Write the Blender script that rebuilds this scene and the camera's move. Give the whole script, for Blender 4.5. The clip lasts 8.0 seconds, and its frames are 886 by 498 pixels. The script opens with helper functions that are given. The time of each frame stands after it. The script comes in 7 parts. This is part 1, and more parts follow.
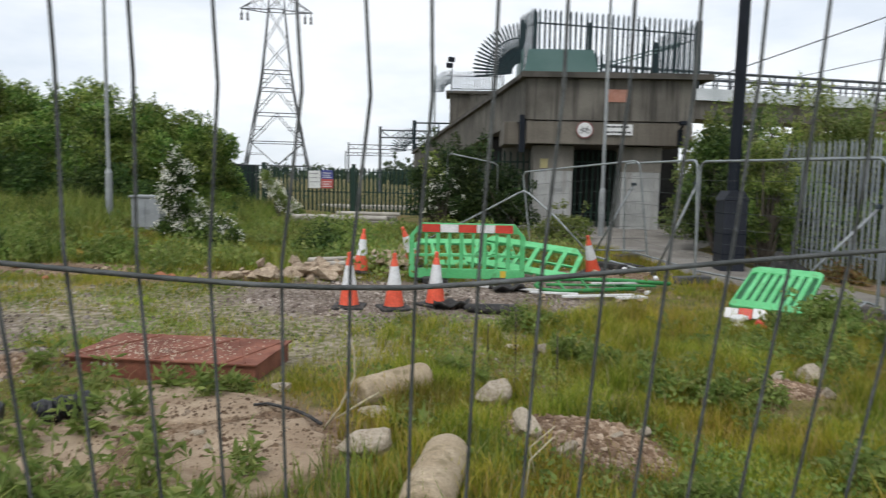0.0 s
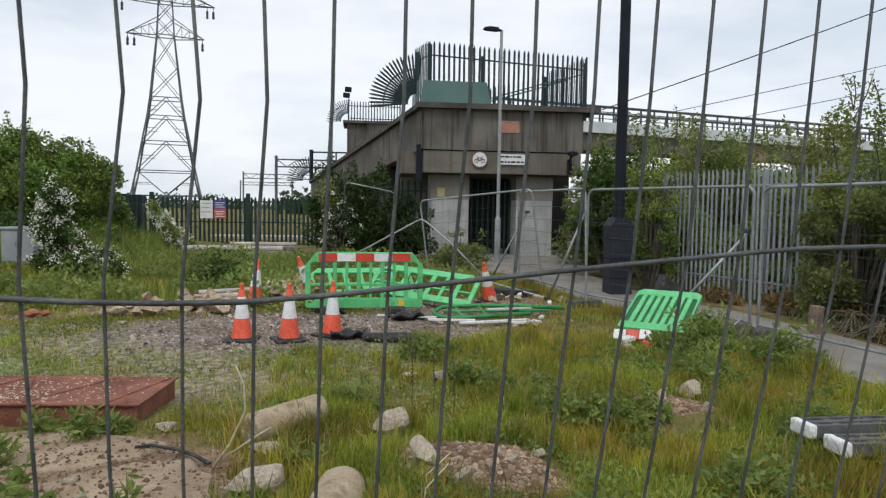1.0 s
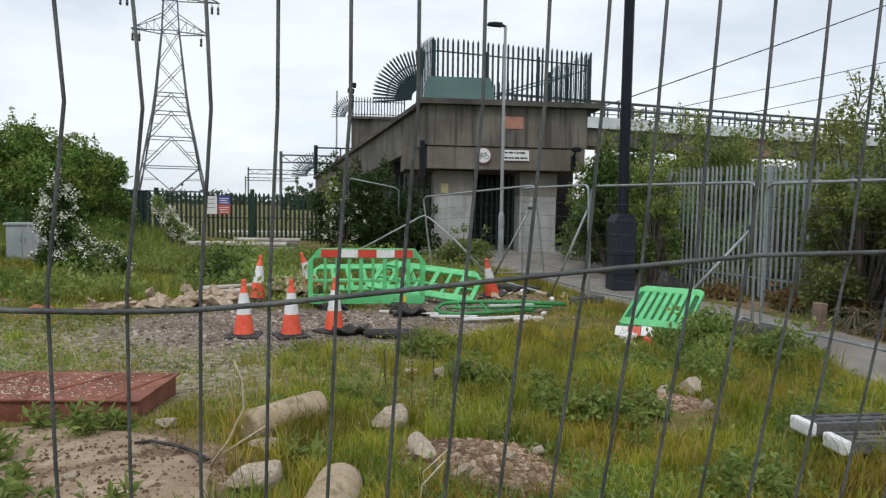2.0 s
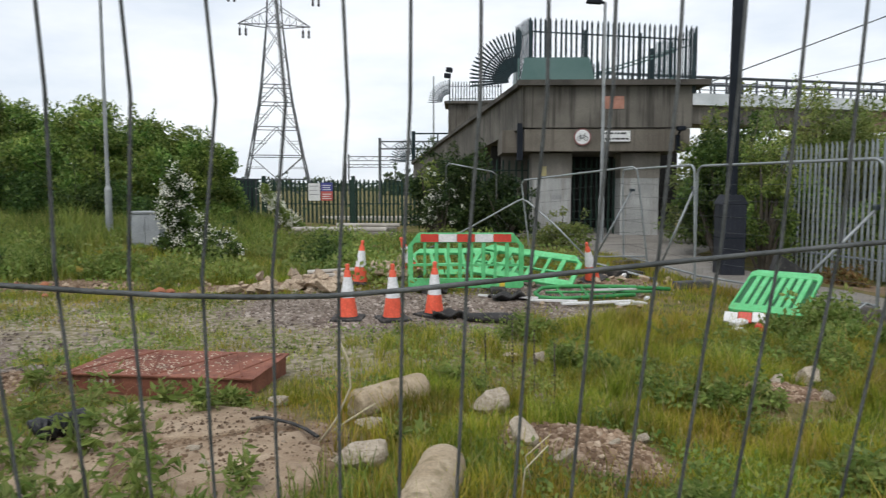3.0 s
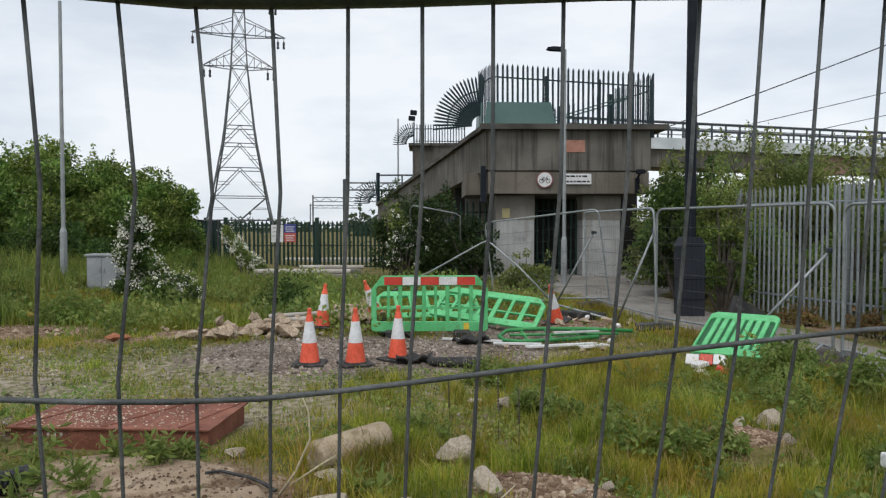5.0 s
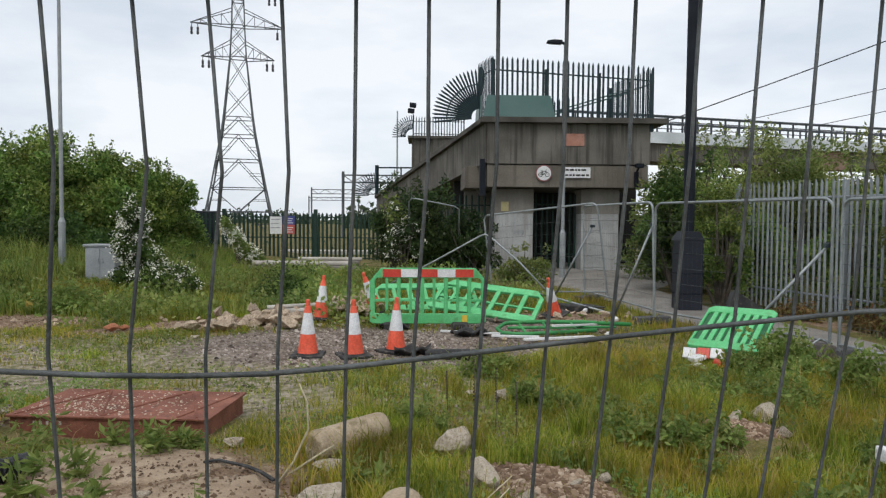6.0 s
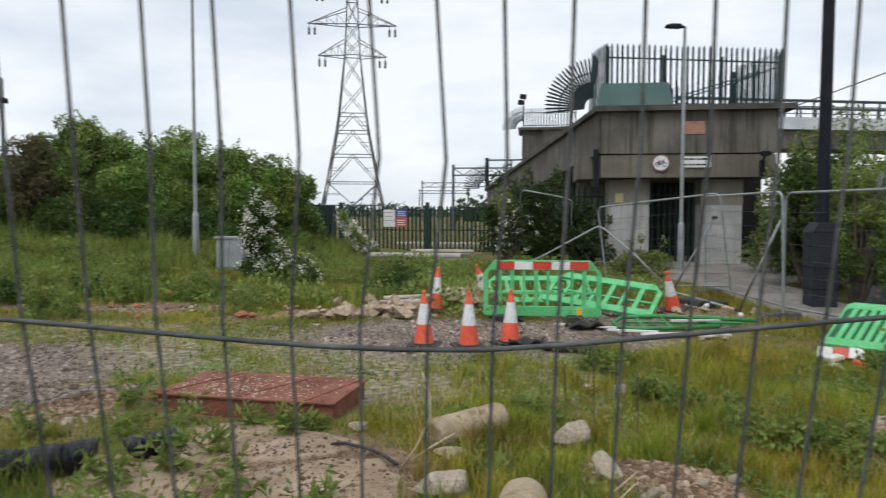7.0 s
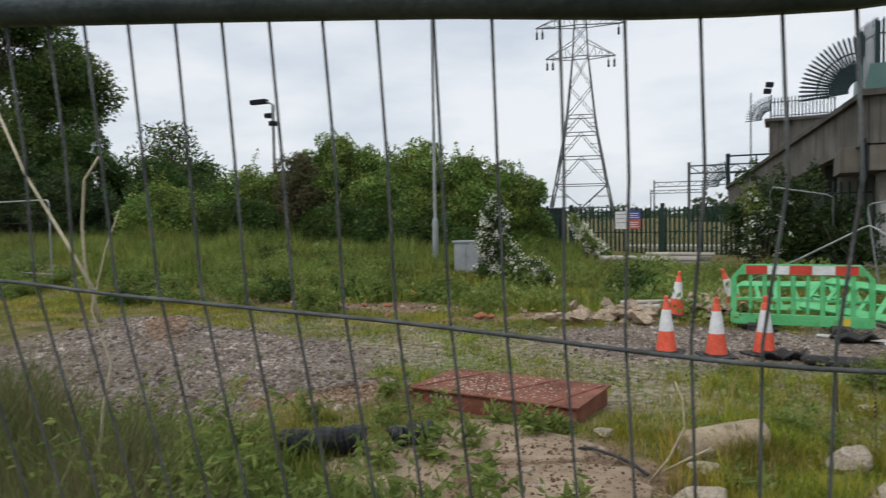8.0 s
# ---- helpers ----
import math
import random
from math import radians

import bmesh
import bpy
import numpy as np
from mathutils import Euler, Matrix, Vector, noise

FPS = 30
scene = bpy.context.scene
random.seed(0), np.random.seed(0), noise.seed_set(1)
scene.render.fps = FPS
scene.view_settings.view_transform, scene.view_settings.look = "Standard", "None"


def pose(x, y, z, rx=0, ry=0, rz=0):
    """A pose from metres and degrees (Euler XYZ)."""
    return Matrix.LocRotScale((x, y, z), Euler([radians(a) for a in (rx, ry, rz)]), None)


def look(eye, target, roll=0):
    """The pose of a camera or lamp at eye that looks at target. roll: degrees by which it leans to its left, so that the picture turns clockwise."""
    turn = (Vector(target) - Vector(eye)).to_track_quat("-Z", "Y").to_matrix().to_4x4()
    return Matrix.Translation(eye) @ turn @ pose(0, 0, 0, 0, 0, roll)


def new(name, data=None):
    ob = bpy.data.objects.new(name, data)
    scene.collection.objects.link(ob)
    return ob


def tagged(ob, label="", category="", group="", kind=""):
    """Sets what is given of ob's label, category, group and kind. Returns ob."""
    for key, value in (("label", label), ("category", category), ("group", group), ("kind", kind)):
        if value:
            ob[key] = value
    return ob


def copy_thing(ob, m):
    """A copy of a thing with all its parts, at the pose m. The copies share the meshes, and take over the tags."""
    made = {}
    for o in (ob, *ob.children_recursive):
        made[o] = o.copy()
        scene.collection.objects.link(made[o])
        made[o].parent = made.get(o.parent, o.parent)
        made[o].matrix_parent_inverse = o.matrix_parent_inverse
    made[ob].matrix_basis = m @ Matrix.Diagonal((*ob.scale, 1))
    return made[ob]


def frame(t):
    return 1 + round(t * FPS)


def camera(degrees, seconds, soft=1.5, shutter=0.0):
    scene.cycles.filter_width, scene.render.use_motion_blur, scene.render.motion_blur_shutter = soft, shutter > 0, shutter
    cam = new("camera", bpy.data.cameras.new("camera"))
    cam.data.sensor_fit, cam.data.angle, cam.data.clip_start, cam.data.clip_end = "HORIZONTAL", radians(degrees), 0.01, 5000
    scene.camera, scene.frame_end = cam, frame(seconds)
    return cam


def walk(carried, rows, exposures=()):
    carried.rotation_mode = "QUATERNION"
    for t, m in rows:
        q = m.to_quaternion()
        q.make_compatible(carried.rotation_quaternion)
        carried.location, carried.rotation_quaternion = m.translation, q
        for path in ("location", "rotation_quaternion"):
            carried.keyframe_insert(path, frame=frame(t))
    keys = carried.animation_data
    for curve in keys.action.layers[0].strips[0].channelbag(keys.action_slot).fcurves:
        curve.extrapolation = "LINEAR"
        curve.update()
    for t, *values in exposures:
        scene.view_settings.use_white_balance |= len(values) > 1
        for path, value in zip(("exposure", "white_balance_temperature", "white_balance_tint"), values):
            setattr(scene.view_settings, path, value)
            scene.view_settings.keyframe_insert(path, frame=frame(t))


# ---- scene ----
cam = camera(64.5, 8.0, soft=1.25, shutter=0.26)
PATH = [
    (0, (-0.0789, 0.3553, 1.7597), (-0.1169, 2.3443, 1.5567), 1.2),
    (0.5, (-0.0483, 0.3579, 1.7521), (0.1767, 2.3369, 1.5751), -0.2),
    (1, (-0.0349, 0.3663, 1.7447), (0.2091, 2.3483, 1.6297), 0.9),
    (1.2, (-0.0283, 0.3717, 1.7422), (0.2466, 2.3486, 1.6144), 0.9),
    (2.3, (0.0139, 0.3609, 1.7577), (0.1723, 2.3505, 1.6287), 1.0),
    (2.5, (-0.0039, 0.3651, 1.7571), (0.0711, 2.3581, 1.6121), 1.0),
    (3, (-0.0168, 0.3586, 1.7574), (-0.0618, 2.3506, 1.5824), -0.0),
    (3.5, (-0.0878, 0.343, 1.7665), (-0.4448, 2.304, 1.6035), -0.2),
    (4, (-0.1034, 0.3537, 1.7672), (-0.5274, 2.3007, 1.5942), -0.8),
    (4.5, (-0.0415, 0.374, 1.7817), (-0.2195, 2.364, 1.6837), -0.6),
    (5, (0.0002, 0.3938, 1.7955), (0.0552, 2.3918, 1.7355), -0.0),
    (5.2, (-0.0010, 0.3870, 1.7972), (0.0452, 2.3858, 1.7445), 0.0),
    (6.3, (-0.0074, 0.3817, 1.7816), (0.0550, 2.3789, 1.6956), 0.5),
    (6.5, (-0.0136, 0.3791, 1.7804), (0.0134, 2.3771, 1.6944), 0.5),
    (7, (-0.0812, 0.3579, 1.7789), (-0.3302, 2.3399, 1.6769), 0.1),
    (7.5, (-0.1563, 0.3171, 1.7919), (-0.7333, 2.2301, 1.7199), -0.0),
    (8, (-0.2009, 0.2756, 1.7959), (-1.0629, 2.0786, 1.7069), -1.0),
]
EXPOSURES = [(0.0, 0.20), (1.0, 0.08), (2.5, 0.16), (3.0, 0.20), (4.0, 0.08), (5.0, 0.03), (6.5, 0.08), (7.0, 0.10), (7.5, 0.05), (8.0, -0.08)]
walk(cam, [(t, look(eye, target, roll)) for t, eye, target, roll in PATH], EXPOSURES)

# ---- world and light: a bright overcast sky ----
world = bpy.data.worlds.new("overcast_sky")
scene.world = world
world.use_nodes = True
wn, wl = world.node_tree.nodes, world.node_tree.links
wn.clear()
w_out = wn.new("ShaderNodeOutputWorld")
w_bg = wn.new("ShaderNodeBackground")
w_sky = wn.new("ShaderNodeTexSky")
w_sky.sky_type, w_sky.sun_disc = "NISHITA", False
w_sky.sun_elevation, w_sky.sun_rotation = radians(52), radians(205)
w_dim = wn.new("ShaderNodeMix")
w_dim.data_type, w_dim.blend_type = "RGBA", "MULTIPLY"
w_dim.inputs[0].default_value = 1.0
w_dim.inputs[7].default_value = (0.10, 0.10, 0.10, 1)
w_tc = wn.new("ShaderNodeTexCoord")
w_map = wn.new("ShaderNodeMapping")
w_map.inputs["Scale"].default_value = (1.0, 1.0, 3.2)
w_noise = wn.new("ShaderNodeTexNoise")
w_noise.inputs["Scale"].default_value, w_noise.inputs["Detail"].default_value = 2.1, 6.0
w_noise.inputs["Roughness"].default_value = 0.55
w_ramp = wn.new("ShaderNodeValToRGB")
w_ramp.color_ramp.elements[0].position, w_ramp.color_ramp.elements[0].color = 0.36, (0.68, 0.745, 0.83, 1)
w_ramp.color_ramp.elements[1].position, w_ramp.color_ramp.elements[1].color = 0.56, (0.91, 0.94, 0.98, 1)
w_mix = wn.new("ShaderNodeMix")
w_mix.data_type = "RGBA"
w_mix.inputs[0].default_value = 0.88
wl.new(w_tc.outputs["Generated"], w_map.inputs["Vector"])
wl.new(w_map.outputs["Vector"], w_noise.inputs["Vector"])
wl.new(w_noise.outputs["Fac"], w_ramp.inputs["Fac"])
wl.new(w_sky.outputs["Color"], w_dim.inputs[6])
wl.new(w_dim.outputs[2], w_mix.inputs[6])
wl.new(w_ramp.outputs["Color"], w_mix.inputs[7])
wl.new(w_mix.outputs[2], w_bg.inputs["Color"])
w_bg.inputs["Strength"].default_value = 1.04
wl.new(w_bg.outputs["Background"], w_out.inputs["Surface"])

sun = new("sun", bpy.data.lights.new("sun", "SUN"))
sun.data.energy, sun.data.angle, sun.data.color = 1.35, radians(25), (1.0, 0.97, 0.92)
sun.matrix_world = look((0, 0, 40), (9, 26, 0))



# ---- materials ----
def surface(name, c1, c2, rough=0.8, scale=4.0, fine=60.0, bump=0.25, metal=0.0, streak=0.0, c3=None, vary=0.0, spec=0.4, split=(0.35, 0.65)):
    """Two colours mixed by a broad noise, a fine grain, optional downward streaks and a third colour for stains."""
    m = bpy.data.materials.new(name)
    m.use_nodes = True
    n, l = m.node_tree.nodes, m.node_tree.links
    b = n["Principled BSDF"]
    tc = n.new("ShaderNodeTexCoord")
    big = n.new("ShaderNodeTexNoise")
    big.inputs["Scale"].default_value, big.inputs["Detail"].default_value = scale, 5.0
    small = n.new("ShaderNodeTexNoise")
    small.inputs["Scale"].default_value, small.inputs["Detail"].default_value = fine, 3.0
    for t in (big, small):
        l.new(tc.outputs["Object"], t.inputs["Vector"])
    ramp = n.new("ShaderNodeValToRGB")
    ramp.color_ramp.elements[0].position, ramp.color_ramp.elements[0].color = split[0], (*c1, 1)
    ramp.color_ramp.elements[1].position, ramp.color_ramp.elements[1].color = split[1], (*c2, 1)
    l.new(big.outputs["Fac"], ramp.inputs["Fac"])
    col = ramp.outputs["Color"]
    grain = n.new("ShaderNodeMix")
    grain.data_type, grain.blend_type = "RGBA", "MULTIPLY"
    grain.inputs[0].default_value = 0.6
    gr = n.new("ShaderNodeValToRGB")
    gr.color_ramp.elements[0].position, gr.color_ramp.elements[0].color = 0.3, (0.62, 0.62, 0.62, 1)
    gr.color_ramp.elements[1].position, gr.color_ramp.elements[1].color = 0.7, (1.15, 1.15, 1.15, 1)
    l.new(small.outputs["Fac"], gr.inputs["Fac"])
    l.new(col, grain.inputs[6])
    l.new(gr.outputs["Color"], grain.inputs[7])
    col = grain.outputs[2]
    if streak:
        mp = n.new("ShaderNodeMapping")
        mp.inputs["Scale"].default_value = (3.6, 3.6, 0.15)
        st = n.new("ShaderNodeTexNoise")
        st.inputs["Scale"].default_value, st.inputs["Detail"].default_value = 2.2, 6.0
        l.new(tc.outputs["Object"], mp.inputs["Vector"])
        l.new(mp.outputs["Vector"], st.inputs["Vector"])
        sr = n.new("ShaderNodeValToRGB")
        sr.color_ramp.elements[0].position, sr.color_ramp.elements[0].color = 0.48, (0, 0, 0, 1)
        sr.color_ramp.elements[1].position, sr.color_ramp.elements[1].color = 0.66, (streak, streak, streak, 1)
        l.new(st.outputs["Fac"], sr.inputs["Fac"])
        sm = n.new("ShaderNodeMix")
        sm.data_type = "RGBA"
        l.new(sr.outputs["Color"], sm.inputs[0])
        l.new(col, sm.inputs[6])
        sm.inputs[7].default_value = (*(c3 or c1), 1)
        col = sm.outputs[2]
    elif c3:
        st = n.new("ShaderNodeTexNoise")
        st.inputs["Scale"].default_value, st.inputs["Detail"].default_value = scale * 2.3, 8.0
        l.new(tc.outputs["Object"], st.inputs["Vector"])
        sr = n.new("ShaderNodeValToRGB")
        sr.color_ramp.elements[0].position = 0.56
        sr.color_ramp.elements[1].position = 0.68
        l.new(st.outputs["Fac"], sr.inputs["Fac"])
        sm = n.new("ShaderNodeMix")
        sm.data_type = "RGBA"
        l.new(sr.outputs["Color"], sm.inputs[0])
        l.new(col, sm.inputs[6])
        sm.inputs[7].default_value = (*c3, 1)
        col = sm.outputs[2]
    if vary:
        oi = n.new("ShaderNodeObjectInfo")
        mr = n.new("ShaderNodeMapRange")
        mr.inputs["To Min"].default_value, mr.inputs["To Max"].default_value = 1 - vary, 1 + vary
        l.new(oi.outputs["Random"], mr.inputs["Value"])
        hv = n.new("ShaderNodeHueSaturation")
        l.new(mr.outputs["Result"], hv.inputs["Value"])
        l.new(col, hv.inputs["Color"])
        col = hv.outputs["Color"]
    l.new(col, b.inputs["Base Color"])
    b.inputs["Roughness"].default_value, b.inputs["Metallic"].default_value = rough, metal
    b.inputs["Specular IOR Level"].default_value = spec
    if bump:
        bp = n.new("ShaderNodeBump")
        bp.inputs["Strength"].default_value, bp.inputs["Distance"].default_value = bump, 0.02
        l.new(small.outputs["Fac"], bp.inputs["Height"])
        l.new(bp.outputs["Normal"], b.inputs["Normal"])
    return m


def foliage(name, colours, rough=0.6, through_light=0.35, hues=(0.515, 0.47), values=(0.55, 1.42), scale=0.9):
    """Leaves: each island takes its own colour from a row of colours, part of the light passes through."""
    m = bpy.data.materials.new(name)
    m.use_nodes = True
    n, l = m.node_tree.nodes, m.node_tree.links
    b, out = n["Principled BSDF"], n["Material Output"]
    geo = n.new("ShaderNodeNewGeometry")
    ramp = n.new("ShaderNodeValToRGB")
    e = ramp.color_ramp.elements
    e[0].color, e[1].color = (*colours[0], 1), (*colours[-1], 1)
    for i, c in enumerate(colours[1:-1], 1):
        k = e.new(i / (len(colours) - 1))
        k.color = (*c, 1)
    l.new(geo.outputs["Random Per Island"], ramp.inputs["Fac"])
    patch = n.new("ShaderNodeTexNoise")
    patch.inputs["Scale"].default_value, patch.inputs["Detail"].default_value = scale, 4.0
    tc = n.new("ShaderNodeTexCoord")
    l.new(tc.outputs["Object"], patch.inputs["Vector"])
    mr = n.new("ShaderNodeMapRange")
    mr.inputs["From Min"].default_value, mr.inputs["From Max"].default_value = 0.3, 0.7
    mr.inputs["To Min"].default_value, mr.inputs["To Max"].default_value = values
    l.new(patch.outputs["Fac"], mr.inputs["Value"])
    hv = n.new("ShaderNodeHueSaturation")
    warm = n.new("ShaderNodeTexNoise")
    warm.inputs["Scale"].default_value, warm.inputs["Detail"].default_value = scale * 0.6, 3.0
    mp = n.new("ShaderNodeMapping")
    mp.inputs["Location"].default_value = (7, 3, 1)
    l.new(tc.outputs["Object"], mp.inputs["Vector"])
    l.new(mp.outputs["Vector"], warm.inputs["Vector"])
    wr = n.new("ShaderNodeMapRange")
    wr.inputs["From Min"].default_value, wr.inputs["From Max"].default_value = 0.35, 0.65
    wr.inputs["To Min"].default_value, wr.inputs["To Max"].default_value = hues
    l.new(warm.outputs["Fac"], wr.inputs["Value"])
    l.new(wr.outputs["Result"], hv.inputs["Hue"])
    l.new(mr.outputs["Result"], hv.inputs["Value"])
    l.new(ramp.outputs["Color"], hv.inputs["Color"])
    l.new(hv.outputs["Color"], b.inputs["Base Color"])
    b.inputs["Roughness"].default_value = rough
    b.inputs["Specular IOR Level"].default_value = 0.3
    tr = n.new("ShaderNodeBsdfTranslucent")
    l.new(hv.outputs["Color"], tr.inputs["Color"])
    mx = n.new("ShaderNodeMixShader")
    mx.inputs["Fac"].default_value = through_light
    l.new(b.outputs["BSDF"], mx.inputs[1])
    l.new(tr.outputs["BSDF"], mx.inputs[2])
    l.new(mx.outputs["Shader"], out.inputs["Surface"])
    return m


M_CONC = surface("weathered_concrete", (0.102, 0.094, 0.081), (0.182, 0.169, 0.146), 0.9, 0.9, 30, 0.3, streak=0.85, c3=(0.045, 0.041, 0.036))
M_CONC2 = surface("lower_beam_concrete", (0.128, 0.113, 0.094), (0.190, 0.171, 0.143), 0.9, 0.9, 30, 0.3, streak=0.5, c3=(0.075, 0.064, 0.05))
M_COPE = surface("coping_concrete", (0.05, 0.046, 0.04), (0.11, 0.10, 0.088), 0.9, 1.6, 40, 0.3)
M_PILLAR = surface("pale_painted_concrete", (0.34, 0.35, 0.345), (0.47, 0.48, 0.475), 0.8, 1.6, 40, 0.2, streak=0.6, c3=(0.24, 0.225, 0.20))
M_PILLAR_RAW = surface("pillar_bare_concrete", (0.17, 0.155, 0.13), (0.26, 0.24, 0.21), 0.9, 1.2, 40, 0.25, streak=0.4, c3=(0.16, 0.15, 0.13))
# near-black so that the underpass shade is in the colour itself
M_DARKWALL = surface("underpass_shade_wall", (0.015, 0.015, 0.015), (0.03, 0.028, 0.026), 0.9, 1.0, 20, 0.2)
M_GREENSTEEL = surface("dark_green_painted_steel", (0.006, 0.020, 0.026), (0.013, 0.035, 0.043), 0.5, 3, 60, 0.1, vary=0.12)
M_GATEGREEN = surface("bottle_green_gate_paint", (0.008, 0.028, 0.020), (0.016, 0.045, 0.032), 0.5, 3, 60, 0.1, vary=0.15)
M_PANELGREEN = surface("teal_green_panel", (0.085, 0.165, 0.155), (0.115, 0.20, 0.19), 0.45, 1.2, 50, 0.08)
M_GALV = surface("galvanised_steel", (0.25, 0.275, 0.285), (0.36, 0.385, 0.395), 0.5, 5, 80, 0.12, metal=0.55, vary=0.10)
M_GALVDULL = surface("dull_galvanised_pales", (0.22, 0.25, 0.27), (0.32, 0.35, 0.37), 0.6, 4, 70, 0.12, metal=0.35, vary=0.12)
M_WIRE = surface("grey_mesh_wire", (0.056, 0.062, 0.063), (0.122, 0.130, 0.132), 0.6, 30, 300, 0.2, metal=0.2)
M_TUBE = surface("dark_zinc_tube", (0.04, 0.055, 0.066), (0.085, 0.105, 0.12), 0.5, 12, 150, 0.15, metal=0.4)
M_POLE = surface("pale_grey_lamp_column", (0.27, 0.29, 0.30), (0.37, 0.39, 0.40), 0.55, 3, 60, 0.1, metal=0.3)
M_BLACKPOLE = surface("black_painted_column", (0.006, 0.009, 0.015), (0.012, 0.016, 0.024), 0.6, 3, 60, 0.08, spec=0.2)
M_NAVY = surface("navy_black_casing", (0.010, 0.013, 0.022), (0.020, 0.024, 0.036), 0.5, 2, 40, 0.12)
M_RUST = surface("rusted_steel", (0.15, 0.050, 0.030), (0.27, 0.105, 0.068), 0.85, 3.0, 50, 0.5, c3=(0.12, 0.05, 0.035))
M_ORANGE = surface("red_orange_cone_plastic", (0.74, 0.10, 0.05), (0.86, 0.145, 0.08), 0.45, 6, 40, 0.08, vary=0.08)
M_SLEEVE = surface("white_reflective_sleeve", (0.66, 0.67, 0.69), (0.79, 0.80, 0.82), 0.4, 8, 60, 0.05, c3=(0.54, 0.53, 0.53))
M_RUBBER = surface("black_rubber", (0.018, 0.018, 0.019), (0.04, 0.039, 0.038), 0.75, 6, 60, 0.3, c3=(0.10, 0.09, 0.08))
M_HOSE = surface("black_drain_plastic", (0.007, 0.008, 0.010), (0.017, 0.018, 0.021), 0.5, 6, 60, 0.2)
M_BGREEN = surface("bright_green_plastic", (0.085, 0.44, 0.155), (0.145, 0.56, 0.235), 0.45, 3, 40, 0.06, c3=(0.10, 0.36, 0.13))
# shaded copy of the barrier green, for the slots between ribs
M_BGREEN_SHADE = surface("shaded_green_sheet", (0.012, 0.085, 0.03), (0.022, 0.13, 0.05), 0.6, 5, 40, 0.1)
M_BGREEN_OLD = surface("dull_green_plastic", (0.03, 0.21, 0.06), (0.055, 0.31, 0.09), 0.5, 3, 40, 0.1, c3=(0.04, 0.14, 0.05))
M_REFRED = surface("red_reflective_board", (0.55, 0.05, 0.035), (0.66, 0.08, 0.05), 0.35, 5, 60, 0.03)
M_REFWHITE = surface("white_reflective_board", (0.66, 0.66, 0.66), (0.78, 0.78, 0.78), 0.35, 5, 60, 0.03)
M_YELLOWLEAF = surface("faded_yellow_sheet", (0.38, 0.26, 0.05), (0.50, 0.36, 0.09), 0.7, 9, 60, 0.1)
M_YELLOW = surface("yellow_label", (0.60, 0.42, 0.04), (0.70, 0.50, 0.06), 0.5, 5, 60, 0.03)
M_STONE = surface("pale_limestone", (0.44, 0.365, 0.275), (0.61, 0.53, 0.425), 0.9, 6, 45, 0.8, c3=(0.20, 0.155, 0.11), vary=0.14)
M_RUBBLE = surface("brown_rubble_stone", (0.37, 0.275, 0.195), (0.60, 0.485, 0.36), 0.9, 5, 45, 0.6, c3=(0.22, 0.16, 0.11), vary=0.2)
M_PIPE = surface("sandy_concrete_cylinder", (0.34, 0.265, 0.175), (0.47, 0.385, 0.275), 0.9, 4, 55, 0.7, c3=(0.22, 0.175, 0.105))
M_SLAB = surface("tan_broken_slab", (0.30, 0.215, 0.142), (0.46, 0.355, 0.252), 0.9, 3.4, 90, 0.9, c3=(0.27, 0.19, 0.125))
M_TARMAC = surface("grey_tarmac", (0.185, 0.17, 0.152), (0.27, 0.25, 0.225), 0.9, 1.2, 120, 0.5, c3=(0.26, 0.25, 0.235))
M_CAB = surface("grey_cabinet_paint", (0.27, 0.29, 0.31), (0.34, 0.36, 0.38), 0.5, 3, 50, 0.06)
M_WHITE = surface("white_sign_face", (0.70, 0.71, 0.71), (0.78, 0.79, 0.79), 0.5, 4, 50, 0.03)
M_BLACK = surface("black_print", (0.02, 0.02, 0.02), (0.035, 0.035, 0.035), 0.6, 8, 60, 0.02)
M_GREYPRINT = surface("grey_print", (0.25, 0.26, 0.27), (0.34, 0.35, 0.36), 0.6, 8, 60, 0.02)
M_SIGNRED = surface("faded_sign_red", (0.46, 0.09, 0.08), (0.55, 0.13, 0.11), 0.5, 4, 50, 0.03)
M_SIGNBLUE = surface("sign_blue", (0.05, 0.06, 0.25), (0.08, 0.09, 0.32), 0.5, 4, 50, 0.03)
M_RUSTSIGN = surface("faded_orange_plate", (0.36, 0.16, 0.11), (0.47, 0.25, 0.19), 0.7, 4, 40, 0.1, c3=(0.28, 0.15, 0.11))
M_LATTICE = surface("dull_pylon_steel", (0.075, 0.085, 0.09), (0.13, 0.14, 0.15), 0.6, 0.6, 20, 0.0, metal=0.3)
M_INSUL = surface("dark_insulator", (0.03, 0.03, 0.035), (0.05, 0.05, 0.055), 0.4, 4, 30, 0.0)
M_CLAD = surface("pale_bridge_cladding", (0.40, 0.43, 0.44), (0.52, 0.55, 0.56), 0.5, 1.0, 30, 0.06)
M_DARKRAIL = surface("dark_handrail", (0.04, 0.05, 0.06), (0.07, 0.08, 0.09), 0.5, 3, 40, 0.05)
M_TIMBER = surface("pale_grey_timber", (0.36, 0.33, 0.29), (0.52, 0.49, 0.44), 0.85, 3, 50, 0.3, c3=(0.28, 0.25, 0.22))
M_SACK = surface("grey_brown_sack", (0.09, 0.08, 0.075), (0.17, 0.15, 0.14), 0.6, 8, 50, 0.3)
M_RIM = surface("weathered_sign_rim", (0.20, 0.075, 0.075), (0.30, 0.13, 0.125), 0.6, 5, 50, 0.03)
M_BLOCK = surface("charcoal_recycled_block", (0.06, 0.06, 0.063), (0.11, 0.11, 0.112), 0.8, 6, 60, 0.3)
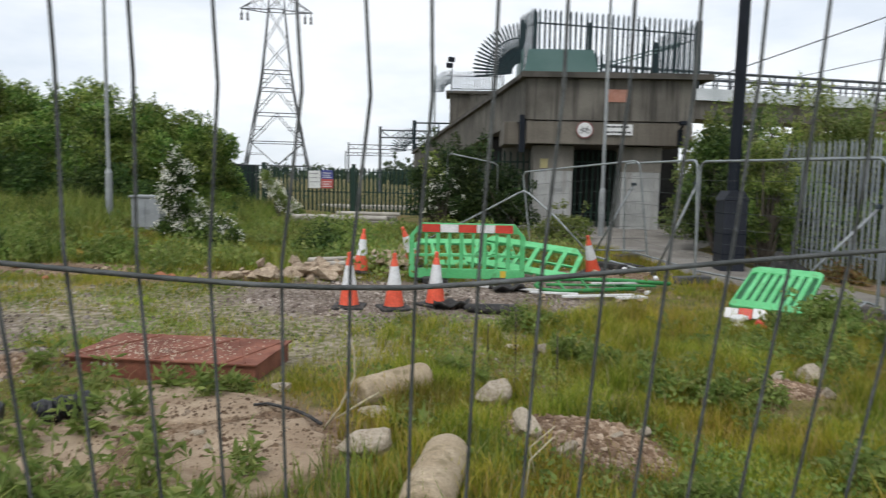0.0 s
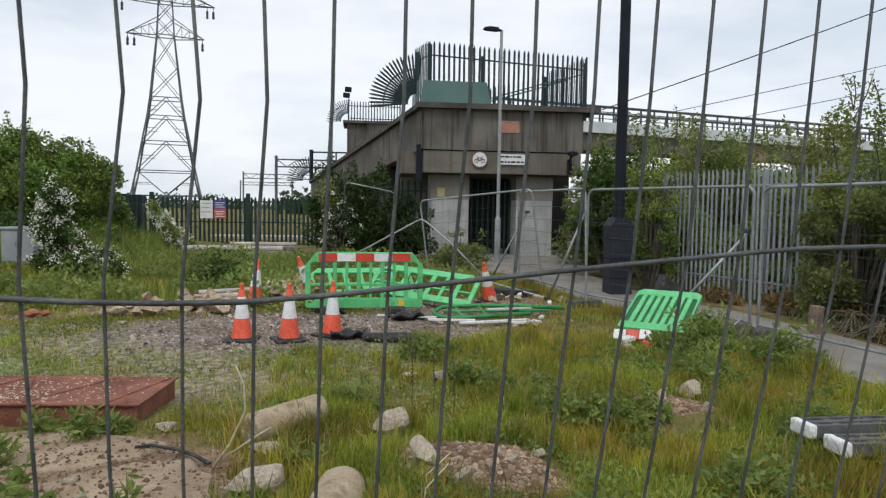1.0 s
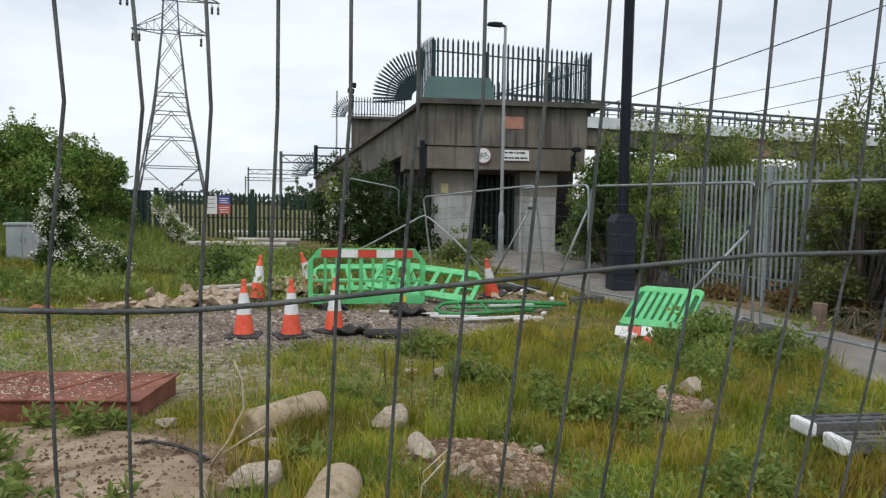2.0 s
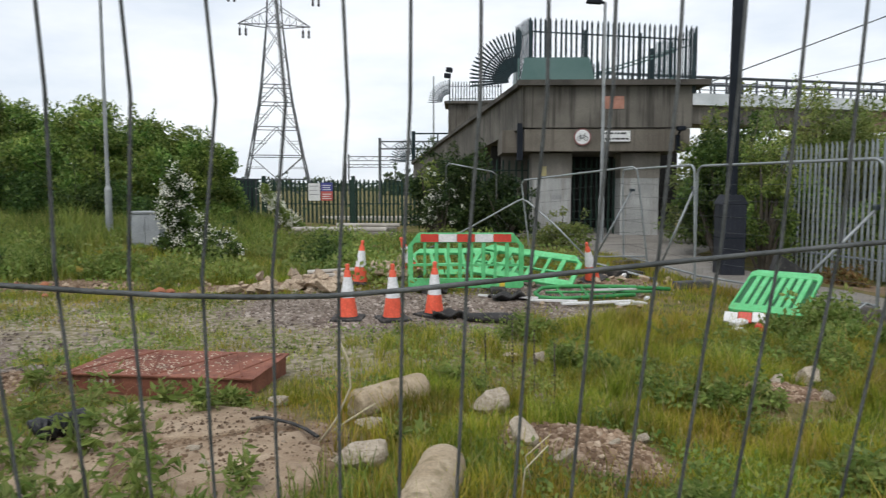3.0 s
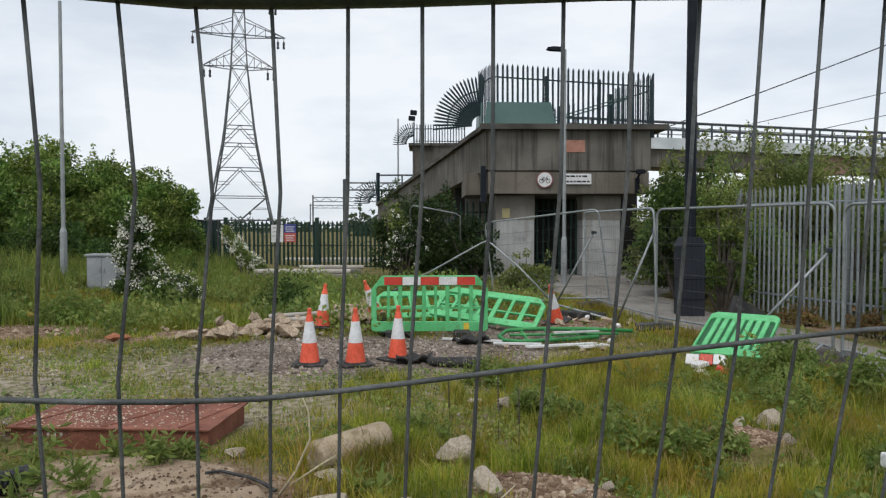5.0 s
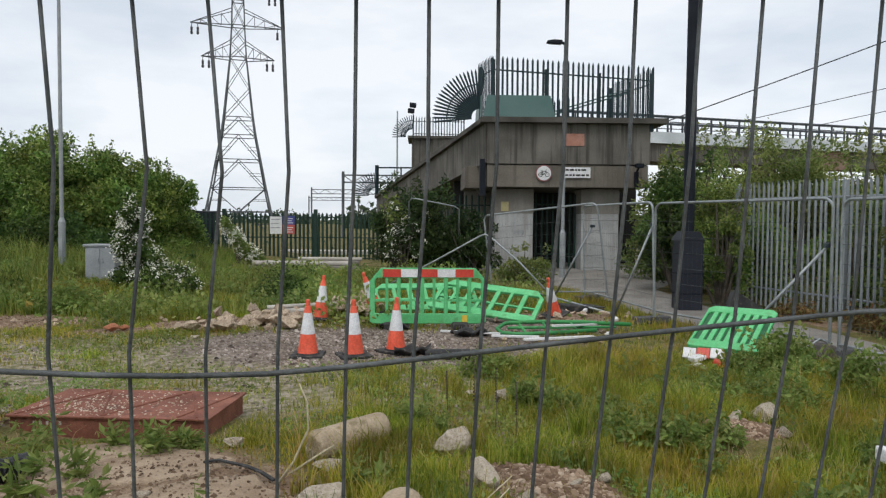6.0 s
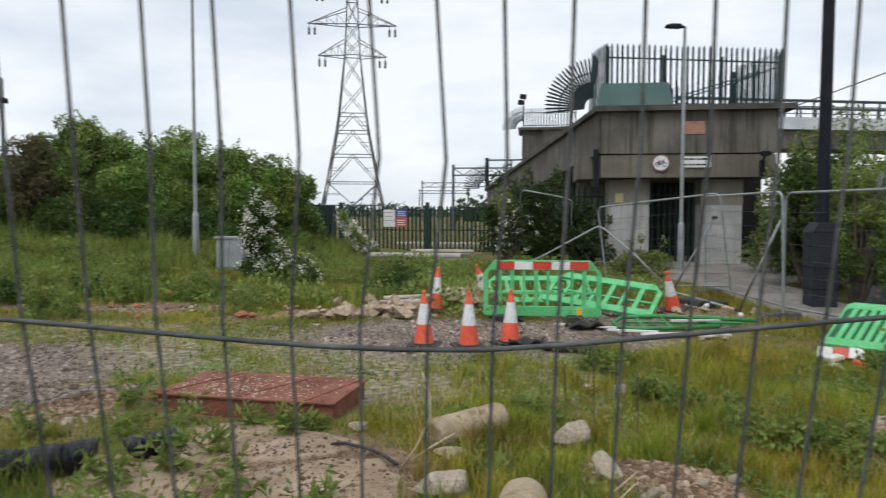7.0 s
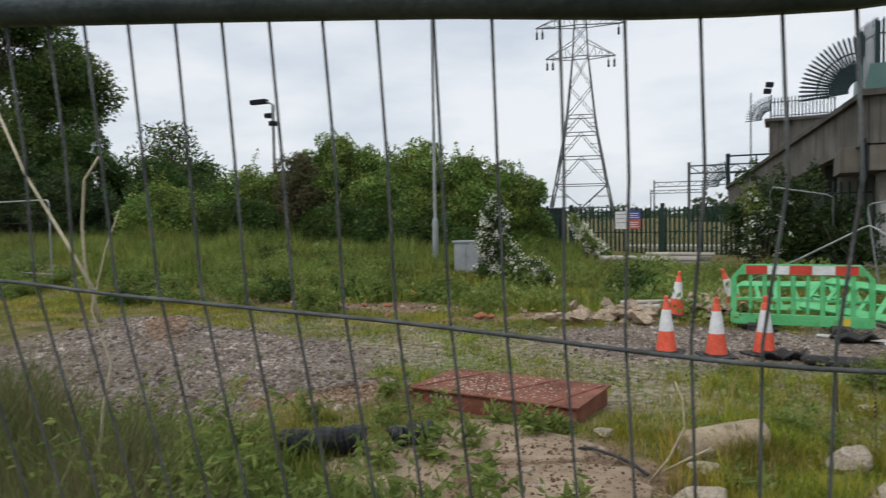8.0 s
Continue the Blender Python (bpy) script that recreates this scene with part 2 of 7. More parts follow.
M_BARK = surface("brown_bark", (0.06, 0.05, 0.038), (0.12, 0.10, 0.08), 0.9, 6, 40, 0.5)
M_DEADWOOD = surface("dead_grey_branches", (0.13, 0.10, 0.075), (0.24, 0.195, 0.15), 0.85, 6, 60, 0.2)
M_STALK = surface("dead_pale_stalk", (0.40, 0.35, 0.24), (0.52, 0.46, 0.33), 0.8, 6, 60, 0.1)
M_GRASS = foliage("meadow_grass", [(0.112, 0.150, 0.017), (0.19, 0.235, 0.025), (0.285, 0.318, 0.034), (0.39, 0.372, 0.055), (0.45, 0.372, 0.125)], 0.55, 0.5, hues=(0.525, 0.455), values=(0.55, 1.5), scale=1.5)
M_GRASSDARK = foliage("lush_bank_grass", [(0.09, 0.142, 0.028), (0.15, 0.218, 0.040), (0.225, 0.29, 0.056), (0.32, 0.325, 0.10)], 0.55, 0.46, values=(0.5, 1.4))
M_DRYGRASS = foliage("half_dry_grass", [(0.09, 0.13, 0.04), (0.14, 0.18, 0.055), (0.20, 0.20, 0.085), (0.27, 0.23, 0.13)], 0.6, 0.45)
M_STRAW = foliage("dry_straw", [(0.30, 0.235, 0.115), (0.42, 0.345, 0.19), (0.52, 0.45, 0.28)], 0.7, 0.3, hues=(0.51, 0.49))
M_WEED = foliage("broadleaf_weed", [(0.12, 0.195, 0.046), (0.18, 0.265, 0.063), (0.245, 0.33, 0.085), (0.31, 0.35, 0.12)], 0.5, 0.5)
M_HEDGE = foliage("hedge_leaves", [(0.045, 0.098, 0.020), (0.11, 0.198, 0.040), (0.20, 0.30, 0.065), (0.34, 0.42, 0.125)], 0.4, 0.47, values=(0.5, 1.5), scale=1.3)
M_TREE = foliage("dark_tree_leaves", [(0.020, 0.048, 0.012), (0.045, 0.090, 0.020), (0.080, 0.140, 0.030), (0.13, 0.19, 0.045)], 0.5, 0.4)
M_WILLOW = foliage("pale_willow_leaves", [(0.10, 0.14, 0.036), (0.155, 0.21, 0.052), (0.215, 0.265, 0.075), (0.27, 0.29, 0.10)], 0.5, 0.45)
M_BROWNLEAF = foliage("withered_leaves", [(0.12, 0.088, 0.055), (0.075, 0.10, 0.032), (0.18, 0.135, 0.088), (0.10, 0.14, 0.04)], 0.7, 0.3)
M_BRAMBLE = foliage("dark_bramble_leaves", [(0.011, 0.027, 0.009), (0.025, 0.052, 0.014), (0.048, 0.085, 0.022), (0.085, 0.125, 0.035)], 0.5, 0.35)
M_RUSTLEAF = foliage("rusty_dead_weeds", [(0.16, 0.085, 0.035), (0.24, 0.14, 0.055), (0.15, 0.16, 0.045), (0.30, 0.20, 0.09)], 0.7, 0.35)
M_BLOSSOM = foliage("white_blossom", [(0.80, 0.79, 0.68), (0.87, 0.86, 0.77), (0.90, 0.90, 0.84)], 0.7, 0.3, hues=(0.5, 0.5), values=(0.98, 1.0))
M_FAR = foliage("distant_leaves", [(0.05, 0.075, 0.045), (0.07, 0.10, 0.055), (0.095, 0.125, 0.07)], 0.8, 0.3)


# ---- mesh helpers ----
def mesh_from(bm, name):
    me = bpy.data.meshes.new(name)
    bmesh.ops.recalc_face_normals(bm, faces=bm.faces)
    bm.to_mesh(me)
    bm.free()
    return me


def thing(name, label, category, group="", kind="", at=(0, 0, 0), turn=0.0):
    """An Empty at the base of a thing, which parents its parts."""
    ob = new(name)
    ob.empty_display_size = 0.1
    ob.matrix_basis = pose(*at, 0, 0, turn)
    return tagged(ob, label, category, group, kind)


def part(name, bm, material, parent=None, label="", smooth=False):
    """Links a bmesh (or ready mesh) as one mesh object under a thing or a part."""
    me = bm if isinstance(bm, bpy.types.Mesh) else mesh_from(bm, name)
    if not me.materials:
        me.materials.append(material)
    if smooth:
        me.polygons.foreach_set("use_smooth", [True] * len(me.polygons))
    ob = new(name, me)
    ob.parent = parent
    return tagged(ob, label)


def whole(name, bm, material, label, category, group="", kind="", m=None, smooth=False):
    """A thing that is one mesh."""
    ob = part(name, bm, material, None, "", smooth)
    if m is not None:
        ob.matrix_basis = m
    return tagged(ob, label, category, group, kind)


def box(bm, lo, hi, m=None, bevel=0.0):
    vs = [bm.verts.new((x, y, z)) for x in (lo[0], hi[0]) for y in (lo[1], hi[1]) for z in (lo[2], hi[2])]
    fs = [bm.faces.new([vs[i] for i in q]) for q in ((0, 1, 3, 2), (4, 6, 7, 5), (0, 4, 5, 1), (2, 3, 7, 6), (0, 2, 6, 4), (1, 5, 7, 3))]
    if bevel:
        es = list({e for f in fs for e in f.edges})
        got = bmesh.ops.bevel(bm, geom=es, offset=bevel, segments=2, affect="EDGES", profile=0.6)
        vs = [v for v in set(got["verts"]) | set(v for v in vs if v.is_valid)]
    if m is not None:
        for v in vs:
            v.co = m @ v.co
    return vs


def rod(bm, p, q, r, r2=None, seg=8, caps=True):
    """A round bar from p to q, tapered to r2."""
    p, q = Vector(p), Vector(q)
    r2 = r if r2 is None else r2
    d = (q - p).normalized()
    a = d.orthogonal().normalized()
    b = d.cross(a)
    rings = []
    for c, rr in ((p, r), (q, r2)):
        rings.append([bm.verts.new(c + rr * (math.cos(2 * math.pi * i / seg) * a + math.sin(2 * math.pi * i / seg) * b)) for i in range(seg)])
    for i in range(seg):
        bm.faces.new((rings[0][i], rings[0][(i + 1) % seg], rings[1][(i + 1) % seg], rings[1][i]))
    if caps:
        bm.faces.new(rings[0][::-1])
        bm.faces.new(rings[1])


def pipe_path(bm, pts, r, seg=8, close=False):
    """A round tube along points; r is one radius or one for each point."""
    pts = [Vector(p) for p in pts]
    rs = r if isinstance(r, (list, tuple)) else [r] * len(pts)
    rings, up = [], None
    for i, p in enumerate(pts):
        d = (pts[min(i + 1, len(pts) - 1)] - pts[max(i - 1, 0)]).normalized()
        if up is None:
            up = d.orthogonal().normalized()
        a = (up - d * up.dot(d)).normalized()
        up = a
        b = d.cross(a)
        rings.append([bm.verts.new(p + rs[i] * (math.cos(2 * math.pi * k / seg) * a + math.sin(2 * math.pi * k / seg) * b)) for k in range(seg)])
    for s, t in zip(rings, rings[1:]):
        for k in range(seg):
            bm.faces.new((s[k], s[(k + 1) % seg], t[(k + 1) % seg], t[k]))
    bm.faces.new(rings[0][::-1])
    bm.faces.new(rings[-1])


def prism(bm, pts, a, b, axis="z"):
    """A flat outline drawn out from a to b along one axis."""
    def put(u, v, w):
        return {"z": (u, v, w), "y": (u, w, v), "x": (w, u, v)}[axis]
    lo = [bm.verts.new(put(u, v, a)) for u, v in pts]
    hi = [bm.verts.new(put(u, v, b)) for u, v in pts]
    bm.faces.new(lo[::-1])
    bm.faces.new(hi)
    for i in range(len(pts)):
        j = (i + 1) % len(pts)
        bm.faces.new((lo[i], lo[j], hi[j], hi[i]))


def turned(bm, profile, seg=20, cap=True):
    """A body of revolution about z from (radius, height) pairs."""
    rings = [[bm.verts.new((r * math.cos(2 * math.pi * i / seg), r * math.sin(2 * math.pi * i / seg), z)) for i in range(seg)] for r, z in profile]
    for s, t in zip(rings, rings[1:]):
        for i in range(seg):
            bm.faces.new((s[i], s[(i + 1) % seg], t[(i + 1) % seg], t[i]))
    if cap:
        bm.faces.new(rings[0][::-1])
        bm.faces.new(rings[-1])


def smoothstep(a):
    a = np.clip(a, 0, 1)
    return a * a * (3 - 2 * a)


def ground_z(x, y):
    """Height of the ground: flat in front, a bank on the left at the back, a slight rise to the bridge, small mounds."""
    x, y = np.asarray(x, float), np.asarray(y, float)
    z = 0.30 * smoothstep((-x - 4) / 5) * smoothstep((y - 13) / 6) + 0.2 * smoothstep((y - 13) / 8)
    z = z + 0.35 * smoothstep((-x - 11) / 8) * smoothstep((y - 8) / 8)
    for cx, cy, r, h in ((0.76, 4.85, 0.52, 0.13), (2.65, 6.1, 0.5, 0.10), (-2.0, 4.9, 0.9, 0.05), (-2.7, 12.1, 1.5, 0.10), (-1.1, 12.85, 0.5, 0.22), (-13.5, 13.0, 1.6, 0.30), (2.9, 12.9, 0.8, 0.08), (-8.9, 8.2, 0.7, 0.16), (-9.7, 9.0, 0.7, 0.17), (-8.0, 7.6, 0.6, 0.12), (-4.0, 6.1, 0.45, 0.09), (-4.5, 5.65, 0.4, 0.07), (-19.7, 13.2, 1.5, 0.5), (-3.75, 6.45, 0.55, 0.10), (-2.2, 5.25, 0.8, 0.03)):
        z = z + h * np.exp(-((x - cx) ** 2 + (y - cy) ** 2) / (r * r))
    bumps = 0.018 * np.sin(2.1 * x + 0.7 * y) * np.sin(1.3 * y - 0.4 * x) + 0.012 * np.sin(4.3 * x - 1.1 * y + 1) * np.sin(3.7 * y + 0.5)
    on_path = smoothstep((x - 4.3) / 0.8) * smoothstep((9.5 - x) / 0.8)
    return z + bumps * (1 - 0.9 * on_path) * smoothstep((60 - y) / 20)


def gz(x, y):
    return float(ground_z(x, y))


def patchy(x, y):
    return 0.5 + 0.25 * np.sin(1.7 * x + 0.6 * y) + 0.25 * np.sin(0.9 * x - 2.3 * y + 1.0) + 0.2 * np.sin(4.1 * x + 3.3 * y)


# ---- the ground: one sheet to the horizon ----
def steps(*runs):
    out = []
    for a, b, d in runs:
        out += list(np.arange(a, b - 1e-6, d))
    return np.array(out + [runs[-1][1]])


GX = steps((-2000, -200, 200), (-200, -40, 20), (-40, -16, 1.5), (-16, 9, 0.14), (9, 20, 0.8), (20, 60, 8), (60, 200, 20), (200, 2000, 200))
GY = steps((-600, -40, 80), (-40, -4, 4), (-4, 1, 0.5), (1, 20, 0.14), (20, 40, 0.8), (40, 100, 6), (100, 400, 30), (400, 3000, 260))


def blob(x, y, cx, cy, rx, ry, turn=0.0):
    c, s = math.cos(radians(turn)), math.sin(radians(turn))
    u, v = ((x - cx) * c + (y - cy) * s) / rx, (-(x - cx) * s + (y - cy) * c) / ry
    return smoothstep(1.6 - np.sqrt(u * u + v * v) * 1.0)


def zones(x, y):
    """Shares of gravel, red soil, dry trampled turf on the ground."""
    gravel = np.maximum.reduce([blob(x, y, -7.7, 7.4, 2.9, 1.7, -8), blob(x, y, -4.6, 6.3, 1.0, 0.7, -10), blob(x, y, -0.55, 10.35, 2.5, 1.4, 4), blob(x, y, 1.8, 12.6, 1.6, 1.2),
                                blob(x, y, -9.5, 5.0, 3.5, 1.8), blob(x, y, -6.5, 5.2, 1.8, 1.0), blob(x, y, -10.5, 9.3, 1.2, 0.6)])
    soil = np.maximum.reduce([blob(x, y, -7.3, 12.5, 1.5, 0.8), blob(x, y, -10.5, 12.3, 1.3, 0.45), blob(x, y, 0.76, 4.85, 0.62, 0.34, -50), blob(x, y, 2.65, 6.1, 0.35, 0.25), blob(x, y, -3.2, 12.0, 1.4, 0.65),
                              blob(x, y, 2.6, 13.1, 0.9, 0.6), blob(x, y, -1.75, 4.75, 1.0, 0.75), blob(x, y, 7.3, 12.3, 0.35, 1.3, 17), blob(x, y, -9.0, 8.4, 1.4, 0.35, -43), blob(x, y, -4.2, 5.9, 0.7, 0.3, 30), blob(x, y, -19.7, 13.2, 1.8, 0.9), blob(x, y, -4.85, 11.5, 0.7, 0.22)])
    dry = np.maximum.reduce([blob(x, y, -3.6, 9.0, 2.6, 1.5), blob(x, y, -1.0, 8.0, 2.2, 1.1), blob(x, y, -6.5, 10.4, 3.0, 0.9), blob(x, y, 0.8, 6.4, 0.9, 0.7) * 0.5])
    return np.clip(gravel, 0, 1), np.clip(soil, 0, 1), np.clip(dry, 0, 1)


def make_ground():
    nx, ny = len(GX), len(GY)
    xx, yy = np.meshgrid(GX, GY)
    zz = ground_z(xx, yy)
    verts = np.stack([xx, yy, zz], -1).reshape(-1, 3)
    i = (np.arange(ny - 1)[:, None] * nx + np.arange(nx - 1)).ravel()
    faces = np.stack([i, i + 1, i + nx + 1, i + nx], -1)
    me = bpy.data.meshes.new("ground")
    me.from_pydata(verts.tolist(), [], faces.tolist())
    g, s, d = zones(xx.ravel(), yy.ravel())
    col = me.color_attributes.new("zone", "FLOAT_COLOR", "POINT")
    col.data.foreach_set("color", np.stack([g, s, d, np.ones_like(g)], -1).ravel())
    me.polygons.foreach_set("use_smooth", [True] * len(me.polygons))
    m = bpy.data.materials.new("waste_ground")
    m.use_nodes = True
    n, l = m.node_tree.nodes, m.node_tree.links
    b = n["Principled BSDF"]
    at = n.new("ShaderNodeAttribute")
    at.attribute_name = "zone"
    sep = n.new("ShaderNodeSeparateColor")
    l.new(at.outputs["Color"], sep.inputs["Color"])
    tc = n.new("ShaderNodeTexCoord")

    def tex(scale, detail=5.0):
        t = n.new("ShaderNodeTexNoise")
        t.inputs["Scale"].default_value, t.inputs["Detail"].default_value = scale, detail
        l.new(tc.outputs["Object"], t.inputs["Vector"])
        return t.outputs["Fac"]

    def ramp(fac, *stops):
        r = n.new("ShaderNodeValToRGB")
        e = r.color_ramp.elements
        e[0].position, e[0].color = stops[0][0], (*stops[0][1], 1)
        e[1].position, e[1].color = stops[-1][0], (*stops[-1][1], 1)
        for p, c in stops[1:-1]:
            k = e.new(p)
            k.color = (*c, 1)
        l.new(fac, r.inputs["Fac"])
        return r.outputs["Color"]

    def mix(fac, a, c):
        x = n.new("ShaderNodeMix")
        x.data_type = "RGBA"
        l.new(fac, x.inputs[0])
        l.new(a, x.inputs[6])
        l.new(c, x.inputs[7])
        return x.outputs[2]

    def edge(share, wobble):
        """A zone's share with a ragged edge."""
        a = n.new("ShaderNodeMath")
        a.operation = "MULTIPLY_ADD"
        l.new(wobble, a.inputs[0])
        a.inputs[1].default_value = 1.3
        l.new(share, a.inputs[2])
        r = n.new("ShaderNodeMapRange")
        r.inputs["From Min"].default_value, r.inputs["From Max"].default_value = 0.98, 1.3
        l.new(a.outputs[0], r.inputs["Value"])
        return r.outputs["Result"]

    turf = ramp(tex(2.4), (0.3, (0.065, 0.073, 0.02)), (0.45, (0.12, 0.115, 0.034)), (0.58, (0.19, 0.15, 0.065)), (0.75, (0.22, 0.15, 0.088)))
    far = ramp(tex(0.05), (0.3, (0.07, 0.10, 0.035)), (0.7, (0.13, 0.14, 0.07)))
    dry = ramp(tex(9.0), (0.3, (0.10, 0.105, 0.042)), (0.42, (0.17, 0.16, 0.08)), (0.52, (0.26, 0.225, 0.15)), (0.62, (0.36, 0.31, 0.25)), (0.75, (0.24, 0.195, 0.15)))
    vor = n.new("ShaderNodeTexVoronoi")
    vor.inputs["Scale"].default_value = 26
    l.new(tc.outputs["Object"], vor.inputs["Vector"])
    stone = n.new("ShaderNodeSeparateColor")
    l.new(vor.outputs["Color"], stone.inputs["Color"])
    grit = ramp(stone.outputs[0], (0.0, (0.06, 0.044, 0.033)), (0.4, (0.162, 0.129, 0.104)), (0.8, (0.28, 0.238, 0.20)), (1.0, (0.42, 0.372, 0.32)))
    grit2 = ramp(tex(1.4), (0.35, (0.09, 0.063, 0.045)), (0.65, (0.27, 0.222, 0.185)))
    gm = n.new("ShaderNodeMix")
    gm.data_type = "RGBA"
    gm.inputs[0].default_value = 0.5
    l.new(grit, gm.inputs[6])
    l.new(grit2, gm.inputs[7])
    soil = ramp(tex(7.0), (0.3, (0.145, 0.09, 0.056)), (0.55, (0.25, 0.178, 0.12)), (0.75, (0.36, 0.28, 0.20)))
    col = mix(edge(sep.outputs[2], tex(1.7)), turf, dry)
    col = mix(edge(sep.outputs[0], tex(2.6, 8)), col, gm.outputs[2])
    col = mix(edge(sep.outputs[1], tex(3.1, 8)), col, soil)
    fine = tex(55.0, 3)
    gr = n.new("ShaderNodeMix")
    gr.data_type, gr.blend_type = "RGBA", "MULTIPLY"
    gr.inputs[0].default_value = 0.7
    l.new(col, gr.inputs[6])
    l.new(ramp(fine, (0.3, (0.6, 0.6, 0.6)), (0.7, (1.2, 1.2, 1.2))), gr.inputs[7])
    l.new(gr.outputs[2], b.inputs["Base Color"])
    b.inputs["Roughness"].default_value = 0.95
    b.inputs["Specular IOR Level"].default_value = 0.2
    bp = n.new("ShaderNodeBump")
    bp.inputs["Strength"].default_value, bp.inputs["Distance"].default_value = 0.7, 0.03
    l.new(vor.outputs["Distance"], bp.inputs["Height"])
    l.new(bp.outputs["Normal"], b.inputs["Normal"])
    me.materials.append(m)
    return tagged(new("ground", me), "waste ground of rough grass, gravel and bare soil", "ground", kind="structure")


make_ground()


def make_path():
    """The tarmac footpath that runs beside the palisade and under the bridge."""
    left = [(5.15, -6), (5.15, 3), (5.2, 7), (5.1, 9.5), (4.75, 12), (4.35, 13.5), (3.5, 17.6), (2.6, 20), (1.6, 22), (1.2, 27)]
    right = [(7.0, -6), (7.0, 3), (6.95, 7), (7.0, 9.5), (6.8, 12), (6.2, 13.5), (6.0, 17.6), (7.8, 20), (7.9, 22), (8.0, 27)]
    bm = bmesh.new()
    rows = []
    n = 60
    for k in range(n + 1):
        t = k / n * (len(left) - 1)
        i = min(int(t), len(left) - 2)
        f = t - i
        a = Vector(left[i]).lerp(Vector(left[i + 1]), f)
        c = Vector(right[i]).lerp(Vector(right[i + 1]), f)
        row = []
        for j in range(9):
            p = a.lerp(c, j / 8)
            wob = 0.05 * math.sin(5.1 * p.y + j) if j in (0, 8) else 0
            row.append(bm.verts.new((p.x + wob, p.y, gz(p.x, p.y) + (0.035 if 0 < j < 8 else -0.05))))
        rows.append(row)
    for s, t in zip(rows, rows[1:]):
        for j in range(8):
            bm.faces.new((s[j], s[j + 1], t[j + 1], t[j]))
    whole("path", bm, M_TARMAC, "worn grey tarmac footpath with crumbling edges", "path", kind="structure", smooth=True)


make_path()


# ---- palisade pales, shared by every palisade fence ----
def pale_mesh(name, height, width, material, depth=0.018):
    """A folded steel pale with a pointed splayed top."""
    bm = bmesh.new()
    w, d = width / 2, depth
    prof = [(-w, 0), (-w * 0.35, -d), (w * 0.35, -d), (w, 0)]
    back = [(u, v + 0.004) for u, v in prof]
    tops = [height - 0.09, height - 0.005, height - 0.005, height - 0.09]
    lo = [bm.verts.new((u, v, 0)) for u, v in prof]
    hi = [bm.verts.new((u * (0.5 if 0 < i < 3 else 1), v, tops[i])) for i, (u, v) in enumerate(prof)]
    lo2 = [bm.verts.new((u, v, 0)) for u, v in back]
    hi2 = [bm.verts.new((u * (0.5 if 0 < i < 3 else 1), v, tops[i])) for i, (u, v) in enumerate(back)]
    for i in range(3):
        bm.faces.new((lo[i], lo[i + 1], hi[i + 1], hi[i]))
        bm.faces.new((lo2[i + 1], lo2[i], hi2[i], hi2[i + 1]))
        bm.faces.new((hi[i], hi[i + 1], hi2[i + 1], hi2[i]))
    bm.faces.new((lo[0], hi[0], hi2[0], lo2[0]))
    bm.faces.new((lo[3], lo2[3], hi2[3], hi[3]))
    me = mesh_from(bm, name)
    me.materials.append(material)
    return me


def palisade(parent, p, q, z0, z1, height, pale_me, material, spacing=0.155, rails=(0.2, 0.85), posts=2.75, post_w=0.07, seed=1, post_top=0.98):
    """Pales, rails and posts from p to q under one thing; the foot slopes from z0 to z1."""
    rnd = random.Random(seed)
    p, q = Vector(p), Vector(q)
    run = q - p
    n = int(run.length / spacing)
    ang = math.degrees(math.atan2(run.y, run.x))
    for i in range(n + 1):
        t = i / n
        c = p.lerp(q, t)
        ob = part("pale", pale_me, material, parent)
        ob.matrix_basis = pose(c.x, c.y, z0 + (z1 - z0) * t + rnd.uniform(-0.01, 0.01), 0, rnd.uniform(-0.5, 0.5), ang + rnd.uniform(-2, 2))
    d = run.normalized()
    side = Vector((-d.y, d.x)) * 0.03
    for r in rails:
        bm = bmesh.new()
        a, b = p + side, q + side
        rod(bm, (a.x, a.y, z0 + height * r), (b.x, b.y, z1 + height * r), 0.024, seg=6)
        part("rail", bm, material, parent)
    k = max(1, round(run.length / posts))
    for i in range(k + 1):
        c = p.lerp(q, i / k) + side * 2.4
        bm = bmesh.new()
        box(bm, (-post_w / 2, -0.05, -0.1), (post_w / 2, 0.05, height * post_top), pose(c.x, c.y, z0 + (z1 - z0) * i / k, 0, 0, ang))
        part("post", bm, material, parent)


# ---- the near mesh fence that the view looks through ----
FENCE_X0, FENCE_Y0, FENCE_M, FENCE_C, FENCE_LEAN = -0.1, 0.9002, 0.1227, -0.031, 0.10


def fence_at(u, z, out=0.0):
    """A point of the near fence: u along it, z up; it bows slightly in plan and leans towards the eye at the top."""
    v = min(max(u, -1.0), 0.7)
    slope = FENCE_M + 2 * FENCE_C * v
    y = FENCE_Y0 + FENCE_M * v + FENCE_C * v * v + slope * (u - v)
    n = Vector((slope, -1, 0)).normalized()
    return Vector((FENCE_X0 + u, y - FENCE_LEAN * (z - 1.675), z)) + n * out


# sideways bend of each upright wire above the sagging cross wire
BEND_K = (-14, -13, -12, -10, -8, -6, -4, -3, -2, -1, 0, 1, 2, 4, 6, 8, 9, 10, 14)
BEND = (0.009, 0.0085, 0.0024, 0.0012, 0.0004, 0.0024, 0.0016, 0.0045, 0.005, 0.0095, 0.0150, 0.0128, 0.0098, 0.0096, 0.0085, 0.0080, 0.0045, 0.0015, 0.001)

# extra bulge half-way up
BULGE_K, BULGE = (-2, -1, 0, 1, 2, 3), (0.0, 0.001, 0.004, 0.0065, 0.004, -0.001)


